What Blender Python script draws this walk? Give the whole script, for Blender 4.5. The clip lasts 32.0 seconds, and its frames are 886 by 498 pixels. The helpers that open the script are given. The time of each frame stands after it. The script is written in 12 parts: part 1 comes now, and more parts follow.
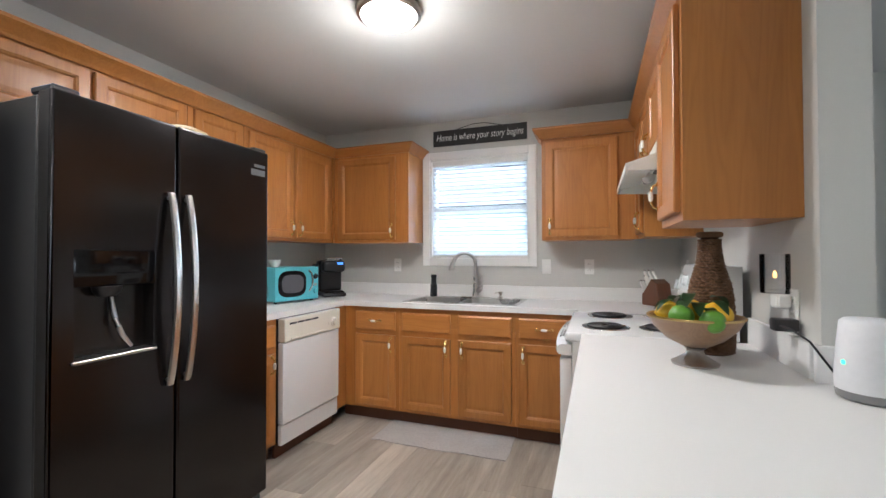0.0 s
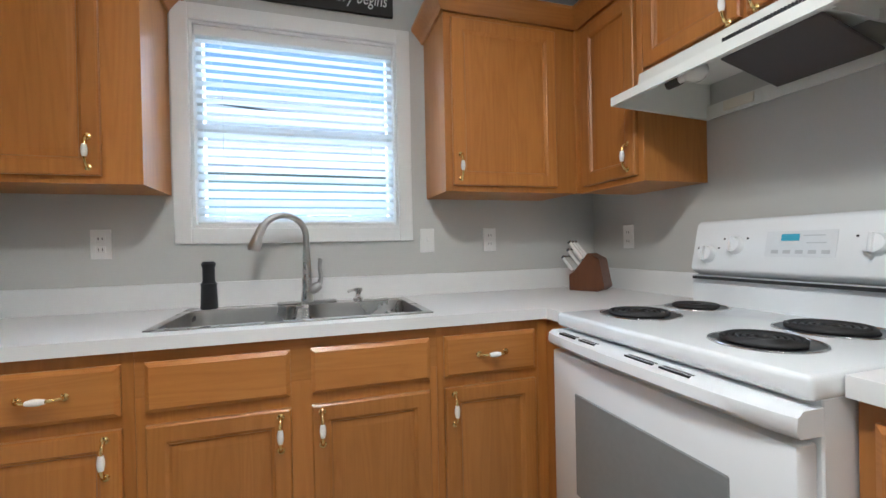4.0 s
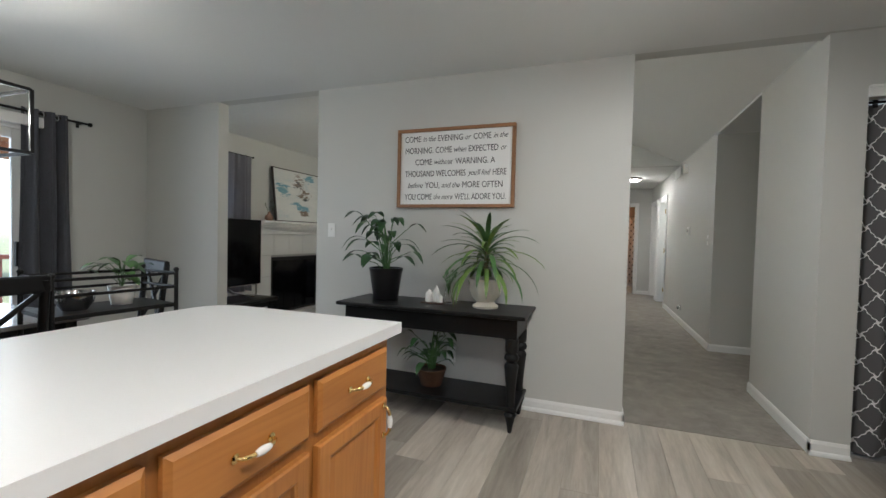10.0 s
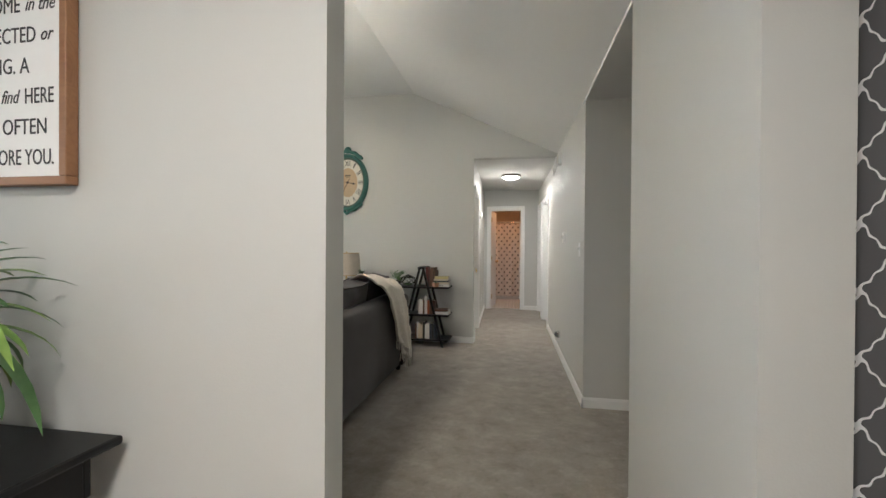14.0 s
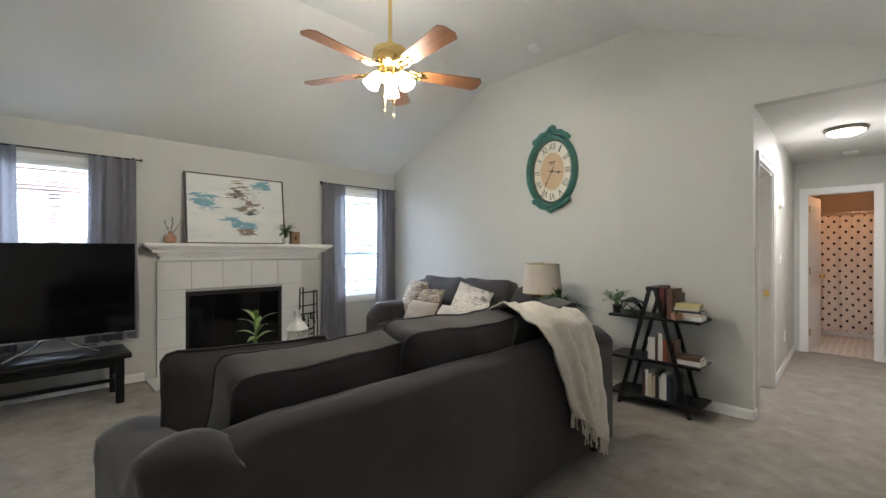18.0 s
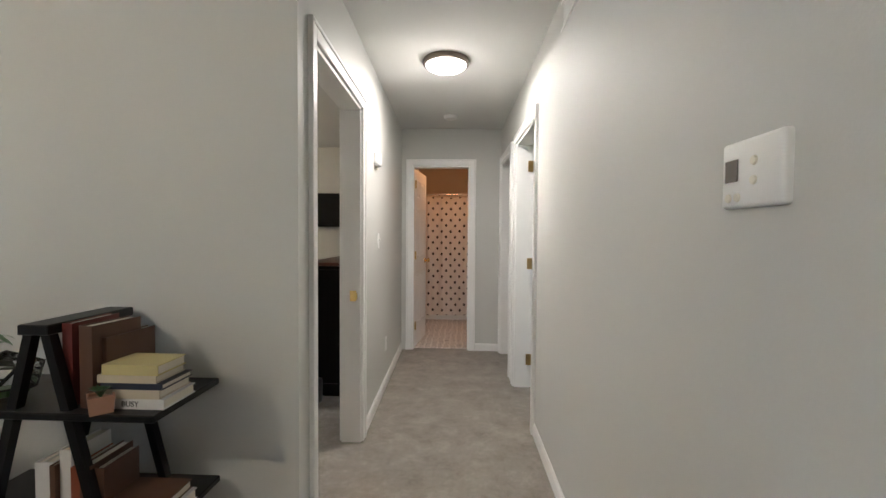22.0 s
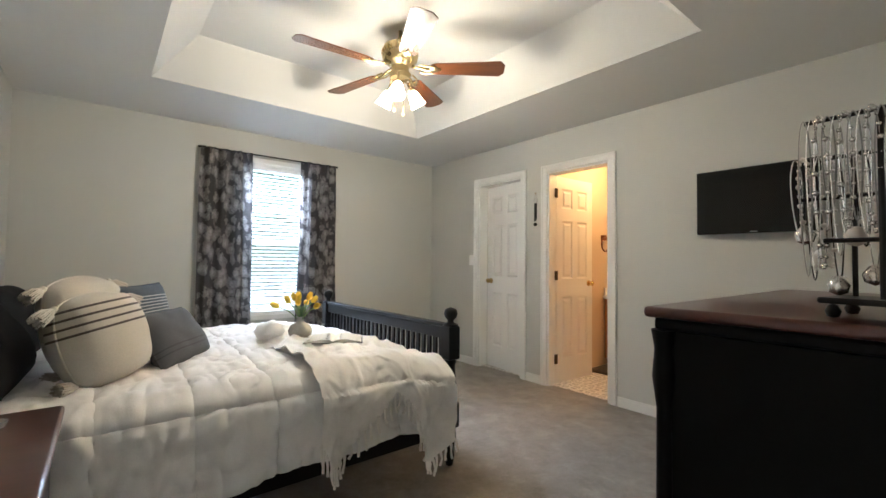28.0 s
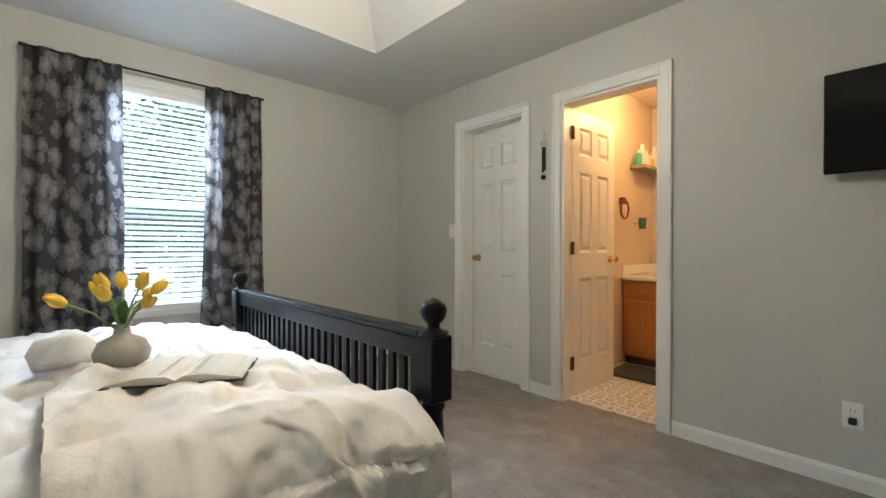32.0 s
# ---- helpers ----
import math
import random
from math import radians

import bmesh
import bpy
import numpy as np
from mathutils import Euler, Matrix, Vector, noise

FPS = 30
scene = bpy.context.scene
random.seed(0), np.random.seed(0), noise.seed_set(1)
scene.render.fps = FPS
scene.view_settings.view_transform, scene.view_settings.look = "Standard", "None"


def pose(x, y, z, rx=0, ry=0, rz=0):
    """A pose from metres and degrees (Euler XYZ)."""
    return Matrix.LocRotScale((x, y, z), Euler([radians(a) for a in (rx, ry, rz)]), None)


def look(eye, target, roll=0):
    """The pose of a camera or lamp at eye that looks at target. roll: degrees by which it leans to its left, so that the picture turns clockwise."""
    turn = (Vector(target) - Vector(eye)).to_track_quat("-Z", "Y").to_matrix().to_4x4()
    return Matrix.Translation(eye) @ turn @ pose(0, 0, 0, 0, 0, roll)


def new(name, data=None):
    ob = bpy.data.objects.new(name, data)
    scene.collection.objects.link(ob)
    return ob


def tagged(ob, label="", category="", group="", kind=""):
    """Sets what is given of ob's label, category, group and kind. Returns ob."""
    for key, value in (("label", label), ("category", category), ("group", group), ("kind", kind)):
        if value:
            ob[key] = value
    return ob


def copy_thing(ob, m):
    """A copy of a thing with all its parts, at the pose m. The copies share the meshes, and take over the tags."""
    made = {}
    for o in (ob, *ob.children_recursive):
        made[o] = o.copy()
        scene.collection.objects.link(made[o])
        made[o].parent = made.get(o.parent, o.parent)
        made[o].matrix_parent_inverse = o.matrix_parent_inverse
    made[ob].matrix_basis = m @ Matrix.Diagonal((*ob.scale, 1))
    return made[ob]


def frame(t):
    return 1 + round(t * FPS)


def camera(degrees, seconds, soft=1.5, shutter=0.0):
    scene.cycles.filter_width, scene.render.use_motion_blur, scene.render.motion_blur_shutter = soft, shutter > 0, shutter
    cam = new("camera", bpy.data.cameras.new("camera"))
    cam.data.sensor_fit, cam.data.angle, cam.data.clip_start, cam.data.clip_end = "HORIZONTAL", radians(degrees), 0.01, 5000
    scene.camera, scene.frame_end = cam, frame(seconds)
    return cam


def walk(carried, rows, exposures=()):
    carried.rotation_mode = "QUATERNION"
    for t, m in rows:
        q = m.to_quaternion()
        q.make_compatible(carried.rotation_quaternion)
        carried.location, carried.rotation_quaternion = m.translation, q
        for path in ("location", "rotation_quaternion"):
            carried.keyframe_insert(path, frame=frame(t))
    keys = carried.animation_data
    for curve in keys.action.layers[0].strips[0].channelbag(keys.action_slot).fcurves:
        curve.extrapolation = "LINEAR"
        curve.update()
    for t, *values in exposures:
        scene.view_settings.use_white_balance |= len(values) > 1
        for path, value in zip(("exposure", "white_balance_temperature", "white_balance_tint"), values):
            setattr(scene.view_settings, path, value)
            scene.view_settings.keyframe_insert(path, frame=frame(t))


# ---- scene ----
cam = camera(92.6, 32.0)
PATH = [
    (0, (0.048, 0.948, 1.263), (-0.631, 2.829, 1.295), -0.1),
    (0.5, (-0.093, 1.154, 1.227), (-0.73, 3.049, 1.251), -0.0),
    (1, (-0.258, 1.349, 1.194), (-0.804, 3.273, 1.21), -0.2),
    (1.5, (-0.418, 1.521, 1.179), (-0.832, 3.477, 1.19), -0.3),
    (2, (-0.543, 1.741, 1.159), (-0.798, 3.725, 1.164), -0.2),
    (2.5, (-0.668, 1.948, 1.144), (-0.761, 3.946, 1.15), -0.2),
    (4.5, (-0.883, 2.558, 1.146), (-0.004, 4.354, 1.125), -1.2),
    (5, (-0.833, 2.614, 1.151), (0.334, 4.238, 1.126), -0.9),
    (5.5, (-0.743, 2.64, 1.157), (0.719, 4.005, 1.127), -0.6),
    (6, (-0.674, 2.638, 1.175), (1.042, 3.665, 1.137), -0.2),
    (6.5, (-0.634, 2.658, 1.189), (1.267, 3.279, 1.14), 0.0),
    (7, (-0.624, 2.688, 1.186), (1.366, 2.88, 1.128), 0.2),
    (7.5, (-0.604, 2.664, 1.189), (1.379, 2.415, 1.122), 0.5),
    (8, (-0.586, 2.608, 1.204), (1.294, 1.927, 1.135), 0.8),
    (8.5, (-0.593, 2.573, 1.215), (1.081, 1.48, 1.148), 1.0),
    (9, (-0.609, 2.543, 1.228), (0.769, 1.095, 1.164), 1.4),
    (9.5, (-0.632, 2.531, 1.222), (0.4, 0.819, 1.162), 1.4),
    (10, (-0.671, 2.522, 1.225), (0.02, 0.646, 1.166), 1.4),
    (10.5, (-0.73, 2.475, 1.218), (-0.33, 0.516, 1.159), 1.3),
    (11, (-0.831, 2.324, 1.226), (-0.644, 0.334, 1.166), 1.2),
    (11.5, (-0.935, 2.125, 1.231), (-0.88, 0.127, 1.171), 1.0),
    (12, (-1.006, 1.845, 1.244), (-1.005, -0.154, 1.188), 0.9),
    (12.5, (-1.113, 1.518, 1.247), (-1.11, -0.481, 1.198), 0.6),
    (13, (-1.208, 1.18, 1.276), (-1.147, -0.819, 1.231), 0.6),
    (13.5, (-1.274, 0.837, 1.281), (-1.094, -1.155, 1.253), 0.5),
    (15.5, (-1.471, -0.279, 1.25), (-0.568, -2.063, 1.272), 0.4),
    (16, (-1.483, -0.465, 1.276), (-0.405, -2.15, 1.285), 0.3),
    (16.5, (-1.443, -0.612, 1.3), (-0.215, -2.191, 1.306), 0.3),
    (17, (-1.422, -0.744, 1.306), (-0.075, -2.223, 1.315), 0.2),
    (17.5, (-1.435, -0.917, 1.318), (-0.016, -2.326, 1.327), 0.1),
    (18, (-1.443, -1.07, 1.322), (-0.013, -2.468, 1.324), 0.0),
    (18.5, (-1.397, -1.264, 1.334), (-0.02, -2.715, 1.323), -0.2),
    (19, (-1.374, -1.498, 1.328), (-0.126, -3.06, 1.3), -0.2),
    (19.5, (-1.384, -1.796, 1.356), (-0.331, -3.496, 1.308), -0.1),
    (20, (-1.362, -2.136, 1.347), (-0.552, -3.964, 1.289), 0.1),
    (20.5, (-1.34, -2.475, 1.333), (-0.789, -4.397, 1.262), 0.5),
    (21, (-1.325, -2.814, 1.322), (-0.999, -4.785, 1.242), 0.9),
    (21.5, (-1.318, -3.199, 1.284), (-1.148, -5.191, 1.216), 0.1),
    (22, (-1.37, -3.571, 1.277), (-1.278, -5.568, 1.211), 0.4),
    (22.5, (-1.407, -3.94, 1.285), (-1.315, -5.937, 1.219), 0.1),
    (23, (-1.339, -4.294, 1.275), (-1.221, -6.29, 1.225), 0.0),
    (23.5, (-1.205, -4.644, 1.263), (-1.028, -6.636, 1.23), 0.0),
    (24, (-1.132, -4.879, 1.174), (-0.807, -6.853, 1.191), 0.4),
    (24.5, (-0.998, -5.11, 1.2), (-0.532, -7.055, 1.224), 0.4),
    (25, (-0.863, -5.294, 1.194), (-0.257, -7.199, 1.232), 0.4),
    (25.5, (-0.751, -5.438, 1.182), (0.007, -7.288, 1.227), 0.4),
    (27.5, (-0.621, -5.701, 1.16), (0.794, -7.112, 1.221), 0.6),
    (28, (-0.645, -5.71, 1.165), (0.912, -6.964, 1.226), 0.6),
    (28.5, (-0.656, -5.724, 1.16), (1.019, -6.815, 1.216), 0.7),
    (29, (-0.648, -5.73, 1.149), (1.109, -6.685, 1.193), 0.7),
    (29.5, (-0.604, -5.744, 1.12), (1.194, -6.619, 1.155), 0.6),
    (30, (-0.465, -5.8, 1.088), (1.334, -6.674, 1.112), 0.5),
    (30.5, (-0.289, -5.888, 1.071), (1.469, -6.841, 1.079), 0.3),
    (31, (-0.09, -6.032, 1.034), (1.587, -7.122, 1.032), 0.2),
    (31.5, (0.111, -6.221, 1.042), (1.679, -7.463, 1.027), 0.1),
    (32, (0.319, -6.469, 1.055), (1.782, -7.833, 1.043), 0.1),
]
walk(cam, [(t, look(eye, target, roll)) for t, eye, target, roll in PATH], ((0, 0.75, 5350, 9), (2, 0.75, 5350, 8), (5, 0.5, 5100, 4), (7, 0.4, 5150, 6), (8, 0.45, 5300, 9), (9, 0.5, 5400, 9), (10, 0.65, 5400, 7), (11, 0.75, 5400, 5), (12, 0.85, 5550, 8), (13, 1.0, 5600, 9), (16, 1.3, 5500, 10), (20, 1.25, 5550, 10), (22, 1.05, 5650, 11), (24.3, 0.8, 5750, 12), (25.4, 0.9, 5700, 12), (28, 1.45, 5300, 9), (30, 1.4, 5300, 9), (32, 1.25, 5250, 7)))

# ---- world and light ----
world = bpy.data.worlds.new("sky")
scene.world = world
world.use_nodes = True
wn = world.node_tree.nodes
sky = wn.new("ShaderNodeTexSky")
sky.sky_type, sky.sun_disc = "NISHITA", False
sky.sun_elevation, sky.sun_rotation = radians(48), radians(215)
sky.dust_density, sky.air_density, sky.ozone_density = 0.8, 1.0, 0.6
world.node_tree.links.new(sky.outputs[0], wn["Background"].inputs[0])
wn["Background"].inputs[1].default_value = 0.15


def lamp(name, kind, m, energy, color, size=0.1, size_y=None):
    data = bpy.data.lights.new(name, kind)
    data.energy, data.color = energy, color
    if kind == "AREA":
        data.size = size
        if size_y:
            data.shape, data.size_y = "RECTANGLE", size_y
    elif kind == "SUN":
        data.angle = size
    else:
        data.shadow_soft_size = size
    ob = new(name, data)
    ob.matrix_world = m
    return ob


lamp("sun", "SUN", look((-14, -20, 27), (0, 0, 0)), 5.0, (1.0, 0.96, 0.9), radians(3))
WARM, SOFT, DAY = (1.0, 0.66, 0.34), (1.0, 0.86, 0.7), (0.92, 0.96, 1.0)
lamp("kitchen_light", "AREA", pose(-0.87, 2.74, 2.355), 15, SOFT, 0.24)
lamp("kitchen_glow", "POINT", pose(-0.87, 2.74, 2.2), 5.5, SOFT, 0.12)
lamp("entry_light", "AREA", pose(-1.0, 0.8, 2.355), 11, SOFT, 0.24)
lamp("entry_glow", "POINT", pose(-1.0, 0.8, 2.2), 2.5, SOFT, 0.12)
lamp("hall_light", "AREA", pose(-1.25, -6.42, 2.355), 11, SOFT, 0.24)
lamp("hall_glow", "POINT", pose(-1.25, -6.42, 2.31), 2.5, SOFT, 0.10)
for n, (dx, dy) in enumerate(((0.06, 0.0), (-0.04, 0.05), (-0.03, -0.05))):
    lamp("pendant_light", "POINT", pose(2.07 + dx, 1.45 + dy, 1.76), 4, (1.0, 0.86, 0.68), 0.02)
    lamp("living_fan_light", "POINT", pose(0.82 + 2 * dx, -2.79 + 2 * dy, 2.40), 8.5, (1.0, 0.84, 0.62), 0.05)
    lamp("bedroom_fan_light", "POINT", pose(1.65 + 2 * dx, -7.18 + 2 * dy, 2.14), 3.5, (1.0, 0.77, 0.5), 0.08)
lamp("hall_bath_light", "POINT", pose(-1.2, -9.0, 2.2), 5, (1.0, 0.46, 0.18), 0.1)
lamp("master_bath_light", "POINT", pose(1.5, -9.9, 2.2), 14, (1.0, 0.53, 0.17), 0.1)
lamp("closet_light", "POINT", pose(2.9, -9.6, 2.2), 4.5, WARM, 0.1)
# daylight in the window openings, standing in for the sky
lamp("kitchen_window_day", "AREA", pose(-0.9, 4.62, 1.67, -90, 0, 0), 11, DAY, 0.9, 0.9)
lamp("slider_day", "AREA", pose(3.9, 1.33, 1.1, 0, 90, 0), 20, DAY, 2.0, 1.8)
lamp("living_day_a", "AREA", pose(3.88, -1.13, 1.4, 0, 90, 0), 29, DAY, 1.4, 0.85)
lamp("living_day_b", "AREA", pose(3.88, -4.44, 1.4, 0, 90, 0), 28, DAY, 1.4, 0.75)
# added lamp, out of sight above the bedroom window, tilted down towards the bed
lamp("bedroom_day", "AREA", pose(4.4, -7.05, 2.62, 0, 52, 0), 190, DAY, 1.0, 0.9)

# ---- materials ----
def nodes_of(m):
    m.use_nodes = True
    t = m.node_tree
    return t, t.nodes["Principled BSDF"]


def link(t, a, b):
    t.links.new(a, b)


def coords(t, scale=(1, 1, 1), rot=(0, 0, 0), kind="Object"):
    tc, mp = t.nodes.new("ShaderNodeTexCoord"), t.nodes.new("ShaderNodeMapping")
    mp.inputs["Scale"].default_value = scale
    mp.inputs["Rotation"].default_value = rot
    link(t, tc.outputs[kind], mp.inputs["Vector"])
    return mp.outputs["Vector"]


def noise_tex(t, vec, scale, detail=4.0, rough=0.55, distortion=0.0):
    n = t.nodes.new("ShaderNodeTexNoise")
    n.inputs["Scale"].default_value, n.inputs["Detail"].default_value = scale, detail
    n.inputs["Roughness"].default_value, n.inputs["Distortion"].default_value = rough, distortion
    link(t, vec, n.inputs["Vector"])
    return n.outputs["Fac"]


def ramp(t, fac, stops):
    r = t.nodes.new("ShaderNodeValToRGB")
    e = r.color_ramp.elements
    while len(e) < len(stops):
        e.new(0.5)
    for el, (p, c) in zip(e, stops):
        el.position, el.color = p, (*c, 1)
    link(t, fac, r.inputs["Fac"])
    return r.outputs["Color"]


def mixed(t, fac, a, b, mode="MIX"):
    m = t.nodes.new("ShaderNodeMix")
    m.data_type, m.blend_type = "RGBA", mode
    for sock, v in ((m.inputs["Factor"], fac), (m.inputs["A"], a), (m.inputs["B"], b)):
        if isinstance(v, (int, float)):
            sock.default_value = v
        elif isinstance(v, tuple):
            sock.default_value = (*v, 1)
        else:
            link(t, v, sock)
    return m.outputs["Result"]


def bump(t, p, fac, strength=0.1, distance=0.01):
    b = t.nodes.new("ShaderNodeBump")
    b.inputs["Strength"].default_value, b.inputs["Distance"].default_value = strength, distance
    link(t, fac, b.inputs["Height"])
    link(t, b.outputs["Normal"], p.inputs["Normal"])


def tone(c, f):
    return tuple(min(1.0, v * f) for v in c)


def plain(name, color, rough=0.5, metal=0.0, vary=0.06, scale=3.0, fine=60.0, relief=0.05, coat=0.0, sheen=0.0, wear=0.08, spec=0.5):
    """A surface of one colour with broad and fine variation, uneven gloss and a slight relief."""
    m = bpy.data.materials.new(name)
    t, p = nodes_of(m)
    v = coords(t)
    broad, small = noise_tex(t, v, scale), noise_tex(t, v, fine, 3.0)
    c = ramp(t, broad, ((0.3, tone(color, 1 - vary)), (0.7, tone(color, 1 + vary))))
    c = mixed(t, 0.35, c, ramp(t, small, ((0.3, tone(color, 1 - vary)), (0.7, tone(color, 1 + vary)))))
    link(t, c, p.inputs["Base Color"])
    r = t.nodes.new("ShaderNodeMapRange")
    r.inputs["To Min"].default_value, r.inputs["To Max"].default_value = max(0.02, rough - wear), min(1, rough + wear)
    link(t, broad, r.inputs["Value"])
    link(t, r.outputs[0], p.inputs["Roughness"])
    p.inputs["Metallic"].default_value = metal
    p.inputs["Specular IOR Level"].default_value = spec
    p.inputs["Coat Weight"].default_value = coat
    p.inputs["Sheen Weight"].default_value = sheen
    if relief:
        bump(t, p, small, relief, 0.004)
    return m


def wood(name, light, dark, axis=2, rough=0.37, coat=0.2, scale=1.0, vary=0.12):
    """Varnished wood whose grain runs along one axis."""
    m = bpy.data.materials.new(name)
    t, p = nodes_of(m)
    s = [16 * scale, 16 * scale, 16 * scale]
    s[axis] = 1.1 * scale
    v = coords(t, tuple(s))
    info = t.nodes.new("ShaderNodeObjectInfo")
    add = t.nodes.new("ShaderNodeVectorMath")
    link(t, v, add.inputs[0])
    comb = t.nodes.new("ShaderNodeCombineXYZ")
    mul = t.nodes.new("ShaderNodeMath")
    mul.operation = "MULTIPLY"
    mul.inputs[1].default_value = 37.0
    link(t, info.outputs["Random"], mul.inputs[0])
    for k in range(3):
        link(t, mul.outputs[0], comb.inputs[k])
    link(t, comb.outputs[0], add.inputs[1])
    v = add.outputs[0]
    rings = noise_tex(t, v, 0.7, 2.0, 0.45, 0.6)
    wave = t.nodes.new("ShaderNodeMath")
    wave.operation = "PINGPONG"
    wave.inputs[1].default_value = 0.05
    link(t, rings, wave.inputs[0])
    figure = t.nodes.new("ShaderNodeMath")
    figure.operation = "MULTIPLY"
    figure.inputs[1].default_value = 20.0
    link(t, wave.outputs[0], figure.inputs[0])
    fibre = noise_tex(t, v, 6.0, 5.0, 0.7)
    mid = tuple((a + b) / 2 for a, b in zip(light, dark))
    c = ramp(t, rings, ((0.28, mid), (0.45, tuple((a + b) / 2 for a, b in zip(light, mid))), (0.62, light)))
    c = mixed(t, 0.3, c, ramp(t, figure.outputs[0], ((0.0, dark), (0.35, mid), (0.8, light))))
    c = mixed(t, 0.2, c, ramp(t, fibre, ((0.3, dark), (0.65, light))))
    h = t.nodes.new("ShaderNodeHueSaturation")
    rng = t.nodes.new("ShaderNodeMapRange")
    rng.inputs["To Min"].default_value, rng.inputs["To Max"].default_value = 1 - vary, 1 + vary
    link(t, info.outputs["Random"], rng.inputs["Value"])
    link(t, rng.outputs[0], h.inputs["Value"])
    link(t, c, h.inputs["Color"])
    link(t, h.outputs["Color"], p.inputs["Base Color"])
    p.inputs["Roughness"].default_value = rough
    p.inputs["Coat Weight"].default_value, p.inputs["Coat Roughness"].default_value = coat, 0.15
    bump(t, p, fibre, 0.06, 0.002)
    return m


def glowing(name, color, strength):
    m = bpy.data.materials.new(name)
    t, p = nodes_of(m)
    p.inputs["Base Color"].default_value = (*color, 1)
    p.inputs["Emission Color"].default_value = (*color, 1)
    p.inputs["Emission Strength"].default_value = strength
    return m


def glass(name, color=(1, 1, 1), rough=0.0):
    m = bpy.data.materials.new(name)
    t, p = nodes_of(m)
    p.inputs["Base Color"].default_value = (*color, 1)
    p.inputs["Transmission Weight"].default_value = 1.0
    p.inputs["Roughness"].default_value, p.inputs["IOR"].default_value = rough, 1.45
    return m


def pane_mat(name):
    m = bpy.data.materials.new(name)
    t, p = nodes_of(m)
    tr, gl, mx = t.nodes.new("ShaderNodeBsdfTransparent"), t.nodes.new("ShaderNodeBsdfGlossy"), t.nodes.new("ShaderNodeMixShader")
    fr = t.nodes.new("ShaderNodeFresnel")
    gl.inputs["Roughness"].default_value = 0.02
    link(t, fr.outputs[0], mx.inputs[0]), link(t, tr.outputs[0], mx.inputs[1]), link(t, gl.outputs[0], mx.inputs[2])
    link(t, mx.outputs[0], t.nodes["Material Output"].inputs["Surface"])
    return m


def fabric(name, color, dark=None, scale=900.0, vary=0.1, relief=0.25, sheen=0.15):
    m = bpy.data.materials.new(name)
    t, p = nodes_of(m)
    v = coords(t)
    dark = dark or tone(color, 0.7)
    weave, broad = noise_tex(t, v, scale / 3, 2.0), noise_tex(t, v, 5.0)
    c = ramp(t, weave, ((0.3, dark), (0.7, color)))
    c = mixed(t, 0.5, c, ramp(t, broad, ((0.3, tone(color, 1 - vary)), (0.7, tone(color, 1 + vary)))))
    link(t, c, p.inputs["Base Color"])
    p.inputs["Roughness"].default_value, p.inputs["Sheen Weight"].default_value = 0.9, sheen
    bump(t, p, weave, relief, 0.003)
    return m


def carpet(name, light, dark):
    m = bpy.data.materials.new(name)
    t, p = nodes_of(m)
    v = coords(t)
    pile, clump = noise_tex(t, v, 260.0, 3.0), noise_tex(t, v, 42.0, 4.0)
    tread, patch = noise_tex(t, v, 6.5, 7.0, 0.7, 0.0), noise_tex(t, v, 2.2, 4.0, 0.55, 0.0)
    mean = tuple((a + b) / 2 for a, b in zip(light, dark))
    c = ramp(t, tread, ((0.38, tone(dark, 0.78)), (0.46, tone(mean, 0.92)), (0.53, tone(mean, 1.05)), (0.61, tone(light, 1.12))))
    c = mixed(t, 0.3, c, ramp(t, patch, ((0.35, tone(dark, 1.0)), (0.6, light))))
    c = mixed(t, 0.22, c, ramp(t, clump, ((0.3, tone(dark, 0.85)), (0.7, tone(light, 1.1)))))
    c = mixed(t, 0.25, c, ramp(t, pile, ((0.3, tone(dark, 0.6)), (0.7, tone(light, 1.2)))))
    link(t, c, p.inputs["Base Color"])
    p.inputs["Roughness"].default_value, p.inputs["Sheen Weight"].default_value = 0.95, 0.2
    bump(t, p, mixed(t, 0.5, pile, clump), 0.6, 0.01)
    return m


WALL = plain("wall_paint", (0.56, 0.56, 0.53), 0.62, vary=0.015, scale=0.9, fine=160, relief=0.10)
CEIL = plain("ceiling_paint", (0.70, 0.70, 0.68), 0.8, vary=0.02, scale=0.8, fine=120, relief=0.15)
TRIM = plain("white_trim_paint", (0.80, 0.80, 0.78), 0.35, vary=0.02, relief=0.02)
DOORW = plain("white_door_paint", (0.80, 0.80, 0.79), 0.38, vary=0.02, fine=40, relief=0.05)
OAK = wood("honey_oak_upright", (0.475, 0.20, 0.042), (0.31, 0.108, 0.019), rough=0.4, coat=0.12)
OAKY = wood("honey_oak_along_y", (0.475, 0.20, 0.042), (0.31, 0.108, 0.019), 1, 0.4, 0.12)
OAKX = wood("honey_oak_along_x", (0.475, 0.20, 0.042), (0.31, 0.108, 0.019), 0, 0.4, 0.12)
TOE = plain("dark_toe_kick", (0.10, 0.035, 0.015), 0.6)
LAM = plain("white_laminate", (0.80, 0.80, 0.79), 0.42, vary=0.015, fine=200, relief=0.02)
WHITE = plain("white_enamel", (0.82, 0.84, 0.85), 0.18, vary=0.01, relief=0.0, coat=0.3)
BISQUE = plain("bisque_plastic", (0.78, 0.75, 0.64), 0.35, vary=0.02, relief=0.02)
HOODW = plain("white_hood_enamel", (0.80, 0.81, 0.76), 0.3, vary=0.02, relief=0.02)
BLKSTEEL = plain("black_stainless", (0.042, 0.039, 0.04), 0.2, metal=0.9, vary=0.06, fine=20, relief=0.0)
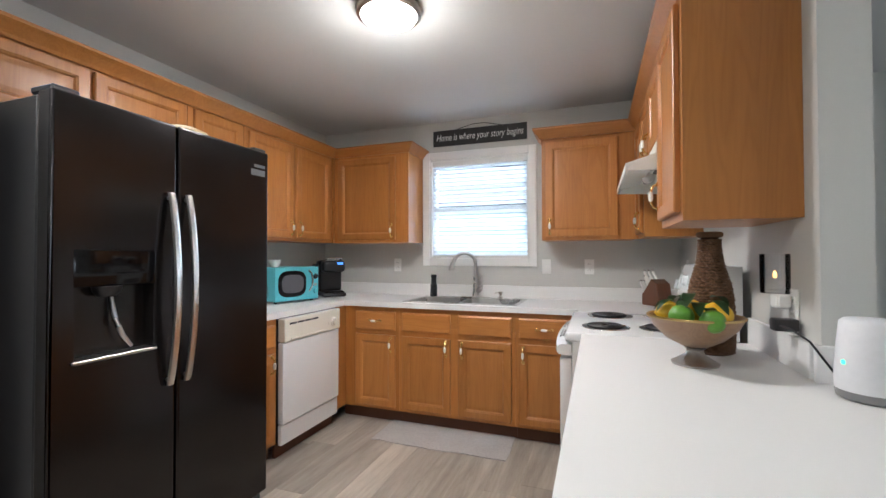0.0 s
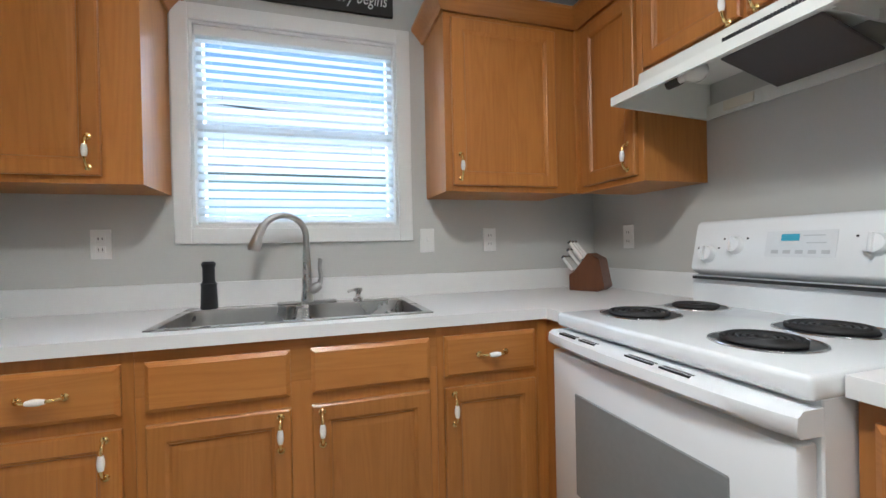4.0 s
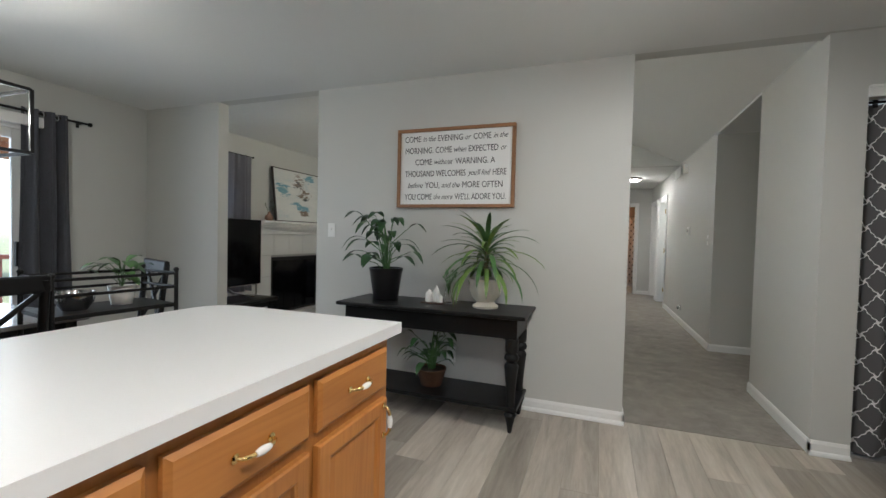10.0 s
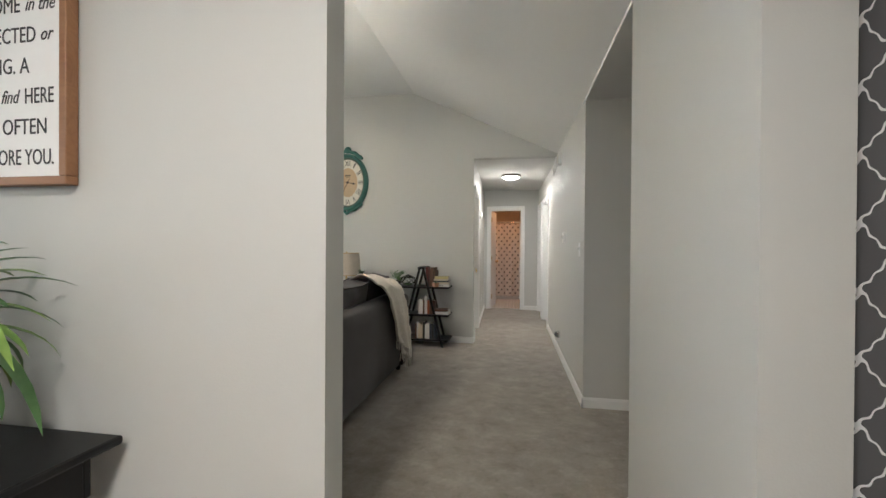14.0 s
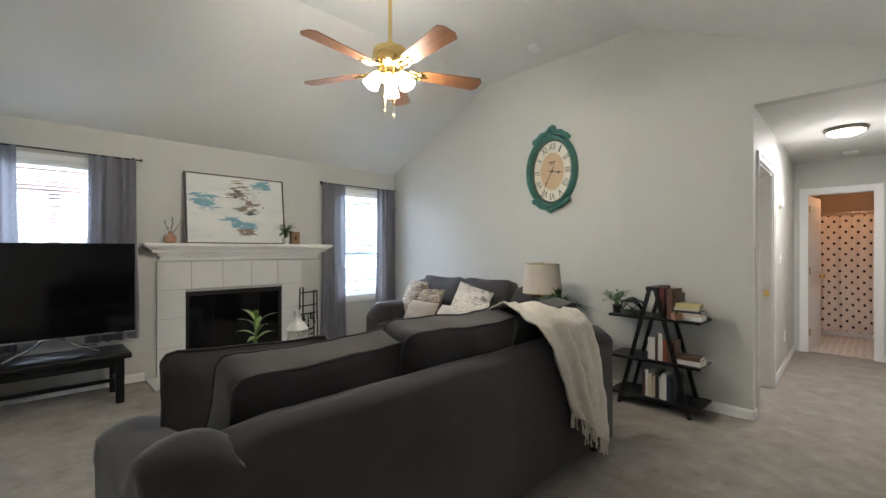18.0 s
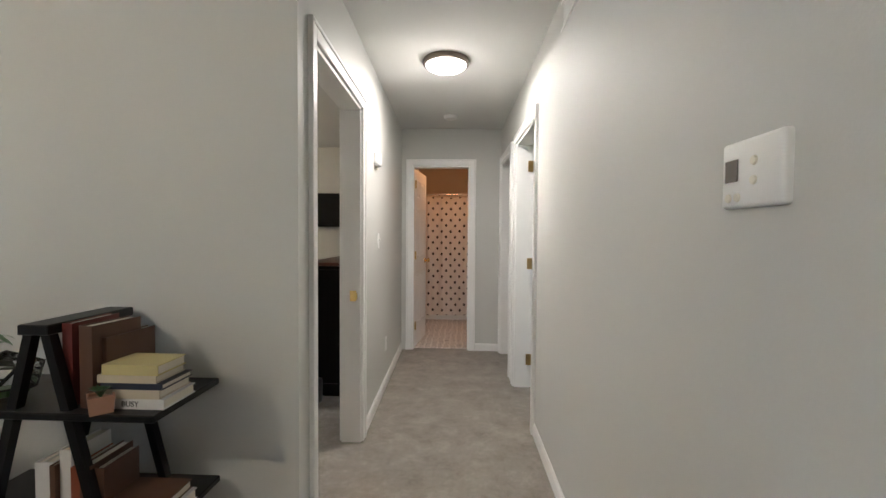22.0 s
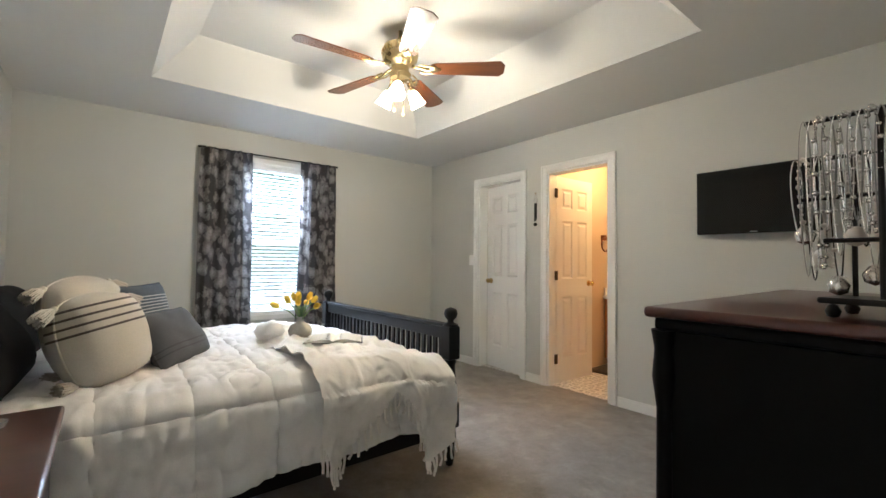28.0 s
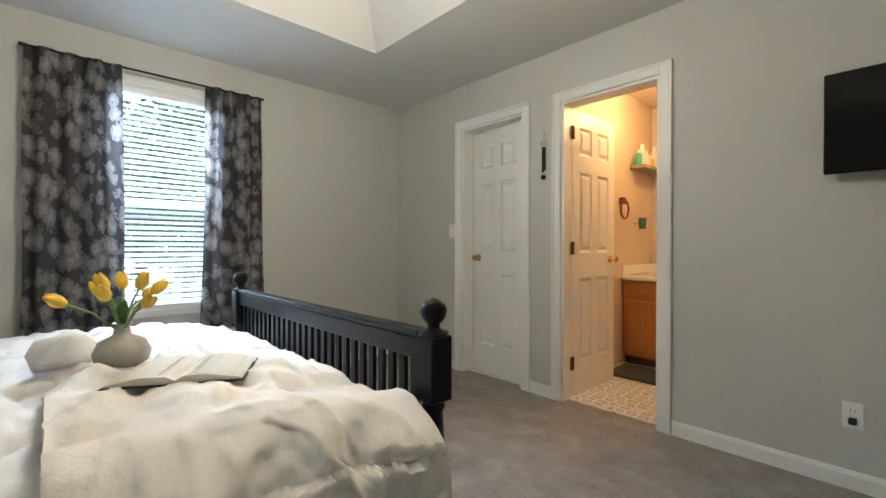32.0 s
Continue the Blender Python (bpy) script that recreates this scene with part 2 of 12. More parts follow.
FRSIDE = plain("dark_grey_enamel", (0.022, 0.022, 0.024), 0.4, relief=0.05)
STEEL = plain("brushed_steel", (0.55, 0.54, 0.52), 0.28, metal=1.0, vary=0.06, fine=200, relief=0.02)
CHROME = plain("satin_chrome", (0.7, 0.7, 0.7), 0.16, metal=1.0, relief=0.0)
BRASS = plain("polished_brass", (0.83, 0.62, 0.25), 0.2, metal=1.0, relief=0.0)
OLDBRASS = plain("aged_brass", (0.45, 0.32, 0.13), 0.35, metal=1.0)
PORC = plain("white_porcelain", (0.86, 0.85, 0.82), 0.12, vary=0.02, relief=0.0, coat=0.5)
BLACK = plain("black_painted_wood", (0.006, 0.006, 0.006), 0.38, vary=0.2, relief=0.03, spec=0.3)
BLKPLAS = plain("black_plastic", (0.018, 0.018, 0.02), 0.35, vary=0.1)
BLKMET = plain("black_iron", (0.02, 0.02, 0.02), 0.45, metal=0.6)
COIL = plain("burner_coil", (0.022, 0.021, 0.021), 0.55, vary=0.2)
SCREEN = plain("dark_screen", (0.003, 0.003, 0.0035), 0.10, relief=0.0, vary=0.05, spec=0.3)
OVENGL = plain("oven_glass", (0.24, 0.25, 0.25), 0.12, relief=0.0)
PANE = pane_mat("window_glass")
GLASS = glass("clear_glass")
MIRROR = plain("mirror_silver", (0.85, 0.86, 0.86), 0.02, metal=1.0, vary=0.0, relief=0.0, wear=0.0)
CARPET = carpet("grey_brown_carpet", (0.33, 0.30, 0.255), (0.158, 0.14, 0.117))
BULB = glowing("lamp_glass", (1.0, 0.86, 0.66), 14.0)
BULBW = glowing("warm_lamp_glass", (1.0, 0.8, 0.52), 14.0)
DIFF = glowing("ceiling_lamp_diffuser", (1.0, 0.9, 0.76), 9.0)
MAHOG = wood("mahogany", (0.085, 0.026, 0.016), (0.045, 0.012, 0.008), 1, 0.28, 0.4)


# ---- building helpers ----
def thing(name, label="", category="", at=(0, 0, 0), group="", kind="", rz=0):
    ob = new(name)
    ob.matrix_world = pose(*at, 0, 0, rz)
    ob.empty_display_size = 0.1
    return tagged(ob, label, category, group, kind)


def finish(bm, name, material, smooth=None):
    me = bpy.data.meshes.new(name)
    bmesh.ops.recalc_face_normals(bm, faces=bm.faces)
    if smooth:
        for f in bm.faces:
            f.smooth = True
        lim = radians(smooth)
        for e in bm.edges:
            if len(e.link_faces) == 2 and e.calc_face_angle(0) > lim:
                e.smooth = False
    bm.to_mesh(me)
    bm.free()
    for mt in material if isinstance(material, (list, tuple)) else (material,):
        me.materials.append(mt)
    return me


def part(name, bm, material, parent=None, label="", smooth=None, m=None):
    ob = new(name, finish(bm, name, material, smooth))
    if parent:
        ob.parent = parent
    if m is not None:
        ob.matrix_basis = m
    if label:
        ob["label"] = label
    return ob


def solid(name, bm, material, label="", category="", group="", kind="", smooth=None):
    return tagged(part(name, bm, material, None, "", smooth), label, category, group, kind)


def B(*boxes, bevel=0.0, seg=1):
    """A bmesh of boxes (x0, x1, y0, y1, z0, z1)."""
    bm = bmesh.new()
    for x0, x1, y0, y1, z0, z1 in boxes:
        x0, x1, y0, y1, z0, z1 = min(x0, x1), max(x0, x1), min(y0, y1), max(y0, y1), min(z0, z1), max(z0, z1)
        g = bmesh.ops.create_cube(bm, size=1, matrix=Matrix.Translation(((x0 + x1) / 2, (y0 + y1) / 2, (z0 + z1) / 2)) @ Matrix.Diagonal((x1 - x0, y1 - y0, z1 - z0, 1)))
    if bevel:
        bmesh.ops.bevel(bm, geom=bm.edges[:], offset=bevel, segments=seg, affect="EDGES", profile=0.5)
    return bm


def lathe(profile, seg=24, cx=0.0, cy=0.0, z=0.0, bm=None, axis=None):
    """Turned body from (radius, height) pairs."""
    bm = bm or bmesh.new()
    rings = []
    m = axis or Matrix.Identity(4)
    for r, h in profile:
        if r < 1e-5:
            rings.append([bm.verts.new(m @ Vector((cx, cy, z + h)))])
        else:
            rings.append([bm.verts.new(m @ Vector((cx + r * math.cos(2 * math.pi * k / seg), cy + r * math.sin(2 * math.pi * k / seg), z + h))) for k in range(seg)])
    for a, b in zip(rings, rings[1:]):
        for k in range(seg):
            q = [a[k % len(a)], a[(k + 1) % len(a)], b[(k + 1) % len(b)], b[k % len(b)]]
            q = list(dict.fromkeys(q))
            if len(q) > 2:
                bm.faces.new(q)
    for ring, flip in ((rings[0], True), (rings[-1], False)):
        if len(ring) > 2:
            bm.faces.new(ring[::-1] if flip else ring)
    return bm


def tube(points, radius, seg=8, bm=None, closed=False):
    """A round bar along points; radius may be a number or one per point."""
    bm = bm or bmesh.new()
    pts = [Vector(p) for p in points]
    n = len(pts)
    radii = radius if isinstance(radius, (list, tuple)) else [radius] * n
    rings, side = [], None
    for i, p in enumerate(pts):
        d = (pts[(i + 1) % n] - pts[i - 1]) if closed else (pts[min(i + 1, n - 1)] - pts[max(i - 1, 0)])
        d.normalize()
        if side is None:
            side = d.orthogonal().normalized()
        side = (side - d * side.dot(d)).normalized()
        up = d.cross(side)
        rings.append([bm.verts.new(p + radii[i] * (math.cos(2 * math.pi * k / seg) * side + math.sin(2 * math.pi * k / seg) * up)) for k in range(seg)])
    pairs = list(zip(rings, rings[1:])) + ([(rings[-1], rings[0])] if closed else [])
    for a, b in pairs:
        for k in range(seg):
            bm.faces.new((a[k], a[(k + 1) % seg], b[(k + 1) % seg], b[k]))
    if not closed:
        bm.faces.new(rings[0][::-1])
        bm.faces.new(rings[-1])
    return bm


def extrude_profile(profile, a, b, bm=None):
    """A moulding: the outline (list of 2D (u, v)) swept from a to b; u is across (horizontal), v is up."""
    bm = bm or bmesh.new()
    a, b = Vector(a), Vector(b)
    d = (b - a).normalized()
    u = d.cross(Vector((0, 0, 1))).normalized()
    ends = [[bm.verts.new(p + u * x + Vector((0, 0, y))) for x, y in profile] for p in (a, b)]
    n = len(profile)
    for k in range(n):
        bm.faces.new((ends[0][k], ends[0][(k + 1) % n], ends[1][(k + 1) % n], ends[1][k]))
    bm.faces.new(ends[0][::-1])
    bm.faces.new(ends[1])
    return bm


def curve_pts(fn, n):
    return [fn(i / (n - 1)) for i in range(n)]


def grid_surface(fn, nu, nv, bm=None, thick=0.0):
    """A sheet fn(u, v) -> point, with a back when thick is given."""
    bm = bm or bmesh.new()
    v = [[bm.verts.new(fn(i / nu, j / nv)) for j in range(nv + 1)] for i in range(nu + 1)]
    for i in range(nu):
        for j in range(nv):
            bm.faces.new((v[i][j], v[i + 1][j], v[i + 1][j + 1], v[i][j + 1]))
    if thick:
        bm.normal_update()
        w = [[bm.verts.new(p.co - p.normal * thick) for p in row] for row in v]
        for i in range(nu):
            for j in range(nv):
                bm.faces.new((w[i][j], w[i][j + 1], w[i + 1][j + 1], w[i + 1][j]))
        rim = [(i, 0) for i in range(nu)] + [(nu, j) for j in range(nv)] + [(nu - i, nv) for i in range(nu)] + [(0, nv - j) for j in range(nv)]
        for k in range(len(rim)):
            (a, b), (c, d) = rim[k], rim[(k + 1) % len(rim)]
            bm.faces.new((v[a][b], w[a][b], w[c][d], v[c][d]))
    return bm


# ---- structure ----
CH = 2.44
KN, KE, KW, EW = 4.44, 0.63, -2.43, 3.71
SIGN, CLOCK, HEND, BS = -0.517, -5.055, -8.222, -9.02
HW, HE, BW = -1.872, -0.785, -0.67


def wall(name, axis, c0, c1, a0, a1, z0=0.0, z1=CH, holes=(), material=None):
    """A wall that runs along axis from a0 to a1, c0 to c1 thick, with holes (from, to, bottom, top) through it."""
    out, at = [], a0
    for h0, h1, zb, zt in sorted(holes):
        out.append((at, h0, z0, z1))
        if zb > z0:
            out.append((h0, h1, z0, zb))
        if zt < z1:
            out.append((h0, h1, zt, z1))
        at = h1
    out.append((at, a1, z0, z1))
    bm = B(*[(p, q, c0, c1, r, s) if axis == "x" else (c0, c1, p, q, r, s) for p, q, r, s in out if q - p > 1e-4])
    bmesh.ops.remove_doubles(bm, verts=bm.verts, dist=1e-5)
    return solid(name, bm, material or WALL, kind="structure")


OUT = 0.14
KWIN = (-1.33, -0.465, 1.24, 2.105)
wall("wall_north", "x", KN, KN + OUT, KW - 0.1, EW + OUT, holes=[KWIN])
SLIDE = (0.42, 2.25, 0.0, 2.06)
LW1, LW2, BWIN = (-1.50, -0.76, 0.66, 2.12), (-4.80, -4.08, 0.64, 2.12), (-7.37, -6.74, 0.63, 2.11)
wall("wall_east", "y", EW, EW + OUT, -11.0, KN, 0, 2.6, holes=[SLIDE, LW1, LW2, BWIN])
wall("wall_west_kitchen", "y", KW - 0.1, KW, 1.70, KN)
wall("wall_kitchen_stub", "y", KE, KE + 0.12, 2.40, KN)
PD = (0.82, 1.58)
wall("wall_pantry", "y", -1.88, -1.76, 0.52, 1.70, holes=[(*PD, 0, 2.05)])
wall("wall_pantry_side", "x", 1.60, 1.70, -2.43, -1.88)
wall("wall_alcove_north", "x", 0.52, 0.62, -3.2, -1.88)
wall("wall_alcove_west", "y", -3.3, -3.2, -3.1, 1.7)
wall("wall_pantry_back", "y", -2.53, -2.43, 0.62, 1.70)
CL = (-3.0, -2.06)
wall("wall_closet_front", "x", SIGN - 0.135, SIGN - 0.025, -3.2, HW, holes=[(*CL, 0, 2.06)])
wall("wall_closet_side", "y", -1.985, HW, -1.621, SIGN - 0.135, 0, 2.6)
wall("wall_closet_back", "x", -1.621, -1.53, -3.2, -1.985)
wall("wall_entry", "x", -3.11, -2.995, -3.2, HW, 0, CH)
D1, D2 = (-7.13, -6.32), (-8.12, -7.42)
wall("wall_hall_west", "y", HW - 0.12, HW, HEND, -3.11, 0, 2.6, holes=[(*D1, 0, 2.035), (*D2, 0, 2.035)])
wall("wall_sign", "x", SIGN - 0.113, SIGN, -0.85, 1.607)
wall("wall_dining_south", "x", SIGN - 0.113, SIGN, 2.735, EW)
wall("wall_gable_north", "x", SIGN - 0.113, SIGN, -3.2, EW, CH, 3.5)
BD = (-6.11, -5.225)
wall("wall_hall_east", "y", HE, BW, BS, CLOCK - 0.113, holes=[(*BD, 0, 2.035)])
bm = bmesh.new()
prof = [(HE, 0), (EW, 0), (EW, 2.46), (1.82, 3.33), (0.03, 3.33), (HW, 2.46), (HW, 2.435), (HE, 2.435)]
for y in (CLOCK, CLOCK - 0.113):
    bm.faces.new([bm.verts.new((x, y, z)) for x, z in prof])
fs = bm.faces[:]
va, vb = fs[0].verts[:], fs[1].verts[:]
for k in range(len(prof)):
    bm.faces.new((va[k], vb[k], vb[(k + 1) % len(prof)], va[(k + 1) % len(prof)]))
solid("wall_clock", bm, WALL, kind="structure")
HB = (-1.445, -0.815)
wall("wall_hall_end", "x", HEND - 0.12, HEND, HW - 0.12, HE + 0.2, holes=[(*HB, 0, 2.035)])
C1, C2 = (2.195, 2.822), (1.242, 1.875)
wall("wall_bedroom_south", "x", BS - 0.12, BS, HE, EW, 0, 2.6, holes=[(*C1, 0, 2.035), (*C2, 0, 2.035)])
# the hall runs a little askew to the kitchen
def askew(*names):
    for nm in names:
        for v in bpy.data.objects[nm].data.vertices:
            v.co.x += 0.028 * max(0.0, CLOCK - v.co.y)


askew("wall_hall_west", "wall_hall_east")
# small rooms beyond
BATHW = plain("bath_wall_paint", (0.62, 0.52, 0.42), 0.6, vary=0.02, fine=150, relief=0.08)
wall("wall_bath_west", "y", -2.5, -2.4, -10.7, HEND - 0.12, material=BATHW)
wall("wall_bath_south", "x", -10.7, -10.6, -2.5, -0.4, material=BATHW)
wall("wall_bath_east", "y", -0.5, -0.4, -10.6, BS - 0.12, material=BATHW)
wall("wall_master_bath_west", "y", 0.55, 0.65, -11.0, BS - 0.12, material=BATHW)
wall("wall_master_bath_east", "y", 2.0, 2.08, -11.0, BS - 0.12, material=BATHW)
wall("wall_master_bath_south", "x", -11.0, -10.9, 0.55, EW, material=BATHW)
wall("wall_west_rooms_back", "y", -4.6, -4.5, -9.2, -3.11)
wall("wall_west_rooms_south", "x", -9.2, -9.1, -4.6, HW - 0.12)
wall("wall_west_rooms_middle", "x", -7.33, -7.23, -4.5, HW - 0.12)

# ceilings
bm = B((KW - 0.1, EW, SIGN, KN, CH, CH + 0.08), (-3.3, KW - 0.1, SIGN - 0.113, 1.7, CH, CH + 0.08))
solid("ceiling_kitchen", bm, CEIL, kind="structure")
bm = bmesh.new()
vprof = [(EW, 2.46), (1.82, 3.33), (0.03, 3.33), (HW, 2.46)]
low = [[bm.verts.new((x, y, z)) for x, z in vprof] for y in (SIGN - 0.113, CLOCK)]
top = [[bm.verts.new((x, y, z + 0.1)) for x, z in vprof] for y in (SIGN - 0.113, CLOCK)]
for k in range(3):
    bm.faces.new((low[0][k], low[0][k + 1], low[1][k + 1], low[1][k]))
    bm.faces.new((top[0][k], top[0][k + 1], top[1][k + 1], top[1][k]))
solid("ceiling_living", bm, CEIL, kind="structure")
solid("ceiling_entry", B((-3.2, HW, -2.995, -1.621, CH, CH + 0.08)), CEIL, kind="structure")
solid("ceiling_hall", B((HW - 0.1, HE + 0.1, HEND, CLOCK - 0.113, 2.435, 2.52)), CEIL, kind="structure")
solid("ceiling_bath", B((-2.5, -0.4, -10.7, HEND - 0.12, CH, CH + 0.08)), BATHW, kind="structure")
solid("ceiling_master_bath", B((0.55, EW, -11.0, BS - 0.12, CH, CH + 0.08)), BATHW, kind="structure")
solid("ceiling_west_rooms", B((-4.6, HW - 0.12, -9.2, -3.11, CH, CH + 0.08)), CEIL, kind="structure")
BCH = 2.40
T0, T1, TI, TH = (0.217, -8.145), (2.805, -5.938), 0.24, 0.27
bm = bmesh.new()
o = [(BW, BS), (EW, BS), (EW, CLOCK - 0.113), (BW, CLOCK - 0.113)]
i1 = [(T0[0], T0[1]), (T1[0], T0[1]), (T1[0], T1[1]), (T0[0], T1[1])]
i2 = [(T0[0] + TI, T0[1] + TI), (T1[0] - TI, T0[1] + TI), (T1[0] - TI, T1[1] - TI), (T0[0] + TI, T1[1] - TI)]
ro = [bm.verts.new((x, y, BCH)) for x, y in o]
r1 = [bm.verts.new((x, y, BCH)) for x, y in i1]
r2 = [bm.verts.new((x, y, BCH + TH)) for x, y in i2]
for k in range(4):
    j = (k + 1) % 4
    bm.faces.new((ro[k], ro[j], r1[j], r1[k]))
    bm.faces.new((r1[k], r1[j], r2[j], r2[k]))
bm.faces.new(r2)
bmesh.ops.recalc_face_normals(bm, faces=bm.faces)
g = bmesh.ops.extrude_face_region(bm, geom=bm.faces[:])
bmesh.ops.translate(bm, vec=(0, 0, 0.4), verts=[v for v in g["geom"] if isinstance(v, bmesh.types.BMVert)])
solid("ceiling_bedroom", bm, CEIL, kind="structure")

# floors
FLOORK = solid("floor_kitchen", B((-3.3, EW + OUT, SIGN - 0.05, KN, -0.06, -0.005)), plain("plank_joint", (0.2, 0.18, 0.15), 0.7), kind="structure")
solid("floor_carpet_living", B((-3.3, EW, CLOCK - 0.1, SIGN - 0.05, -0.06, 0.004)), CARPET, kind="structure")
solid("floor_carpet_bedroom", B((-4.6, EW, BS - 0.12, CLOCK - 0.1, -0.06, 0.004)), CARPET, kind="structure")


def tile_mat():
    m = bpy.data.materials.new("patterned_floor_tile")
    t, p = nodes_of(m)
    v = coords(t, (1, 1, 1))
    vo = t.nodes.new("ShaderNodeTexVoronoi")
    vo.feature = "DISTANCE_TO_EDGE"
    vo.inputs["Scale"].default_value, vo.inputs["Randomness"].default_value = 14.0, 0.55
    link(t, v, vo.inputs["Vector"])
    c = ramp(t, vo.outputs["Distance"], ((0.04, (0.75, 0.72, 0.66)), (0.16, (0.66, 0.62, 0.56)), (0.22, (0.2, 0.18, 0.17)), (0.34, (0.62, 0.58, 0.52))))
    link(t, mixed(t, 0.2, c, ramp(t, noise_tex(t, v, 30), ((0.3, (0.4, 0.36, 0.3)), (0.7, (0.8, 0.76, 0.7))))), p.inputs["Base Color"])
    p.inputs["Roughness"].default_value = 0.4
    return m


TILE = tile_mat()
solid("floor_bath", B((-2.5, -0.4, -10.7, HEND - 0.06, -0.06, 0.012)), TILE, kind="structure")
solid("floor_master_bath", B((0.55, EW, -11.0, BS - 0.06, -0.06, 0.012)), TILE, kind="structure")


def baseboard(axis, plane, side, a0, a1, h=0.085, shoe=False):
    """side: +1 when the room lies on the larger side of the plane."""
    d = 0.013 * side
    pr = [(0, 0), (d, 0), (d, h * 0.78), (d * 0.6, h * 0.92), (d * 0.35, h), (0, h)]
    if shoe:
        pr = [(0, 0), (d * 2.3, 0), (d * 2.3, 0.012), (d * 1.8, 0.022), (d, 0.026)] + pr[2:]
    bm = bmesh.new()
    ends = []
    for a in (a0, a1):
        ends.append([bm.verts.new((a, plane + u, v) if axis == "x" else (plane + u, a, v)) for u, v in pr])
    n = len(pr)
    for k in range(n):
        bm.faces.new((ends[0][k], ends[0][(k + 1) % n], ends[1][(k + 1) % n], ends[1][k]))
    bm.faces.new(ends[0]), bm.faces.new(ends[1])
    ob = solid("baseboard", bm, TRIM, kind="structure")
    if axis == "y" and plane in (HE, HW, BW):
        askew(ob.name)
    return ob


HARD = (("x", SIGN, 1, -0.863, 1.62), ("x", SIGN, 1, 2.735, EW), ("x", SIGN - 0.025, 1, -2.056, HW + 0.013))
for a in (("x", SIGN, 1, -0.863, 1.62), ("y", -0.85, -1, SIGN - 0.113, SIGN + 0.013), ("y", 1.607, 1, SIGN - 0.113, SIGN + 0.013), ("x", SIGN - 0.113, -1, -0.85, 1.607),
          ("x", SIGN, 1, 2.735, EW), ("y", EW, -1, SIGN, SLIDE[0] - 0.07), ("x", SIGN - 0.025, 1, -2.056, HW + 0.013), ("y", HW, 1, -1.621, SIGN - 0.012),
          ("x", -2.995, 1, -3.2, HW + 0.013), ("y", HW, 1, D1[1] + 0.07, -2.982), ("y", HW, 1, D2[1] + 0.07, D1[0] - 0.07), ("x", HEND, 1, HW, HB[0] - 0.07),
          ("x", HEND, 1, HB[1] + 0.07, HE), ("y", HE, -1, HEND, BD[0] - 0.07), ("y", HE, -1, BD[1] + 0.07, CLOCK + 0.013), ("x", CLOCK, 1, HE - 0.013, EW),
          ("y", EW, -1, -1.9, SIGN - 0.113), ("y", EW, -1, CLOCK, -3.9), ("y", EW, -1, BS, CLOCK - 0.113), ("x", BS, 1, BW, C2[0] - 0.07), ("x", BS, 1, C2[1] + 0.07, C1[0] - 0.07),
          ("x", BS, 1, C1[1] + 0.07, EW), ("y", BW, 1, BS, BD[0] - 0.07), ("y", -1.76, 1, 0.52, PD[0] - 0.07), ("x", 0.52, -1, -3.2, -1.747)):
    baseboard(*a, shoe=a in HARD)


def casing(axis, plane, side, a0, a1, top, w=0.062, t=0.017, name="trim"):
    """Casing round an opening on one face of a wall."""
    q = plane + t * side
    def bx(p0, p1, z0, z1, face=q):
        return (p0, p1, plane, face, z0, z1) if axis == "x" else (plane, face, p0, p1, z0, z1)
    s = plane + (t + 0.006) * side
    bm = B(bx(a0 - w, a0, 0.004, top + w), bx(a1, a1 + w, 0.004, top + w), bx(a0, a1, top, top + w), bevel=0.003)
    b2 = B(bx(a0 - w - 0.004, a0 - w + 0.014, 0.004, top + w + 0.004, s), bx(a1 + w - 0.014, a1 + w + 0.004, 0.004, top + w + 0.004, s), bx(a0 - w + 0.014, a1 + w - 0.014, top + w - 0.014, top + w + 0.004, s), bevel=0.003)
    me = bpy.data.meshes.new("t")
    b2.to_mesh(me)
    b2.free()
    bm.from_mesh(me)
    ob = solid(name, bm, TRIM, kind="structure")
    if axis == "y" and a1 < CLOCK:
        askew(ob.name)
    return ob


def jamb(axis, c0, c1, a0, a1, top, t=0.018):
    def bx(p0, p1, z0, z1):
        return (p0, p1, c0, c1, z0, z1) if axis == "x" else (c0, c1, p0, p1, z0, z1)
    ob = solid("door_frame", B(bx(a0 - 0.001, a0 + t, 0.004, top), bx(a1 - t, a1 + 0.001, 0.004, top), bx(a0 + t, a1 - t, top - t, top), bevel=0.002), TRIM, kind="structure")
    if axis == "y" and a1 < CLOCK:
        askew(ob.name)
    return ob


for axis, c0, c1, a0, a1, top in (("y", HE - 0.002, BW + 0.002, *BD, 2.035), ("x", HEND - 0.122, HEND + 0.002, *HB, 2.035), ("x", BS - 0.122, BS + 0.002, *C1, 2.035), ("x", BS - 0.122, BS + 0.002, *C2, 2.035),
                                  ("y", HW - 0.122, HW + 0.002, *D1, 2.035), ("y", HW - 0.122, HW + 0.002, *D2, 2.035), ("y", -1.882, -1.758, *PD, 2.05)):
    jamb(axis, c0, c1, a0, a1, top)
    casing(axis, c1 - 0.002, 1, a0, a1, top)
    casing(axis, c0 + 0.002, -1, a0, a1, top)
bm = B((CL[0] - 0.05, CL[1] + 0.004, SIGN - 0.025, SIGN - 0.008, 2.06, 2.125), (CL[0] - 0.05, CL[1] + 0.004, SIGN - 0.008, SIGN, 2.108, 2.125), bevel=0.003)
solid("trim_closet_header", bm, TRIM, kind="structure")


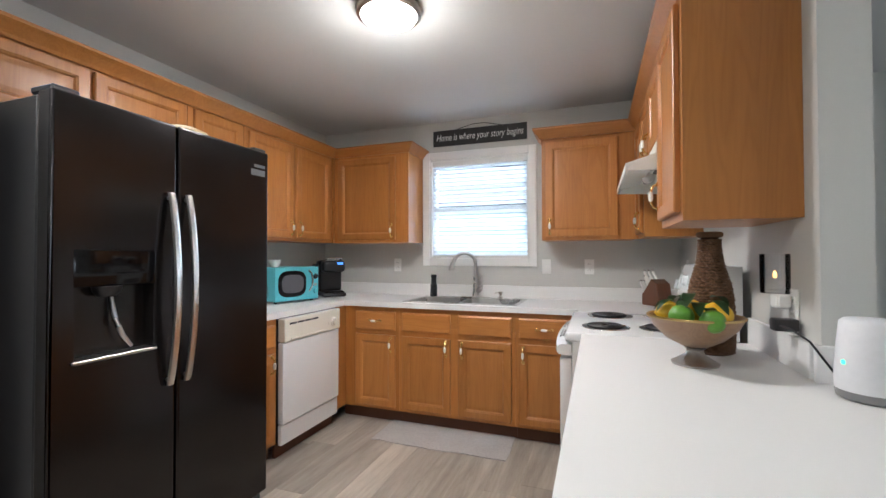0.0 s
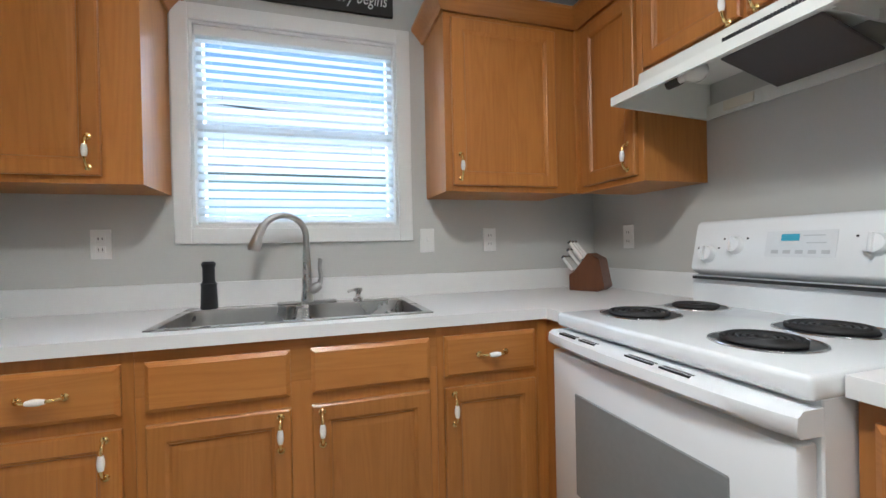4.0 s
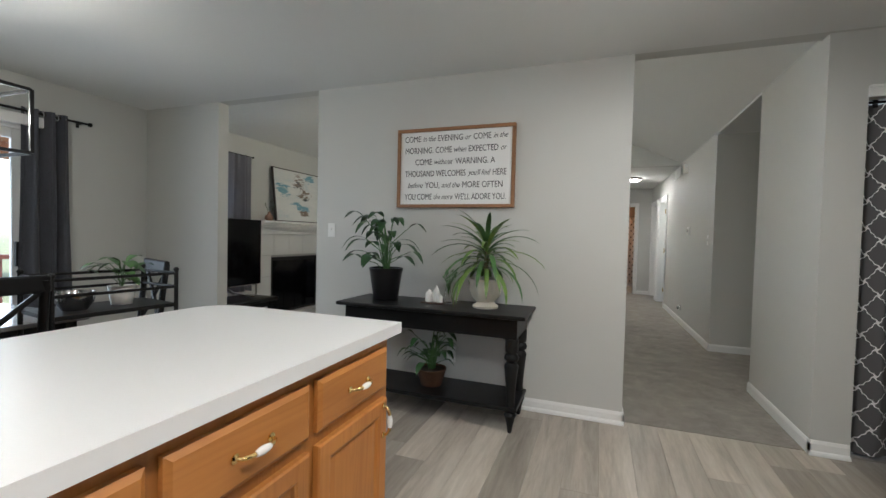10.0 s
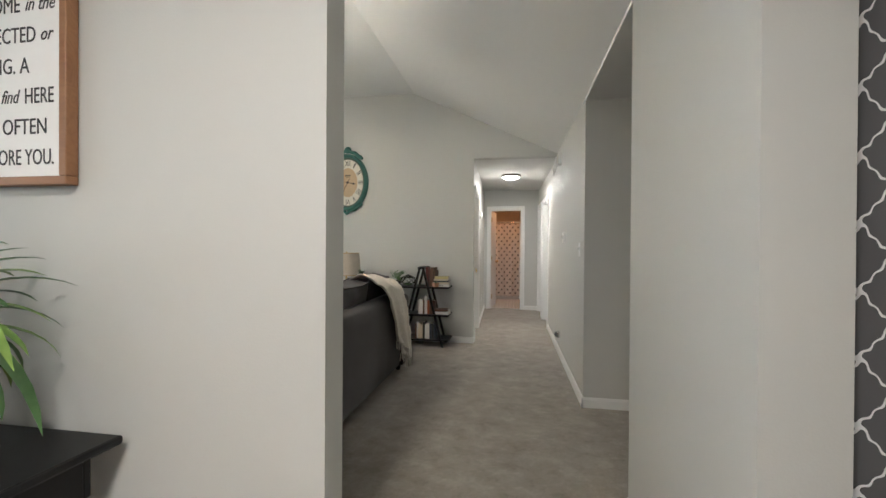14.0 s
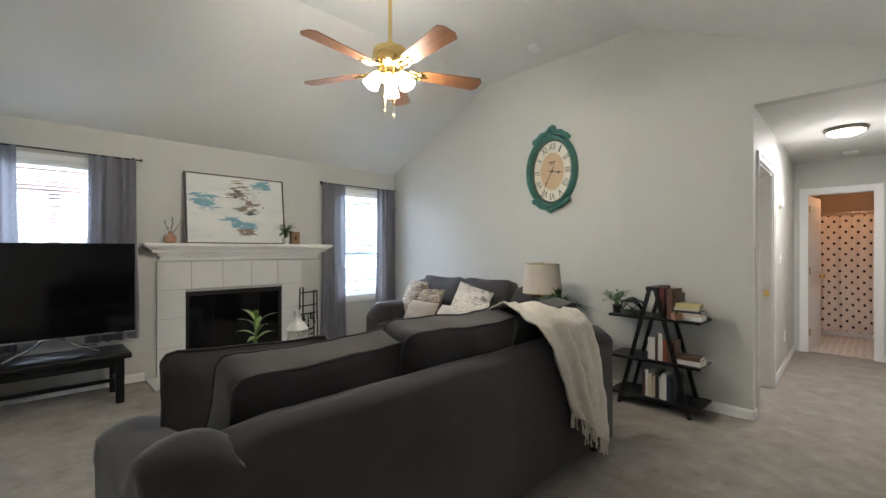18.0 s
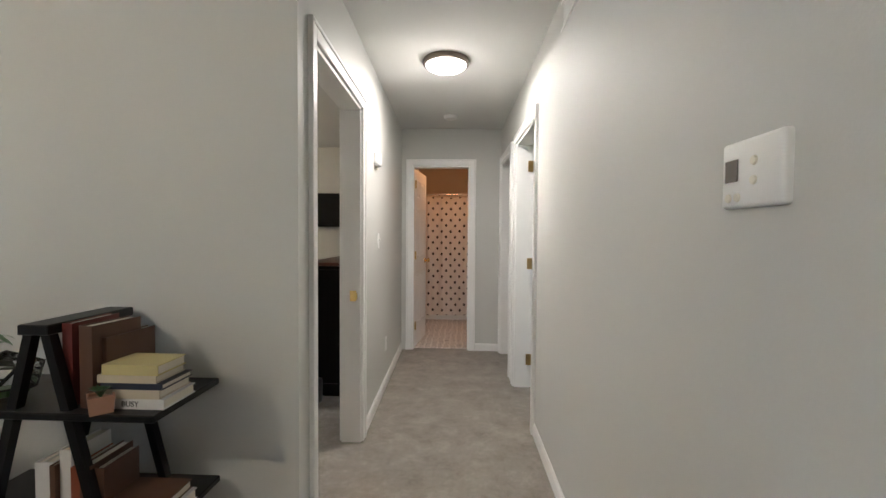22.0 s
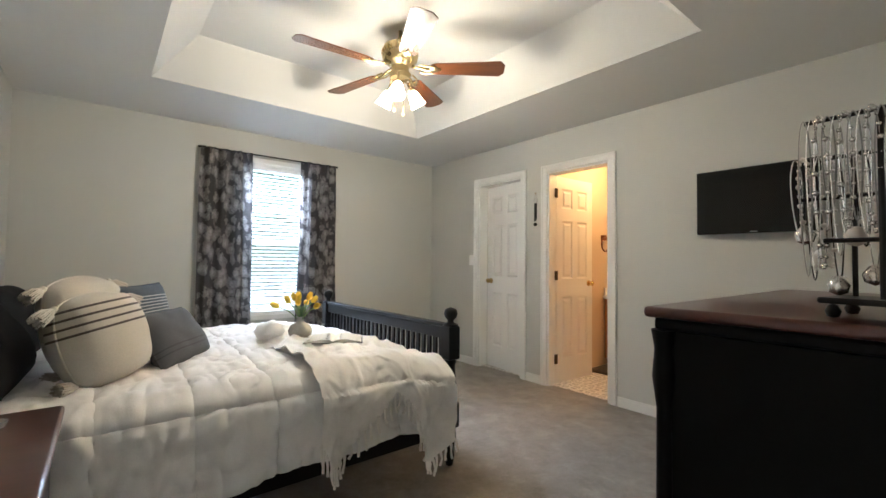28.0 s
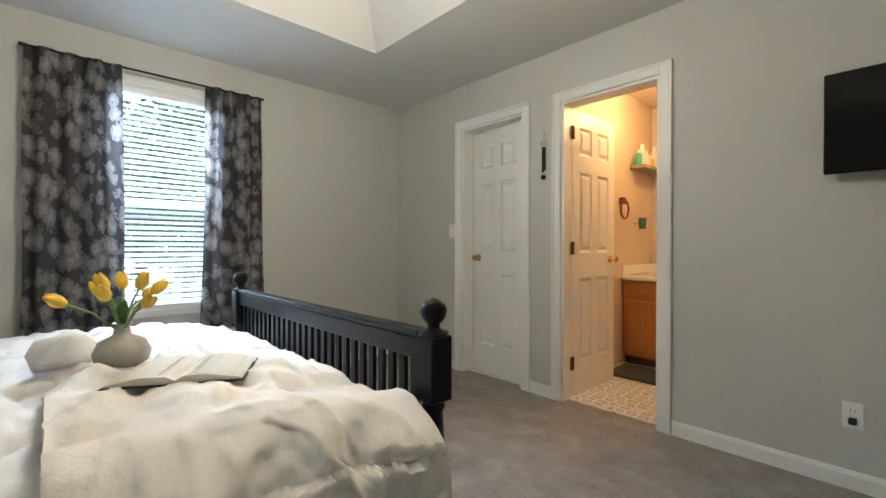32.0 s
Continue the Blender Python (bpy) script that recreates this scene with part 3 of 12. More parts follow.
# ---- kitchen cabinets ----
def raised_panel(bm, w, h, t=0.02, rail=0.055, dep=0.009):
    """A cabinet door in x (0..w) and z (0..h), its face at y = -t: a frame with a moulded inner edge round a sunk field."""
    def ring(m, y):
        return [bm.verts.new(p) for p in ((m, y, m), (w - m, y, m), (w - m, y, h - m), (m, y, h - m))]
    loops = [ring(0, 0), ring(0, -t + 0.004), ring(0.005, -t), ring(rail - 0.008, -t), ring(rail - 0.004, -t + 0.003), ring(rail, -t + 0.004), ring(rail + 0.006, -t + dep + 0.003), ring(rail + 0.012, -t + dep + 0.003), ring(rail + 0.03, -t + dep + 0.001)]
    for a, b in zip(loops, loops[1:]):
        for k in range(4):
            bm.faces.new((a[k], a[(k + 1) % 4], b[(k + 1) % 4], b[k]))
    bm.faces.new(loops[-1])
    bm.faces.new(loops[0][::-1])
    return bm


def slab_front(bm, w, h, t=0.02):
    def ring(m, y):
        return [bm.verts.new(p) for p in ((m, y, m), (w - m, y, m), (w - m, y, h - m), (m, y, h - m))]
    loops = [ring(0, 0), ring(0, -t + 0.008), ring(0.006, -t + 0.004), ring(0.012, -t)]
    for a, b in zip(loops, loops[1:]):
        for k in range(4):
            bm.faces.new((a[k], a[(k + 1) % 4], b[(k + 1) % 4], b[k]))
    bm.faces.new(loops[-1])
    bm.faces.new(loops[0][::-1])
    return bm


HANDLE = {}


def handle(parent, m, upright=True):
    """A brass pull with a white porcelain grip."""
    if not HANDLE:
        pts = [(-0.05, 0, 0), (-0.046, -0.016, 0), (-0.03, -0.025, 0), (0, -0.027, 0), (0.03, -0.025, 0), (0.046, -0.016, 0), (0.05, 0, 0)]
        b = tube(pts, [0.0045, 0.005, 0.0055, 0.004, 0.0055, 0.005, 0.0045], 8)
        for s in (-1, 1):
            lathe([(0.0, 0), (0.010, 0.001), (0.011, 0.004), (0.006, 0.008), (0.0, 0.008)], 10, axis=Matrix.Translation((s * 0.05, 0, 0)) @ Matrix.Rotation(radians(90), 4, "X"), bm=b)
        HANDLE["b"] = finish(b, "handle", BRASS, 50)
        g = lathe([(0.0, -0.021), (0.0065, -0.020), (0.009, -0.01), (0.010, 0), (0.009, 0.01), (0.0065, 0.020), (0.0, 0.021)], 10, axis=Matrix.Translation((0, -0.027, 0)) @ Matrix.Rotation(radians(90), 4, "Y"))
        HANDLE["g"] = finish(g, "grip", PORC, 60)
    h = new("handle", HANDLE["b"])
    h.parent = parent
    h.matrix_basis = m @ (pose(0, 0, 0, 0, 90, 0) if upright else Matrix.Identity(4))
    h["label"] = "brass handle with a white porcelain grip"
    g = new("grip", HANDLE["g"])
    g.parent = h
    return h


def oak_for(rz):
    return OAKX if round(abs(math.cos(radians(rz)))) else OAKY


def cabinet(name, at, rz, w, h, d, fronts, label, base=True, group="", toe=True):
    """A cabinet with its back left foot... x runs along the wall from 0 to w, the front at y = -d, z from 0.
    fronts: (kind, x0, x1, z0, z1, handle x, handle z, upright or None)."""
    ob = thing(name, label, "cabinet", at, group, rz=rz)
    tz = 0.1 if base else 0.0
    boxes = [(0.0, w, -d + 0.002, 0, tz, h)]
    part("body", B(*boxes, bevel=0.001), OAK, ob)
    if base and toe:
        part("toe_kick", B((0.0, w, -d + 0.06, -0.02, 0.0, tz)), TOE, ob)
    for f in fronts:
        kind, x0, x1, z0, z1, hx, hz, up = f
        bm = bmesh.new()
        if kind == "door":
            raised_panel(bm, x1 - x0, z1 - z0)
        else:
            slab_front(bm, x1 - x0, z1 - z0)
        dr = part("door" if kind == "door" else "drawer_front", bm, OAK if kind == "door" else OAKX, ob, m=pose(x0, -d, z0))
        if hx is not None:
            handle(dr, pose(hx - x0, -0.02, hz - z0), up)
    return ob


UB, UT, UD = 1.375, 2.125, 0.31
UL = "honey oak wall cabinet with raised-panel doors and porcelain pulls"
BL = "honey oak base cabinet with drawer fronts and raised-panel doors"
G1, G2 = "kitchen wall cabinets", "kitchen base cabinets"
hh = UT - UB
# west wall, above the fridge and over the counter; local x runs along +y for rz = 90
cabinet("wall_cabinet", (KW, 1.72, 1.83), 90, 0.98, UT - 1.83, UD, [("door", 0.02, 0.48, 0.015, UT - 1.845, 0.45, 0.06, True), ("door", 0.5, 0.96, 0.015, UT - 1.845, 0.53, 0.06, True)], "honey oak cabinet above the refrigerator", False, G1)
cabinet("wall_cabinet", (KW, 2.705, 1.83), 90, 0.40, UT - 1.83, UD, [("door", 0.03, 0.38, 0.015, UT - 1.845, 0.06, 0.06, True)], "short honey oak wall cabinet beside the refrigerator", False, G1)
cabinet("wall_cabinet", (KW, 3.11, UB), 90, 0.99, hh, UD, [("door", 0.03, 0.465, 0.025, hh - 0.03, 0.435, 0.1, True), ("door", 0.505, 0.94, 0.025, hh - 0.03, 0.535, 0.1, True)], UL, False, G1)
# north wall
cabinet("wall_cabinet", (KW + UD + 0.001, KN, UB), 0, 0.715, hh, UD, [("door", 0.05, 0.60, 0.025, hh - 0.03, 0.57, 0.1, True)], UL, False, G1)
cabinet("wall_cabinet", (-0.325, KN, UB), 0, 0.63, hh, UD, [("door", 0.03, 0.52, 0.025, hh - 0.03, 0.06, 0.1, True)], UL, False, G1)
# east wall, rz = -90: local x runs along -y
cabinet("wall_cabinet", (KE, KN - UD - 0.001, UB), -90, 0.395, hh, UD, [("door", 0.05, 0.37, 0.025, hh - 0.03, 0.335, 0.1, True)], UL, False, G1)
cabinet("wall_cabinet", (KE, 3.733, 1.765), -90, 0.79, UT - 1.765, UD, [("door", 0.02, 0.385, 0.015, UT - 1.785, 0.355, 0.06, True), ("door", 0.405, 0.77, 0.015, UT - 1.785, 0.435, 0.06, True)], "short honey oak cabinet over the range hood", False, G1)
cabinet("wall_cabinet", (KE, 2.942, UB), -90, 0.455, hh, UD + 0.01, [("door", 0.03, 0.425, 0.03, hh - 0.03, 0.06, 0.13, True)], UL, False, G1)


def crown_run(pts, closed_ends=True):
    """Crown moulding along the tops of the wall cabinets, mitred at its corners; the room lies to the left of the run."""
    pr = [(0, 0), (0.012, 0), (0.02, 0.014), (0.045, 0.045), (0.06, 0.06), (0.06, 0.075), (0, 0.075)]
    bm = bmesh.new()
    P = [Vector((x, y, 0)) for x, y in pts]
    rings = []
    for i, p in enumerate(P):
        ns = []
        if i > 0:
            d = (P[i] - P[i - 1]).normalized()
            ns.append(Vector((-d.y, d.x, 0)))
        if i < len(P) - 1:
            d = (P[i + 1] - P[i]).normalized()
            ns.append(Vector((-d.y, d.x, 0)))
        n = ns[0] if len(ns) == 1 else (ns[0] + ns[1]) / (1 + ns[0].dot(ns[1]))
        rings.append([bm.verts.new(p + n * u + Vector((0, 0, UT - 0.005 + v))) for u, v in pr])
    for a, b in zip(rings, rings[1:]):
        for k in range(len(pr)):
            bm.faces.new((a[k], a[(k + 1) % len(pr)], b[(k + 1) % len(pr)], b[k]))
    bm.faces.new(rings[0]), bm.faces.new(rings[-1])
    return solid("crown_moulding", bm, OAKX, "honey oak crown moulding along the cabinet tops", "moulding")


crown_run([(KW, 1.72), (KW + UD, 1.72), (KW + UD, KN - UD), (KW + UD + 0.716, KN - UD), (KW + UD + 0.716, KN)][::-1])
crown_run([(-0.325, KN), (-0.325, KN - UD), (KE - UD, KN - UD), (KE - UD, 2.487), (KE, 2.487)][::-1])

# base cabinets
BH, BDp = 0.874, 0.61
dz0, dz1, oz0, oz1 = 0.70, 0.84, 0.125, 0.665
cabinet("base_cabinet", (KW, 2.70, 0), 90, 0.375, BH, BDp, [("drawer", 0.03, 0.35, dz0, dz1, 0.19, 0.77, False), ("door", 0.03, 0.35, oz0, oz1, 0.31, 0.6, True)], "narrow honey oak base cabinet between refrigerator and dishwasher", True, G2)
FX = KW + BDp + 0.02
fr = []
for x0, x1, pull, hx in ((-1.709, -1.371, True, -1.405), (-1.314, -0.935, False, -0.965), (-0.875, -0.497, False, -0.845), (-0.446, -0.102, True, -0.415)):
    c = (x0 + x1) / 2 - FX
    fr.append([("drawer", x0 - FX, x1 - FX, dz0, dz1, c if pull else None, 0.772, False), ("door", x0 - FX, x1 - FX, oz0, oz1, hx - FX, 0.595, True)])
cabinet("base_cabinet", (FX, KN, 0), 0, -1.343 - FX, BH, BDp, fr[0], BL, True, G2)
sh = lambda fs, dx: [(k, a - dx, b - dx, c, d, e if e is None else e - dx, f, g) for k, a, b, c, d, e, f, g in fs]
cabinet("base_cabinet", (-1.342, KN, 0), 0, 0.872, 0.74, BDp, sh(fr[1] + fr[2], -1.342 - FX), "honey oak sink base cabinet with false drawer fronts", True, G2)
cabinet("base_cabinet", (-0.469, KN, 0), 0, 0.385, BH, BDp, sh(fr[3], -0.469 - FX), BL, True, G2)
part("face_rail", B((-1.342, -0.469, KN - BDp + 0.002, KN - BDp + 0.03, 0.74, BH)), OAKX, bpy.data.objects["base_cabinet.002"]).matrix_parent_inverse = bpy.data.objects["base_cabinet.002"].matrix_world.inverted()
# peninsula: rz = -90
PX = KE
pw = 2.937 - 1.19
pf = []
n = 4
for k, (a, b) in enumerate(((0.03, 0.44), (0.47, 0.885), (0.915, 1.30), (1.335, 1.715))):
    if k == 0:
        pf += [("drawer", a, b, z0, z1, (a + b) / 2, (z0 + z1) / 2, False) for z0, z1 in ((0.7, 0.84), (0.51, 0.675), (0.32, 0.485), (0.125, 0.295))]
    else:
        pf += [("drawer", a, b, dz0, dz1, (a + b) / 2, 0.77, False), ("door", a, b, oz0, oz1, b - 0.03 if k % 2 else a + 0.03, 0.595, True)]
cabinet("peninsula_cabinet", (KE, 2.937, 0), -90, pw, BH, BDp, pf, "honey oak peninsula base cabinet with drawers and doors", True, G2)

# counters
EDGE = plain("laminate_edge_line", (0.25, 0.22, 0.2), 0.5)


def counter_mesh(outline, z0=0.876, z1=0.914):
    bm = bmesh.new()
    f = bm.faces.new([bm.verts.new((x, y, z0)) for x, y in outline])
    g = bmesh.ops.extrude_face_region(bm, geom=[f])
    bmesh.ops.translate(bm, vec=(0, 0, z1 - z0), verts=[v for v in g["geom"] if isinstance(v, bmesh.types.BMVert)])
    return bm


SX0, SX1, SY0, SY1 = -1.335, -0.465, 3.87, 4.36
cw = thing("worktop", "white laminate worktop with a square edge and backsplash", "worktop", (0, 0, 0))
CF = 3.805
def cell_slab(xs, ys, inside, z0, z1):
    """One slab over those cells of a grid that inside(x, y) picks."""
    bm = bmesh.new()
    vs = {}
    def vert(i, j, z):
        if (i, j, z) not in vs:
            vs[i, j, z] = bm.verts.new((xs[i], ys[j], z))
        return vs[i, j, z]
    nx, ny = len(xs) - 1, len(ys) - 1
    has = lambda i, j: 0 <= i < nx and 0 <= j < ny and inside((xs[i] + xs[i + 1]) / 2, (ys[j] + ys[j + 1]) / 2)
    for i in range(nx):
        for j in range(ny):
            if not has(i, j):
                continue
            for z in (z0, z1):
                bm.faces.new([vert(i + a, j + b, z) for a, b in ((0, 0), (1, 0), (1, 1), (0, 1))])
            for di, dj, (a, b), (c, d) in ((-1, 0, (0, 0), (0, 1)), (1, 0, (1, 0), (1, 1)), (0, -1, (0, 0), (1, 0)), (0, 1, (0, 1), (1, 1))):
                if not has(i + di, j + dj):
                    bm.faces.new((vert(i + a, j + b, z0), vert(i + c, j + d, z0), vert(i + c, j + d, z1), vert(i + a, j + b, z1)))
    return bm


def on_worktop(x, y):
    if SX0 + 0.02 < x < SX1 - 0.02 and SY0 + 0.02 < y < SY1 - 0.02:
        return False
    return x < -1.80 or y > CF or (x > -0.06 and y > 3.70)


part("slab", cell_slab((KW, -1.80, SX0 + 0.02, SX1 - 0.02, -0.06, KE - 0.002), (2.70, 3.70, CF, SY0 + 0.02, SY1 - 0.02, KN - 0.002), on_worktop, 0.876, 0.914), LAM, cw)
part("backsplash", B((KW + 0.002, KW + 0.02, 2.70, KN - 0.02, 0.9142, 1.016), (KW + 0.002, KE - 0.02, KN - 0.02, KN - 0.002, 0.9142, 1.016), (KE - 0.02, KE - 0.002, 3.70, KN - 0.002, 0.9142, 1.016), bevel=0.002), LAM, cw)
pt = thing("peninsula_worktop", "white laminate peninsula worktop with a rounded corner", "worktop", (0, 0, 0))
r, x1, y0 = 0.14, 0.86, 1.15
ol = [(-0.014, y0), (x1 - r, y0)] + [(x1 - r + r * math.sin(a), y0 + r - r * math.cos(a)) for a in [radians(k) for k in range(10, 91, 10)]] + [(x1, 2.395), (KE - 0.002, 2.395), (KE - 0.002, 2.935), (-0.014, 2.935)]
part("slab", counter_mesh(ol), LAM, pt)
part("backsplash", B((KE - 0.02, KE - 0.002, 2.42, 2.935, 0.9142, 1.016), (KE - 0.02, KE + 0.12, 2.381, 2.398, 0.9142, 1.016), bevel=0.002), LAM, pt)
part("support_panel", B((KE + 0.004, KE + 0.03, 1.19, 2.395, 0, 0.875)), OAK, pt)


# ---- kitchen things ----
def ellipse_ring(bm, a, b, y, n, cx=0, cz=0, power=2.0):
    out = []
    for k in range(n):
        t = 2 * math.pi * k / n
        c, s = math.cos(t), math.sin(t)
        out.append(bm.verts.new((cx + a * math.copysign(abs(c) ** (2 / power), c), y, cz + b * math.copysign(abs(s) ** (2 / power), s))))
    return out


def loft(bm, rings, cap0=True, cap1=True):
    for a, b in zip(rings, rings[1:]):
        n = len(a)
        for k in range(n):
            bm.faces.new((a[k], a[(k + 1) % n], b[(k + 1) % n], b[k]))
    if cap0:
        bm.faces.new(rings[0][::-1])
    if cap1:
        bm.faces.new(rings[-1])
    return bm


def refrigerator():
    # local: front faces -y, x from 0 (south) to 0.925, back at y = 0.85
    ob = thing("refrigerator", "black stainless side-by-side refrigerator with an ice dispenser", "refrigerator", (-1.52, 2.675, 0), rz=-90)
    w, split, h = 0.925, 0.425, 1.79
    ob.matrix_world = pose(-1.52, 1.75, 0, 0, 0, 90)
    part("body", B((0.008, w - 0.008, 0.075, 0.84, 0.02, h - 0.015), bevel=0.006), FRSIDE, ob)
    part("base_grille", B((0.02, w - 0.02, 0.03, 0.08, 0.02, 0.085), *[(0.05, w - 0.05, 0.022, 0.03, 0.03 + 0.012 * k, 0.036 + 0.012 * k) for k in range(4)]), BLKPLAS, ob)
    for x in (0.06, w - 0.06):
        part("foot", lathe([(0.03, 0), (0.03, 0.025)], 10, x, 0.12), BLKPLAS, ob)
    for x in (0.05, w - 0.05):
        part("hinge_cover", B((x - 0.04, x + 0.04, 0.01, 0.12, h - 0.012, h + 0.012), bevel=0.006), FRSIDE, ob)

    def door(x0, x1, hole):
        bm = bmesh.new()
        z0, z1 = 0.09, h - 0.004
        if hole:
            hx0, hx1, hz0, hz1 = hole
            rect = lambda a, b, c, d, y: [bm.verts.new(p) for p in ((a, y, c), (b, y, c), (b, y, d), (a, y, d))]
            of, ob_, nf, nb_ = rect(x0, x1, z0, z1, 0), rect(x0, x1, z0, z1, 0.07), rect(hx0, hx1, hz0, hz1, 0), rect(hx0, hx1, hz0, hz1, 0.07)
            for p, q in ((of, nf), (ob_, nb_), (of, ob_), (nf, nb_)):
                for k in range(4):
                    bm.faces.new((p[k], p[(k + 1) % 4], q[(k + 1) % 4], q[k]))
            outer = set(of + ob_)
            bmesh.ops.bevel(bm, geom=[e for e in bm.edges if e.verts[0] in outer and e.verts[1] in outer], offset=0.010, segments=3, affect="EDGES", profile=0.5)
        else:
            bm.free()
            bm = B((x0, x1, 0, 0.07, z0, z1), bevel=0.010, seg=3)
        return part("door", bm, BLKSTEEL, ob, "black stainless door")

    dx0, dx1, dz0, dz1 = 0.07, 0.335, 0.92, 1.285
    left = door(0.004, split - 0.004, (dx0, dx1, dz0, dz1))
    right = door(split + 0.004, w - 0.004, None)
    part("dispenser", B((dx0, dx1, 0.055, 0.065, dz0, dz1), (dx0, dx0 + 0.004, 0, 0.055, dz0, dz1), (dx1 - 0.004, dx1, 0, 0.055, dz0, dz1), (dx0, dx1, 0, 0.055, dz1 - 0.004, dz1)), plain("dispenser_cavity", (0.02, 0.018, 0.017), 0.25, metal=0.4), left, "dark recessed ice and water dispenser")
    cp = part("control_panel", B((dx0 - 0.003, dx1 + 0.003, -0.004, 0.05, dz1 - 0.125, dz1 + 0.003), bevel=0.008, seg=2), SCREEN, left, "glossy black dispenser controls", 40)
    part("chute", lathe([(0.045, 0.0), (0.04, -0.02), (0.028, -0.035), (0, -0.035)], 20, (dx0 + dx1) / 2 - 0.02, 0.025, dz1 - 0.124), BLKPLAS, cp, "", 50)
    lv = tube([(dx0 + 0.14, 0.045, dz0 + 0.20), (dx0 + 0.145, 0.03, dz0 + 0.12), (dx0 + 0.165, 0.02, dz0 + 0.06), (dx0 + 0.19, 0.012, dz0 + 0.02)], [0.006, 0.009, 0.008, 0.006], 8)
    part("lever", lv, STEEL, left, "thin steel dispenser lever", 60)
    part("drip_tray", B((dx0 - 0.004, dx1 + 0.004, -0.012, 0.055, dz0 - 0.006, dz0 + 0.006), bevel=0.003), STEEL, left)
    for x, dr in ((split - 0.038, left), (split + 0.036, right)):
        b = bmesh.new()
        rings = []
        for k in range(25):
            u = k / 24
            bow = 0.016 + 0.042 * math.sin(math.pi * u) ** 0.8
            z, w2 = 0.765 + 0.745 * u, 0.0135
            rings.append([b.verts.new((x + p, -bow + q, z)) for p, q in ((-w2, 0.004), (-w2 * 0.8, -0.005), (0, -0.009), (w2 * 0.8, -0.005), (w2, 0.004), (w2 * 0.7, 0.010), (-w2 * 0.7, 0.010))])
        loft(b, rings)
        for z in (0.785, 1.49):
            tube([(x, 0.0, z), (x, -0.022, z)], 0.009, 8, b)
        part("handle", b, STEEL, dr, "curved steel bar handle", 40)
    part("badge", B((w - 0.12, w - 0.03, -0.0015, 0.0, 1.66, 1.69), (w - 0.1, w - 0.03, -0.0015, 0.0, 1.70, 1.715)), plain("badge_grey", (0.10, 0.10, 0.10), 0.4, metal=0.5), right, "small grey badge and sticker")


refrigerator()
bm = lathe([(0.0, 0), (0.11, 0), (0.125, 0.012), (0.1, 0.03), (0.105, 0.05), (0.06, 0.07), (0, 0.075)], 20, -1.72, 2.35, 1.776)
solid("folded_cloth", bm, fabric("cream_cloth", (0.7, 0.6, 0.42)), "cream folded cloth lying on the refrigerator", "cloth", smooth=60)


def dishwasher():
    ob = thing("dishwasher", "white dishwasher with a bisque control panel", "dishwasher", (-1.79, 3.085, 0), rz=90)
    w = 0.61
    part("body", B((0.003, w - 0.003, 0.03, 0.58, 0.1, 0.868)), FRSIDE, ob)
    part("door", B((0.003, w - 0.003, -0.012, 0.03, 0.215, 0.72), bevel=0.006, seg=2), WHITE, ob, "plain white door panel")
    p = part("control_panel", B((0.003, w - 0.003, -0.022, 0.03, 0.724, 0.868), bevel=0.006, seg=2), BISQUE, ob, "bisque control panel")
    part("vent_slot", B(*[(0.05 + 0.075 * k, 0.115 + 0.075 * k, -0.0235, -0.02, 0.83, 0.842) for k in range(4)]), BLKPLAS, p)
    part("dial", lathe([(0.034, 0), (0.034, 0.006), (0.026, 0.01), (0.024, 0.022), (0.0, 0.024)], 24, axis=Matrix.Translation((0.52, -0.022, 0.785)) @ Matrix.Rotation(radians(90), 4, "X")), BISQUE, p, "round bisque dial", 40)
    part("handle_lip", B((0.06, 0.4, -0.03, -0.02, 0.734, 0.744), bevel=0.003), BISQUE, p)
    part("latch", B((0.46, 0.475, -0.026, -0.02, 0.77, 0.79)), BISQUE, p)
    part("kick_panel", B((0.003, w - 0.003, 0.0, 0.03, 0.085, 0.208), bevel=0.004), WHITE, ob)
    part("toe_kick", B((0.003, w - 0.003, 0.05, 0.07, 0.0, 0.083)), TOE, ob)


dishwasher()
FIL = thing("corner_filler", "honey oak filler panels in the cabinet corners", "filler")
part("panel", B((-1.83, FX - 0.001, KN - BDp + 0.003, KN - BDp + 0.03, 0.1, 0.874), (-1.83, -1.806, 3.70, KN - BDp + 0.003, 0.1, 0.874)), OAK, FIL)
part("panel", B((-0.083, -0.045, KN - BDp + 0.003, KN - BDp + 0.03, 0.1, 0.874), (-0.045, -0.02, 3.70, KN - BDp + 0.003, 0.1, 0.874)), OAK, FIL)
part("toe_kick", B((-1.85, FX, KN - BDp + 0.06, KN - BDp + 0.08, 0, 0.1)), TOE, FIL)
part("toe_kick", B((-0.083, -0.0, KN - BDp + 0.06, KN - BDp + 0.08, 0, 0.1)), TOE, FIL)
part("panel", B((KW + UD - 0.03, KW + UD, KN - UD - 0.012, KN - UD + 0.02, UB + 0.001, UT - 0.001)), OAK, FIL)
part("panel", B((0.304, KE - UD + 0.03, KN - UD - 0.012, KN - UD + 0.02, UB + 0.001, UT - 0.001)), OAK, FIL)


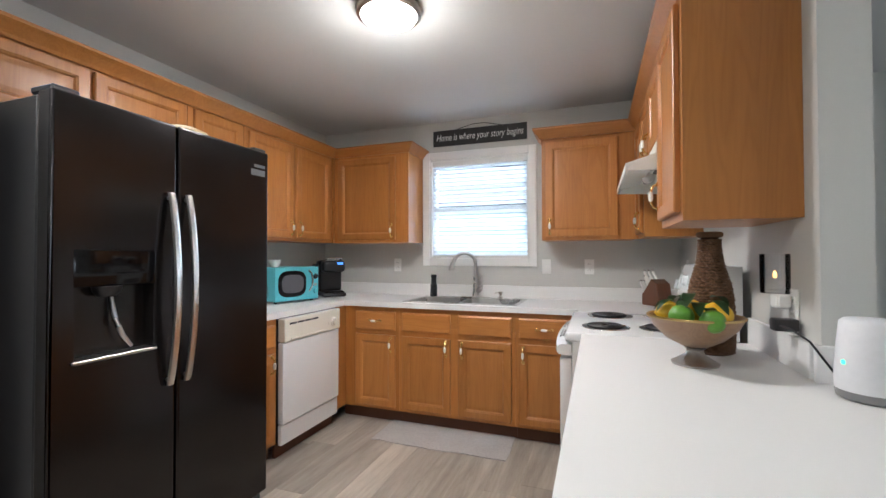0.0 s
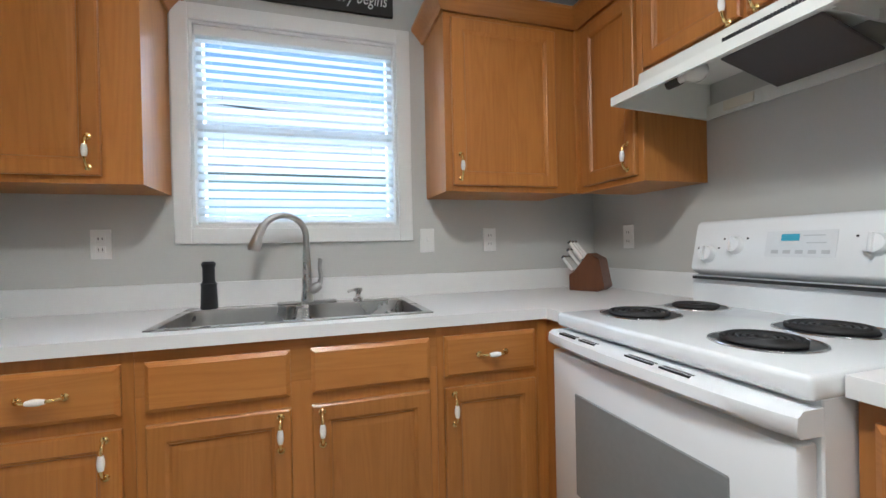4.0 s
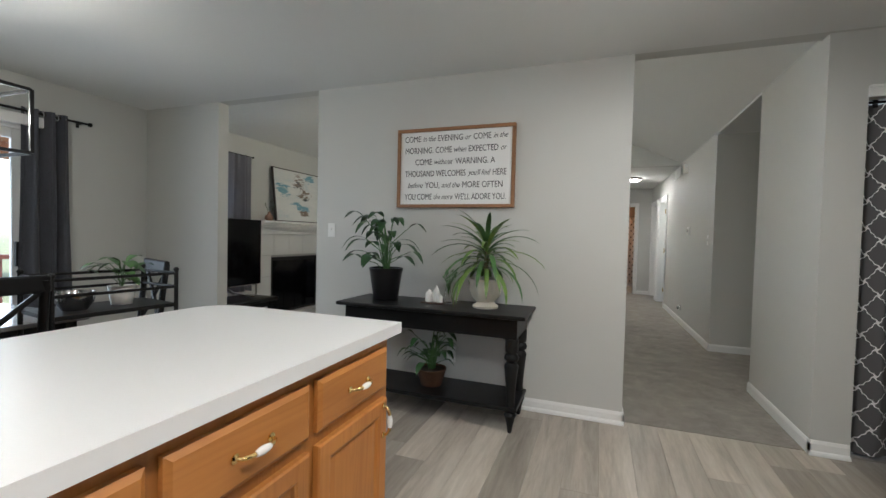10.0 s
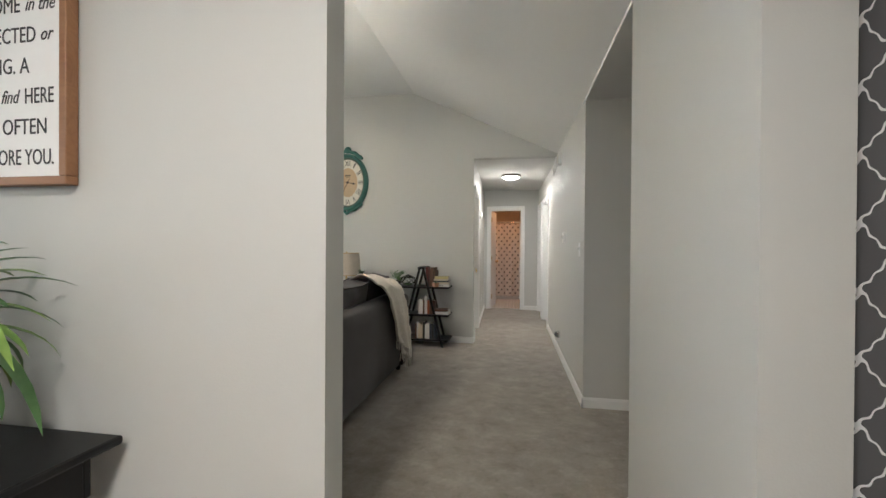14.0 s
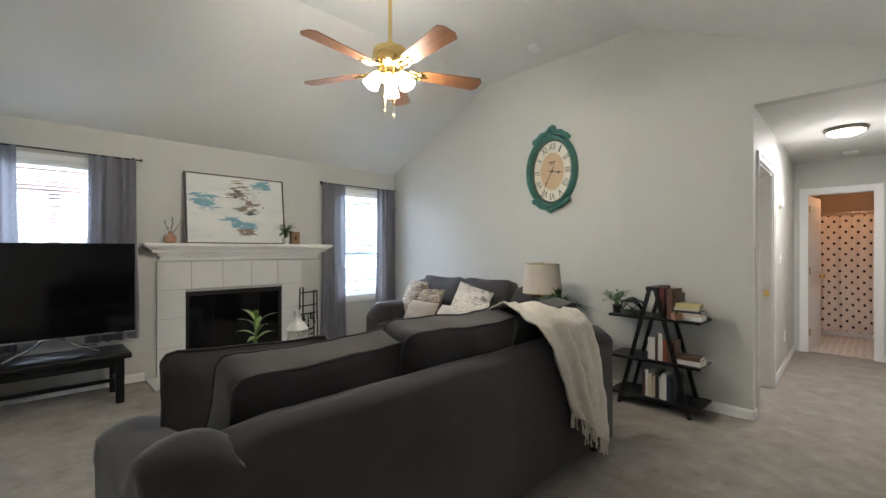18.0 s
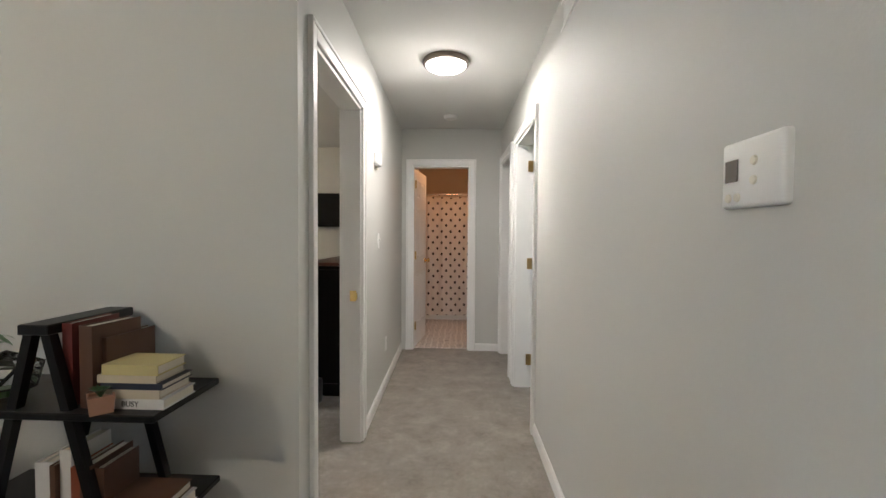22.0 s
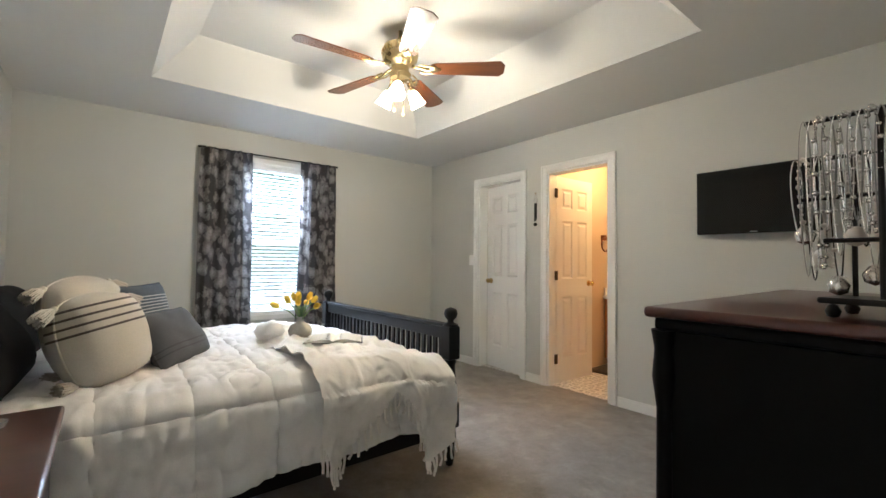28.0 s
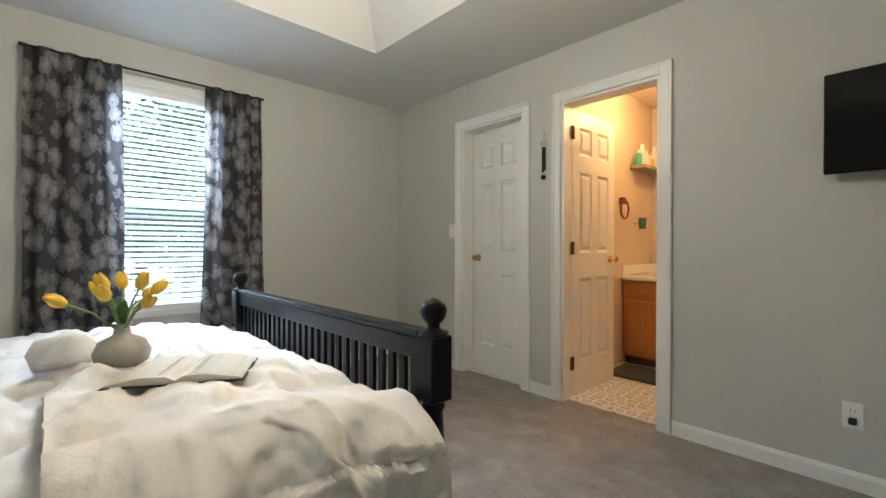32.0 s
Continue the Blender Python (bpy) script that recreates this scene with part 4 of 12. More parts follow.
def kitchen_range():
    # local x along -y of the room (0 .. 0.757), front faces -x of the room
    ob = thing("range", "white freestanding electric range with four coil burners", "range", (0, 0, 0))
    ob.matrix_world = pose(-0.075, 3.696, 0, 0, 0, -90)
    w, d = 0.757, 0.68
    part("body", B((0.004, w - 0.004, 0.02, d, 0.03, 0.875), bevel=0.003), WHITE, ob)
    for x in (0.05, w - 0.05):
        part("foot", lathe([(0.018, 0), (0.018, 0.032)], 8, x, 0.06), BLKPLAS, ob)
    top = part("cooktop", B((0, w, -0.012, d - 0.07, 0.872, 0.917), bevel=0.012, seg=3), WHITE, ob, "white enamel cooktop", 50)
    for bx, by, r in ((0.15, 0.195, 0.098), (0.11, 0.47, 0.078), (0.555, 0.165, 0.088), (0.525, 0.435, 0.098)):
        pan = part("drip_pan", lathe([(r + 0.018, 0.0), (r + 0.016, 0.003), (r + 0.004, 0.002), (r * 0.5, 0.0012), (0.0, 0.001)], 32, bx, by, 0.916), plain("drip_pan_steel", (0.10, 0.10, 0.10), 0.35, metal=0.9) if "drip_pan_steel" not in bpy.data.materials else bpy.data.materials["drip_pan_steel"], top, "darkened drip pan", 50)
        part("trim_ring", tube([(bx + (r + 0.019) * math.cos(math.pi * k / 18), by + (r + 0.019) * math.sin(math.pi * k / 18), 0.9185) for k in range(36)], 0.0035, 6, closed=True), CHROME, pan, "chrome trim ring", 60)
        turns = 5.0
        n = int(36 * turns)
        pts = []
        for k in range(n + 1):
            a = 2 * math.pi * turns * k / n
            rr = 0.016 + (r - 0.02) * k / n
            pts.append((bx + rr * math.cos(a), by + rr * math.sin(a), 0.925))
        part("coil", tube(pts, 0.0062, 6), COIL, pan, "black coil burner", 60)
    b = B((0, w, d - 0.10, d - 0.02, 0.917, 1.02))
    bp = part("backguard", b, WHITE, ob, "white backguard with the controls")
    bm = bmesh.new()
    pr = [(-0.075, 0.0), (-0.115, 0.02), (-0.12, 0.03), (-0.085, 0.185), (-0.07, 0.198), (-0.005, 0.198), (-0.005, 0.0)]
    e = [[bm.verts.new((x, d + u, 1.018 + v)) for u, v in pr] for x in (0.006, w - 0.006)]
    for k in range(len(pr)):
        bm.faces.new((e[0][k], e[0][(k + 1) % len(pr)], e[1][(k + 1) % len(pr)], e[1][k]))
    bm.faces.new(e[0]), bm.faces.new(e[1])
    bmesh.ops.bevel(bm, geom=[ed for ed in bm.edges if abs(ed.verts[0].co.x - ed.verts[1].co.x) < 1e-6], offset=0.006, segments=2, affect="EDGES")
    con = part("control_panel", bm, WHITE, ob, "sloping white control panel", 45)
    # black strip stands in for the line of shade under the control panel
    part("shadow_gap", B((0.012, w - 0.012, d - 0.116, d - 0.1, 1.007, 1.0172)), BLKPLAS, ob)
    tilt = Matrix.Translation((0, d - 0.12, 1.048)) @ Matrix.Rotation(-math.atan2(0.035, 0.155), 4, "X")
    for x, z in ((0.072, 0.05), (0.17, 0.082), (0.545, 0.082), (0.66, 0.05)):
        kn = lathe([(0.031, -0.004), (0.031, 0.002), (0.027, 0.006), (0.025, 0.022), (0.0, 0.024)], 24, axis=tilt @ Matrix.Translation((x, 0, z)) @ Matrix.Rotation(radians(90), 4, "X"))
        k = part("knob", kn, WHITE, con, "white knob", 40)
        g = B((-0.004, 0.004, -0.034, -0.018, -0.026, 0.026), bevel=0.002)
        bmesh.ops.transform(g, matrix=tilt @ Matrix.Translation((x, 0, z)), verts=g.verts)
        part("grip", g, WHITE, k)
        for mx in (0.039, -0.042):
            mk = B((mx - 0.003, mx + 0.003, -0.0012, 0.004, 0.02, 0.026))
            bmesh.ops.transform(mk, matrix=tilt @ Matrix.Translation((x, 0, z)), verts=mk.verts)
            part("mark", mk, BLKPLAS, k)
    GREYW = plain("panel_grey_white", (0.70, 0.72, 0.73), 0.3)
    q = B((0.27, 0.46, -0.0015, 0.004, 0.045, 0.125))
    bmesh.ops.transform(q, matrix=tilt, verts=q.verts)
    disp = part("clock_panel", q, GREYW, con)
    q = B((0.315, 0.365, -0.003, 0.002, 0.094, 0.115))
    bmesh.ops.transform(q, matrix=tilt, verts=q.verts)
    part("display", q, glowing("clock_display", (0.05, 0.25, 0.32), 0.25), disp, "blue-green digital display")
    q = B(*[(0.29 + 0.034 * k, 0.31 + 0.034 * k, -0.003, 0.002, 0.055, 0.066) for k in range(5)], (0.385, 0.435, -0.0025, 0.002, 0.086, 0.089), (0.375, 0.43, -0.0025, 0.002, 0.108, 0.111))
    bmesh.ops.transform(q, matrix=tilt, verts=q.verts)
    part("button", q, plain("button_grey", (0.5, 0.52, 0.53), 0.4), disp)
    # oven door with a bowed handle rail along its top
    dr = part("oven_door", B((0.01, w - 0.01, -0.035, 0.018, 0.27, 0.8), bevel=0.008, seg=2), WHITE, ob, "white oven door", 40)
    bm = bmesh.new()
    n = 18
    rings = []
    for k in range(n + 1):
        x = 0.002 + (w - 0.004) * k / n
        bow = 0.022 * math.sin(math.pi * k / n) ** 0.6
        rings.append([bm.verts.new(p) for p in ((x, 0.018, 0.862), (x, -0.030 - 0.5 * bow, 0.862), (x, -0.044 - bow, 0.852), (x, -0.047 - bow, 0.828), (x, -0.038 - 0.8 * bow, 0.816), (x, 0.018, 0.814))])
    loft(bm, rings)
    hr = part("handle_rail", bm, WHITE, dr, "bowed white handle rail with vent slots", 50)
    for x0, x1 in ((0.07, 0.15), (0.17, 0.24), (0.36, 0.45), (0.47, 0.55)):
        for s in (0, 0.012):
            part("vent_slot", B((x0, x1, -0.048 + s, -0.042 + s, 0.8585, 0.8632)), BLKPLAS, hr)
    part("window", B((0.13, w - 0.13, -0.038, -0.03, 0.38, 0.69), bevel=0.003), OVENGL, dr, "dark oven window")
    part("drawer", B((0.01, w - 0.01, -0.03, 0.018, 0.06, 0.255), bevel=0.008, seg=2), WHITE, ob, "white storage drawer", 40)


kitchen_range()


def hood():
    ob = thing("range_hood", "white under-cabinet range hood with a grease filter", "range hood")
    y0, y1 = 2.95, 3.728
    x0, x1, z0, z1, zt = 0.172, KE - 0.002, 1.635, 1.665, 1.764
    # shell: thin sloping top, sides and back
    bm = bmesh.new()
    pr = [(x0, z0), (x0, z1), (0.29, 1.70), (0.30, zt), (x1, zt), (x1, zt - 0.012), (0.315, zt - 0.012), (0.305, 1.69), (x0 + 0.012, z1 - 0.008), (x0 + 0.012, z0)]
    e = [[bm.verts.new((x, y, z)) for x, z in pr] for y in (y0, y1)]
    for k in range(len(pr)):
        bm.faces.new((e[0][k], e[0][(k + 1) % len(pr)], e[1][(k + 1) % len(pr)], e[1][k]))
    bm.faces.new(e[0]), bm.faces.new(e[1])
    part("canopy", bm, HOODW, ob)
    for y in (y0 + 0.006, y1 - 0.006):
        bm = bmesh.new()
        sp = [(x0 + 0.013, z0), (x0 + 0.013, z1 - 0.009), (0.304, 1.689), (0.314, zt - 0.013), (x1, zt - 0.013), (x1, z0 - 0.02)]
        a = [[bm.verts.new((x, y + s, z)) for x, z in sp] for s in (-0.006, 0.006)]
        for k in range(len(sp)):
            bm.faces.new((a[0][k], a[0][(k + 1) % len(sp)], a[1][(k + 1) % len(sp)], a[1][k]))
        bm.faces.new(a[0]), bm.faces.new(a[1])
        part("side_panel", bm, HOODW, ob)
    part("back_panel", B((x1 - 0.02, x1 - 0.008, y0 + 0.013, y1 - 0.013, z0 - 0.02, z0 + 0.03)), HOODW, ob)
    f = B((0, 0.25, -0.135, 0.135, -0.005, 0.005), bevel=0.003)
    part("filter", f, plain("grease_filter", (0.12, 0.11, 0.11), 0.6, metal=0.6, fine=300, relief=0.4), ob, "dark grey grease filter", m=pose(0.335, 3.30, 1.70, 0, 14, 0))
    part("filter_frame", B((0.325, 0.345, 3.14, 3.46, 1.70, 1.75), (0.345, 0.60, 3.15, 3.16, 1.70, 1.75), (0.345, 0.60, 3.44, 3.45, 1.70, 1.75)), HOODW, ob)
    part("bulb", lathe([(0.0, 0), (0.018, 0.004), (0.03, 0.02), (0.032, 0.04), (0.02, 0.065), (0.014, 0.075), (0.014, 0.1), (0, 0.1)], 16, axis=Matrix.Translation((0.32, 3.47, 1.685)) @ Matrix.Rotation(radians(-90), 4, "X")), PORC, ob, "unlit white bulb", 50)
    part("bulb_socket", lathe([(0.017, 0), (0.017, 0.05)], 12, axis=Matrix.Translation((0.32, 3.565, 1.685)) @ Matrix.Rotation(radians(-90), 4, "X")), BLKPLAS, ob)
    for k in range(30):
        y = 3.14 + 0.0085 * k
        part("vent_slot", B((0.288, 0.2955, y, y + 0.004, 1.705, 1.735)), BLKPLAS, ob)
    part("label_plate", B((0.60, x1 - 0.021, 3.53, 3.64, 1.625, 1.66)), BISQUE, ob)


hood()


def sink():
    ob = thing("sink", "stainless steel double-bowl sink set in the worktop", "sink")
    rim = [(SX0, SX1, SY0, SY0 + 0.03, 0.9145, 0.9195), (SX0, SX1, SY1 - 0.09, SY1, 0.9145, 0.9195), (SX0, SX0 + 0.03, SY0 + 0.03, SY1 - 0.09, 0.9145, 0.9195),
           (SX1 - 0.03, SX1, SY0 + 0.03, SY1 - 0.09, 0.9145, 0.9195), (-0.92, -0.88, SY0 + 0.03, SY1 - 0.09, 0.908, 0.9175)]
    part("rim", B(*rim, bevel=0.002), STEEL, ob)
    for x0, x1 in ((SX0 + 0.03, -0.92), (-0.88, SX1 - 0.03)):
        bm = bmesh.new()
        cx, cy, a, b = (x0 + x1) / 2, (SY0 + SY1 - 0.06) / 2, (x1 - x0) / 2, (SY1 - SY0 - 0.12) / 2
        rings = []
        for s, z in ((1.0, 0.918), (0.985, 0.9), (0.96, 0.80), (0.93, 0.762), (0.82, 0.755), (0.12, 0.75)):
            ring = []
            for k in range(32):
                t = 2 * math.pi * k / 32
                c, q = math.cos(t), math.sin(t)
                p = 6.0 if s > 0.2 else 2.0
                ring.append(bm.verts.new((cx + a * s * math.copysign(abs(c) ** (2 / p), c), cy + b * (s if s > 0.2 else s * 1.2) * math.copysign(abs(q) ** (2 / p), q), z)))
            rings.append(ring)
        loft(bm, rings, False, True)
        part("bowl", bm, STEEL, ob, smooth=50)
    fx, fy = -0.885, SY1 - 0.045
    f = thing("faucet", "brushed nickel gooseneck kitchen faucet with a side lever", "faucet")
    part("base_plate", B((fx - 0.12, fx + 0.12, fy - 0.028, fy + 0.028, 0.9197, 0.928), bevel=0.004), STEEL, f)
    part("body", lathe([(0.027, 0), (0.025, 0.02), (0.019, 0.06), (0.021, 0.085), (0.017, 0.10), (0.0155, 0.2)], 20, fx, fy, 0.928), STEEL, f, smooth=50)
    # the neck swings to the west, towards the left bowl
    pts = [(fx, fy, 1.12), (fx, fy, 1.20)] + [(fx - 0.085 + 0.085 * math.cos(a), fy - 0.25 * (0.085 - 0.085 * math.cos(a)), 1.20 + 0.085 * math.sin(a)) for a in [radians(15 * k) for k in range(1, 11)]]
    lx, ly, lz = pts[-1]
    part("neck", tube(pts, 0.0135, 12), STEEL, f, smooth=50)
    sp = tube([(lx, ly, lz + 0.004), (lx - 0.022, ly - 0.004, lz - 0.045), (lx - 0.035, ly - 0.007, lz - 0.09), (lx - 0.037, ly - 0.007, lz - 0.1)], [0.016, 0.019, 0.026, 0.022], 14)
    part("spray_head", sp, STEEL, f, "pull-down spray head", 50)
    part("lever_hub", lathe([(0.0, -0.03), (0.02, -0.028), (0.022, 0.0), (0.016, 0.022), (0.0, 0.024)], 14, axis=Matrix.Translation((fx + 0.035, fy, 0.985)) @ Matrix.Rotation(radians(60), 4, "Y")), STEEL, f, smooth=50)
    part("lever", tube([(fx + 0.05, fy, 0.995), (fx + 0.058, fy, 1.03), (fx + 0.05, fy, 1.07), (fx + 0.056, fy, 1.105)], [0.012, 0.009, 0.007, 0.009], 10), STEEL, f, smooth=50)
    s = thing("soap_dispenser", "brushed steel soap pump beside the faucet", "soap pump")
    part("pump", lathe([(0.022, 0), (0.022, 0.01), (0.012, 0.018), (0.011, 0.035), (0.018, 0.04), (0.018, 0.052), (0, 0.055)], 16, fx + 0.21, fy, 0.92), STEEL, s, smooth=50)
    part("spout", tube([(fx + 0.21, fy, 0.967), (fx + 0.18, fy - 0.01, 0.966), (fx + 0.165, fy - 0.015, 0.96)], 0.006, 8), STEEL, s)
    g = thing("bottle_brush", "black dish brush standing in its holder", "dish brush")
    part("holder", lathe([(0.03, 0), (0.031, 0.005), (0.028, 0.09), (0.03, 0.1), (0.0, 0.1)], 18, -1.25, SY1 - 0.05, 0.9196), BLKPLAS, g, smooth=50)
    part("brush_handle", lathe([(0.026, 0), (0.022, 0.01), (0.022, 0.06), (0.027, 0.075), (0.02, 0.085), (0.0, 0.085)], 18, -1.25, SY1 - 0.05, 1.0197), BLKPLAS, g, smooth=50)


sink()


def microwave():
    ob = thing("microwave_oven", "turquoise retro microwave oven on the worktop", "microwave")
    ob.matrix_world = pose(-2.12, 3.40, 0.915, 0, 0, 76) @ Matrix.Diagonal((0.85, 0.9, 1, 1))
    # local: front faces -y, x to the right
    w, h, d = 0.46, 0.265, 0.33
    TURQ = plain("turquoise_enamel", (0.13, 0.52, 0.60), 0.3, vary=0.03, relief=0.02, coat=0.3)
    for x in (0.04, w - 0.04):
        for y in (0.05, d - 0.05):
            part("foot", lathe([(0.014, 0), (0.012, 0.013)], 8, x, y), BLKPLAS, ob)
    b = part("body", B((0, w, 0.02, d, 0.012, h), bevel=0.012, seg=2), TURQ, ob, smooth=40)
    part("front", B((0.0, w, 0, 0.022, 0.012, h), bevel=0.01, seg=2), TURQ, ob, smooth=40)
    bm = bmesh.new()
    r0 = ellipse_ring(bm, 0.135, 0.088, -0.006, 40, 0.175, 0.14, 3.2)
    r1 = ellipse_ring(bm, 0.145, 0.098, -0.001, 40, 0.175, 0.14, 3.2)
    r2 = ellipse_ring(bm, 0.145, 0.098, 0.004, 40, 0.175, 0.14, 3.2)
    loft(bm, [r2, r1, r0])
    dr = part("door_window", bm, SCREEN, ob, "dark oval door window")
    bm = bmesh.new()
    r0 = ellipse_ring(bm, 0.112, 0.068, -0.0075, 40, 0.175, 0.14, 3.2)
    r1 = ellipse_ring(bm, 0.112, 0.068, -0.005, 40, 0.175, 0.14, 3.2)
    loft(bm, [r1, r0])
    part("mesh_screen", bm, plain("grey_screen", (0.09, 0.09, 0.1), 0.35), dr)
    part("handle", tube([(0.345, -0.003, 0.235), (0.357, -0.026, 0.215), (0.366, -0.032, 0.165), (0.362, -0.028, 0.115), (0.352, -0.003, 0.08)], [0.008, 0.008, 0.01, 0.008, 0.008], 10), CHROME, ob, "chrome door handle", 50)
    for z, m in ((0.19, BLKPLAS), (0.075, TURQ)):
        part("dial", lathe([(0.021, 0), (0.021, 0.01), (0.017, 0.016), (0, 0.017)], 20, axis=Matrix.Translation((0.42, 0.0, z)) @ Matrix.Rotation(radians(90), 4, "X")), m, ob, "", 50)
    part("display", B((0.405, 0.437, -0.0015, 0.003, 0.115, 0.135)), plain("grey_display", (0.35, 0.38, 0.4), 0.3), ob)
    for i in range(4):
        for j in range(10):
            part("vent_slot", B((-0.0015, 0.003, 0.09 + 0.05 * i, 0.115 + 0.05 * i, 0.045 + 0.009 * j, 0.049 + 0.009 * j)), BLKPLAS, b)
    bowl = solid("small_bowl", lathe([(0.0, 0.0), (0.025, 0.0), (0.045, 0.035), (0.05, 0.055), (0.046, 0.055), (0.04, 0.035), (0.02, 0.008), (0, 0.008)], 24), PORC, "small white bowl with a dark rim on the microwave", "bowl", smooth=50)
    bowl.matrix_world = pose(-2.22, 3.51, 0.915 + h)


microwave()


def coffee_maker():
    ob = thing("coffee_maker", "black pod coffee maker on the worktop", "coffee maker")
    ob.matrix_world = pose(-2.15, 4.12, 0.9145, 0, 0, 50)
    part("base", B((-0.10, 0.10, -0.15, 0.12, 0, 0.035), bevel=0.015, seg=2), BLKPLAS, ob, smooth=40)
    part("tower", B((-0.10, 0.10, -0.01, 0.12, 0.036, 0.31), bevel=0.025, seg=3), BLKPLAS, ob, smooth=40)
    bm = B((-0.095, 0.095, -0.14, 0.0, 0.21, 0.31), bevel=0.03, seg=3)
    part("brew_head", bm, BLKPLAS, ob, smooth=40)
    part("lid_handle", tube([(-0.07, -0.05, 0.312), (-0.06, -0.12, 0.328), (0.06, -0.12, 0.328), (0.07, -0.05, 0.312)], 0.009, 8), CHROME, ob, smooth=50)
    part("display", B((0.02, 0.07, -0.143, -0.138, 0.275, 0.295)), glowing("blue_display", (0.1, 0.3, 0.9), 0.8), ob, "small blue display")
    part("water_tank", B((-0.135, -0.102, -0.02, 0.11, 0.036, 0.28), bevel=0.01), plain("smoked_plastic", (0.05, 0.05, 0.055), 0.1), ob)
    part("drip_tray", B((-0.08, 0.08, -0.14, -0.02, 0.0355, 0.05), bevel=0.005), BLKMET, ob)


coffee_maker()


def knife_block():
    ob = thing("knife_block", "dark wooden knife block with white-handled knives", "knife block")
    ob.matrix_world = pose(0.44, 4.24, 0.9145, 0, 0, -59)
    KW_ = wood("knife_block_wood", (0.15, 0.055, 0.022), (0.075, 0.027, 0.011), 2, 0.35)
    bm = bmesh.new()
    pr = [(-0.075, 0), (0.07, 0), (0.10, 0.02), (0.075, 0.155), (0.02, 0.185), (-0.05, 0.085), (-0.075, 0.08)]
    e = [[bm.verts.new((x, y, z)) for x, z in pr] for y in (-0.055, 0.055)]
    for k in range(len(pr)):
        bm.faces.new((e[0][k], e[0][(k + 1) % len(pr)], e[1][(k + 1) % len(pr)], e[1][k]))
    bm.faces.new(e[0]), bm.faces.new(e[1])
    bmesh.ops.bevel(bm, geom=bm.edges[:], offset=0.004, affect="EDGES")
    part("block", bm, KW_, ob)
    def knife(x, y, z, l):
        h = B((-0.009, 0.009, -0.007, 0.007, 0.0, l), bevel=0.003)
        p = part("knife", h, PORC, ob, "white knife handle", m=pose(x, y, z, 0, -38, 0))
        part("bolster", B((-0.0095, 0.0095, -0.0075, 0.0075, l, l + 0.012), bevel=0.002), CHROME, p)
        part("ferrule", B((-0.007, 0.007, -0.004, 0.004, -0.02, -0.0005)), CHROME, p)
    for k in range(5):
        knife(-0.06, -0.042 + 0.021 * k, 0.10, 0.075)
    for k in range(3):
        knife(-0.012, -0.034 + 0.034 * k, 0.155, 0.10)
    for k in range(2):
        knife(-0.032, -0.02 + 0.04 * k, 0.125, 0.09)


knife_block()


def outlet(x, y, z, rz, kind="outlet"):
    """A wall plate in local x-z, facing -y."""
    ob = thing("wall_outlet" if kind == "outlet" else "light_switch", "white wall outlet plate" if kind == "outlet" else "white wall switch plate", "outlet" if kind == "outlet" else "switch", (x, y, z), "wall plates", rz=rz)
    part("plate", B((-0.035, 0.035, -0.006, -0.0005, -0.058, 0.058), bevel=0.002), TRIM, ob)
    if kind == "outlet":
        for s in (-0.021, 0.021):
            r = part("socket", B((-0.017, 0.017, -0.0085, -0.006, s - 0.014, s + 0.014), bevel=0.002), TRIM, ob)
            part("slot", B((-0.008, -0.0055, -0.009, -0.008, s - 0.005, s + 0.006), (0.0055, 0.008, -0.009, -0.008, s - 0.005, s + 0.006)), BLKPLAS, r)
    else:
        part("toggle", B((-0.005, 0.005, -0.018, -0.006, -0.004, 0.018), bevel=0.002), TRIM, ob)
    return ob


outlet(-1.649, KN, 1.18, 0)
outlet(-0.327, KN, 1.175, 0, "switch")
outlet(0.0, KN, 1.174, 0)
outlet(KE, 4.17, 1.174, -90)


def text_mesh(body, size, depth=0.001, align="CENTER", shear=0.0, space=1.0):
    cu = bpy.data.curves.new("text", "FONT")
    cu.body, cu.size, cu.extrude, cu.align_x, cu.align_y, cu.shear, cu.space_character = body, size, depth, align, "CENTER", shear, space
    cu.resolution_u = 3
    ob = bpy.data.objects.new("text", cu)
    scene.collection.objects.link(ob)
    me = bpy.data.meshes.new_from_object(ob.evaluated_get(bpy.context.evaluated_depsgraph_get()))
    bpy.data.objects.remove(ob)
    return me


def lettering(parent, body, size, material, m, shear=0.0, space=1.0, width=None):
    me = text_mesh(body, size, 0.0006, "CENTER", shear, space)
    if width:
        xs = [v.co.x for v in me.vertices]
        k = width / (max(xs) - min(xs))
        for v in me.vertices:
            v.co.x *= k
    me.materials.append(material)
    ob = new("lettering", me)
    ob.parent = parent
    ob.matrix_basis = m
    return ob


INK = plain("black_ink", (0.03, 0.03, 0.03), 0.6)
CHALK = plain("white_chalk_paint", (0.8, 0.8, 0.78), 0.7)
ks = thing("kitchen_sign", "black wooden sign with white script hanging over the window", "sign", (-0.885, KN, 2.29))
part("board", B((-0.41, 0.41, -0.02, -0.002, -0.068, 0.068), bevel=0.003), plain("weathered_black", (0.022, 0.021, 0.021), 0.6, vary=0.3, fine=30), ks)
lettering(ks, "Home is where your story begins", 0.085, CHALK, pose(0, -0.0215, 0, 90, 0, 0), 0.25, 1.0, 0.76)
part("cord", tube([(-0.2, -0.01, 0.068), (-0.05, -0.004, 0.105), (0.05, -0.004, 0.105), (0.2, -0.01, 0.068)], 0.003, 6), BLKMET, ks)


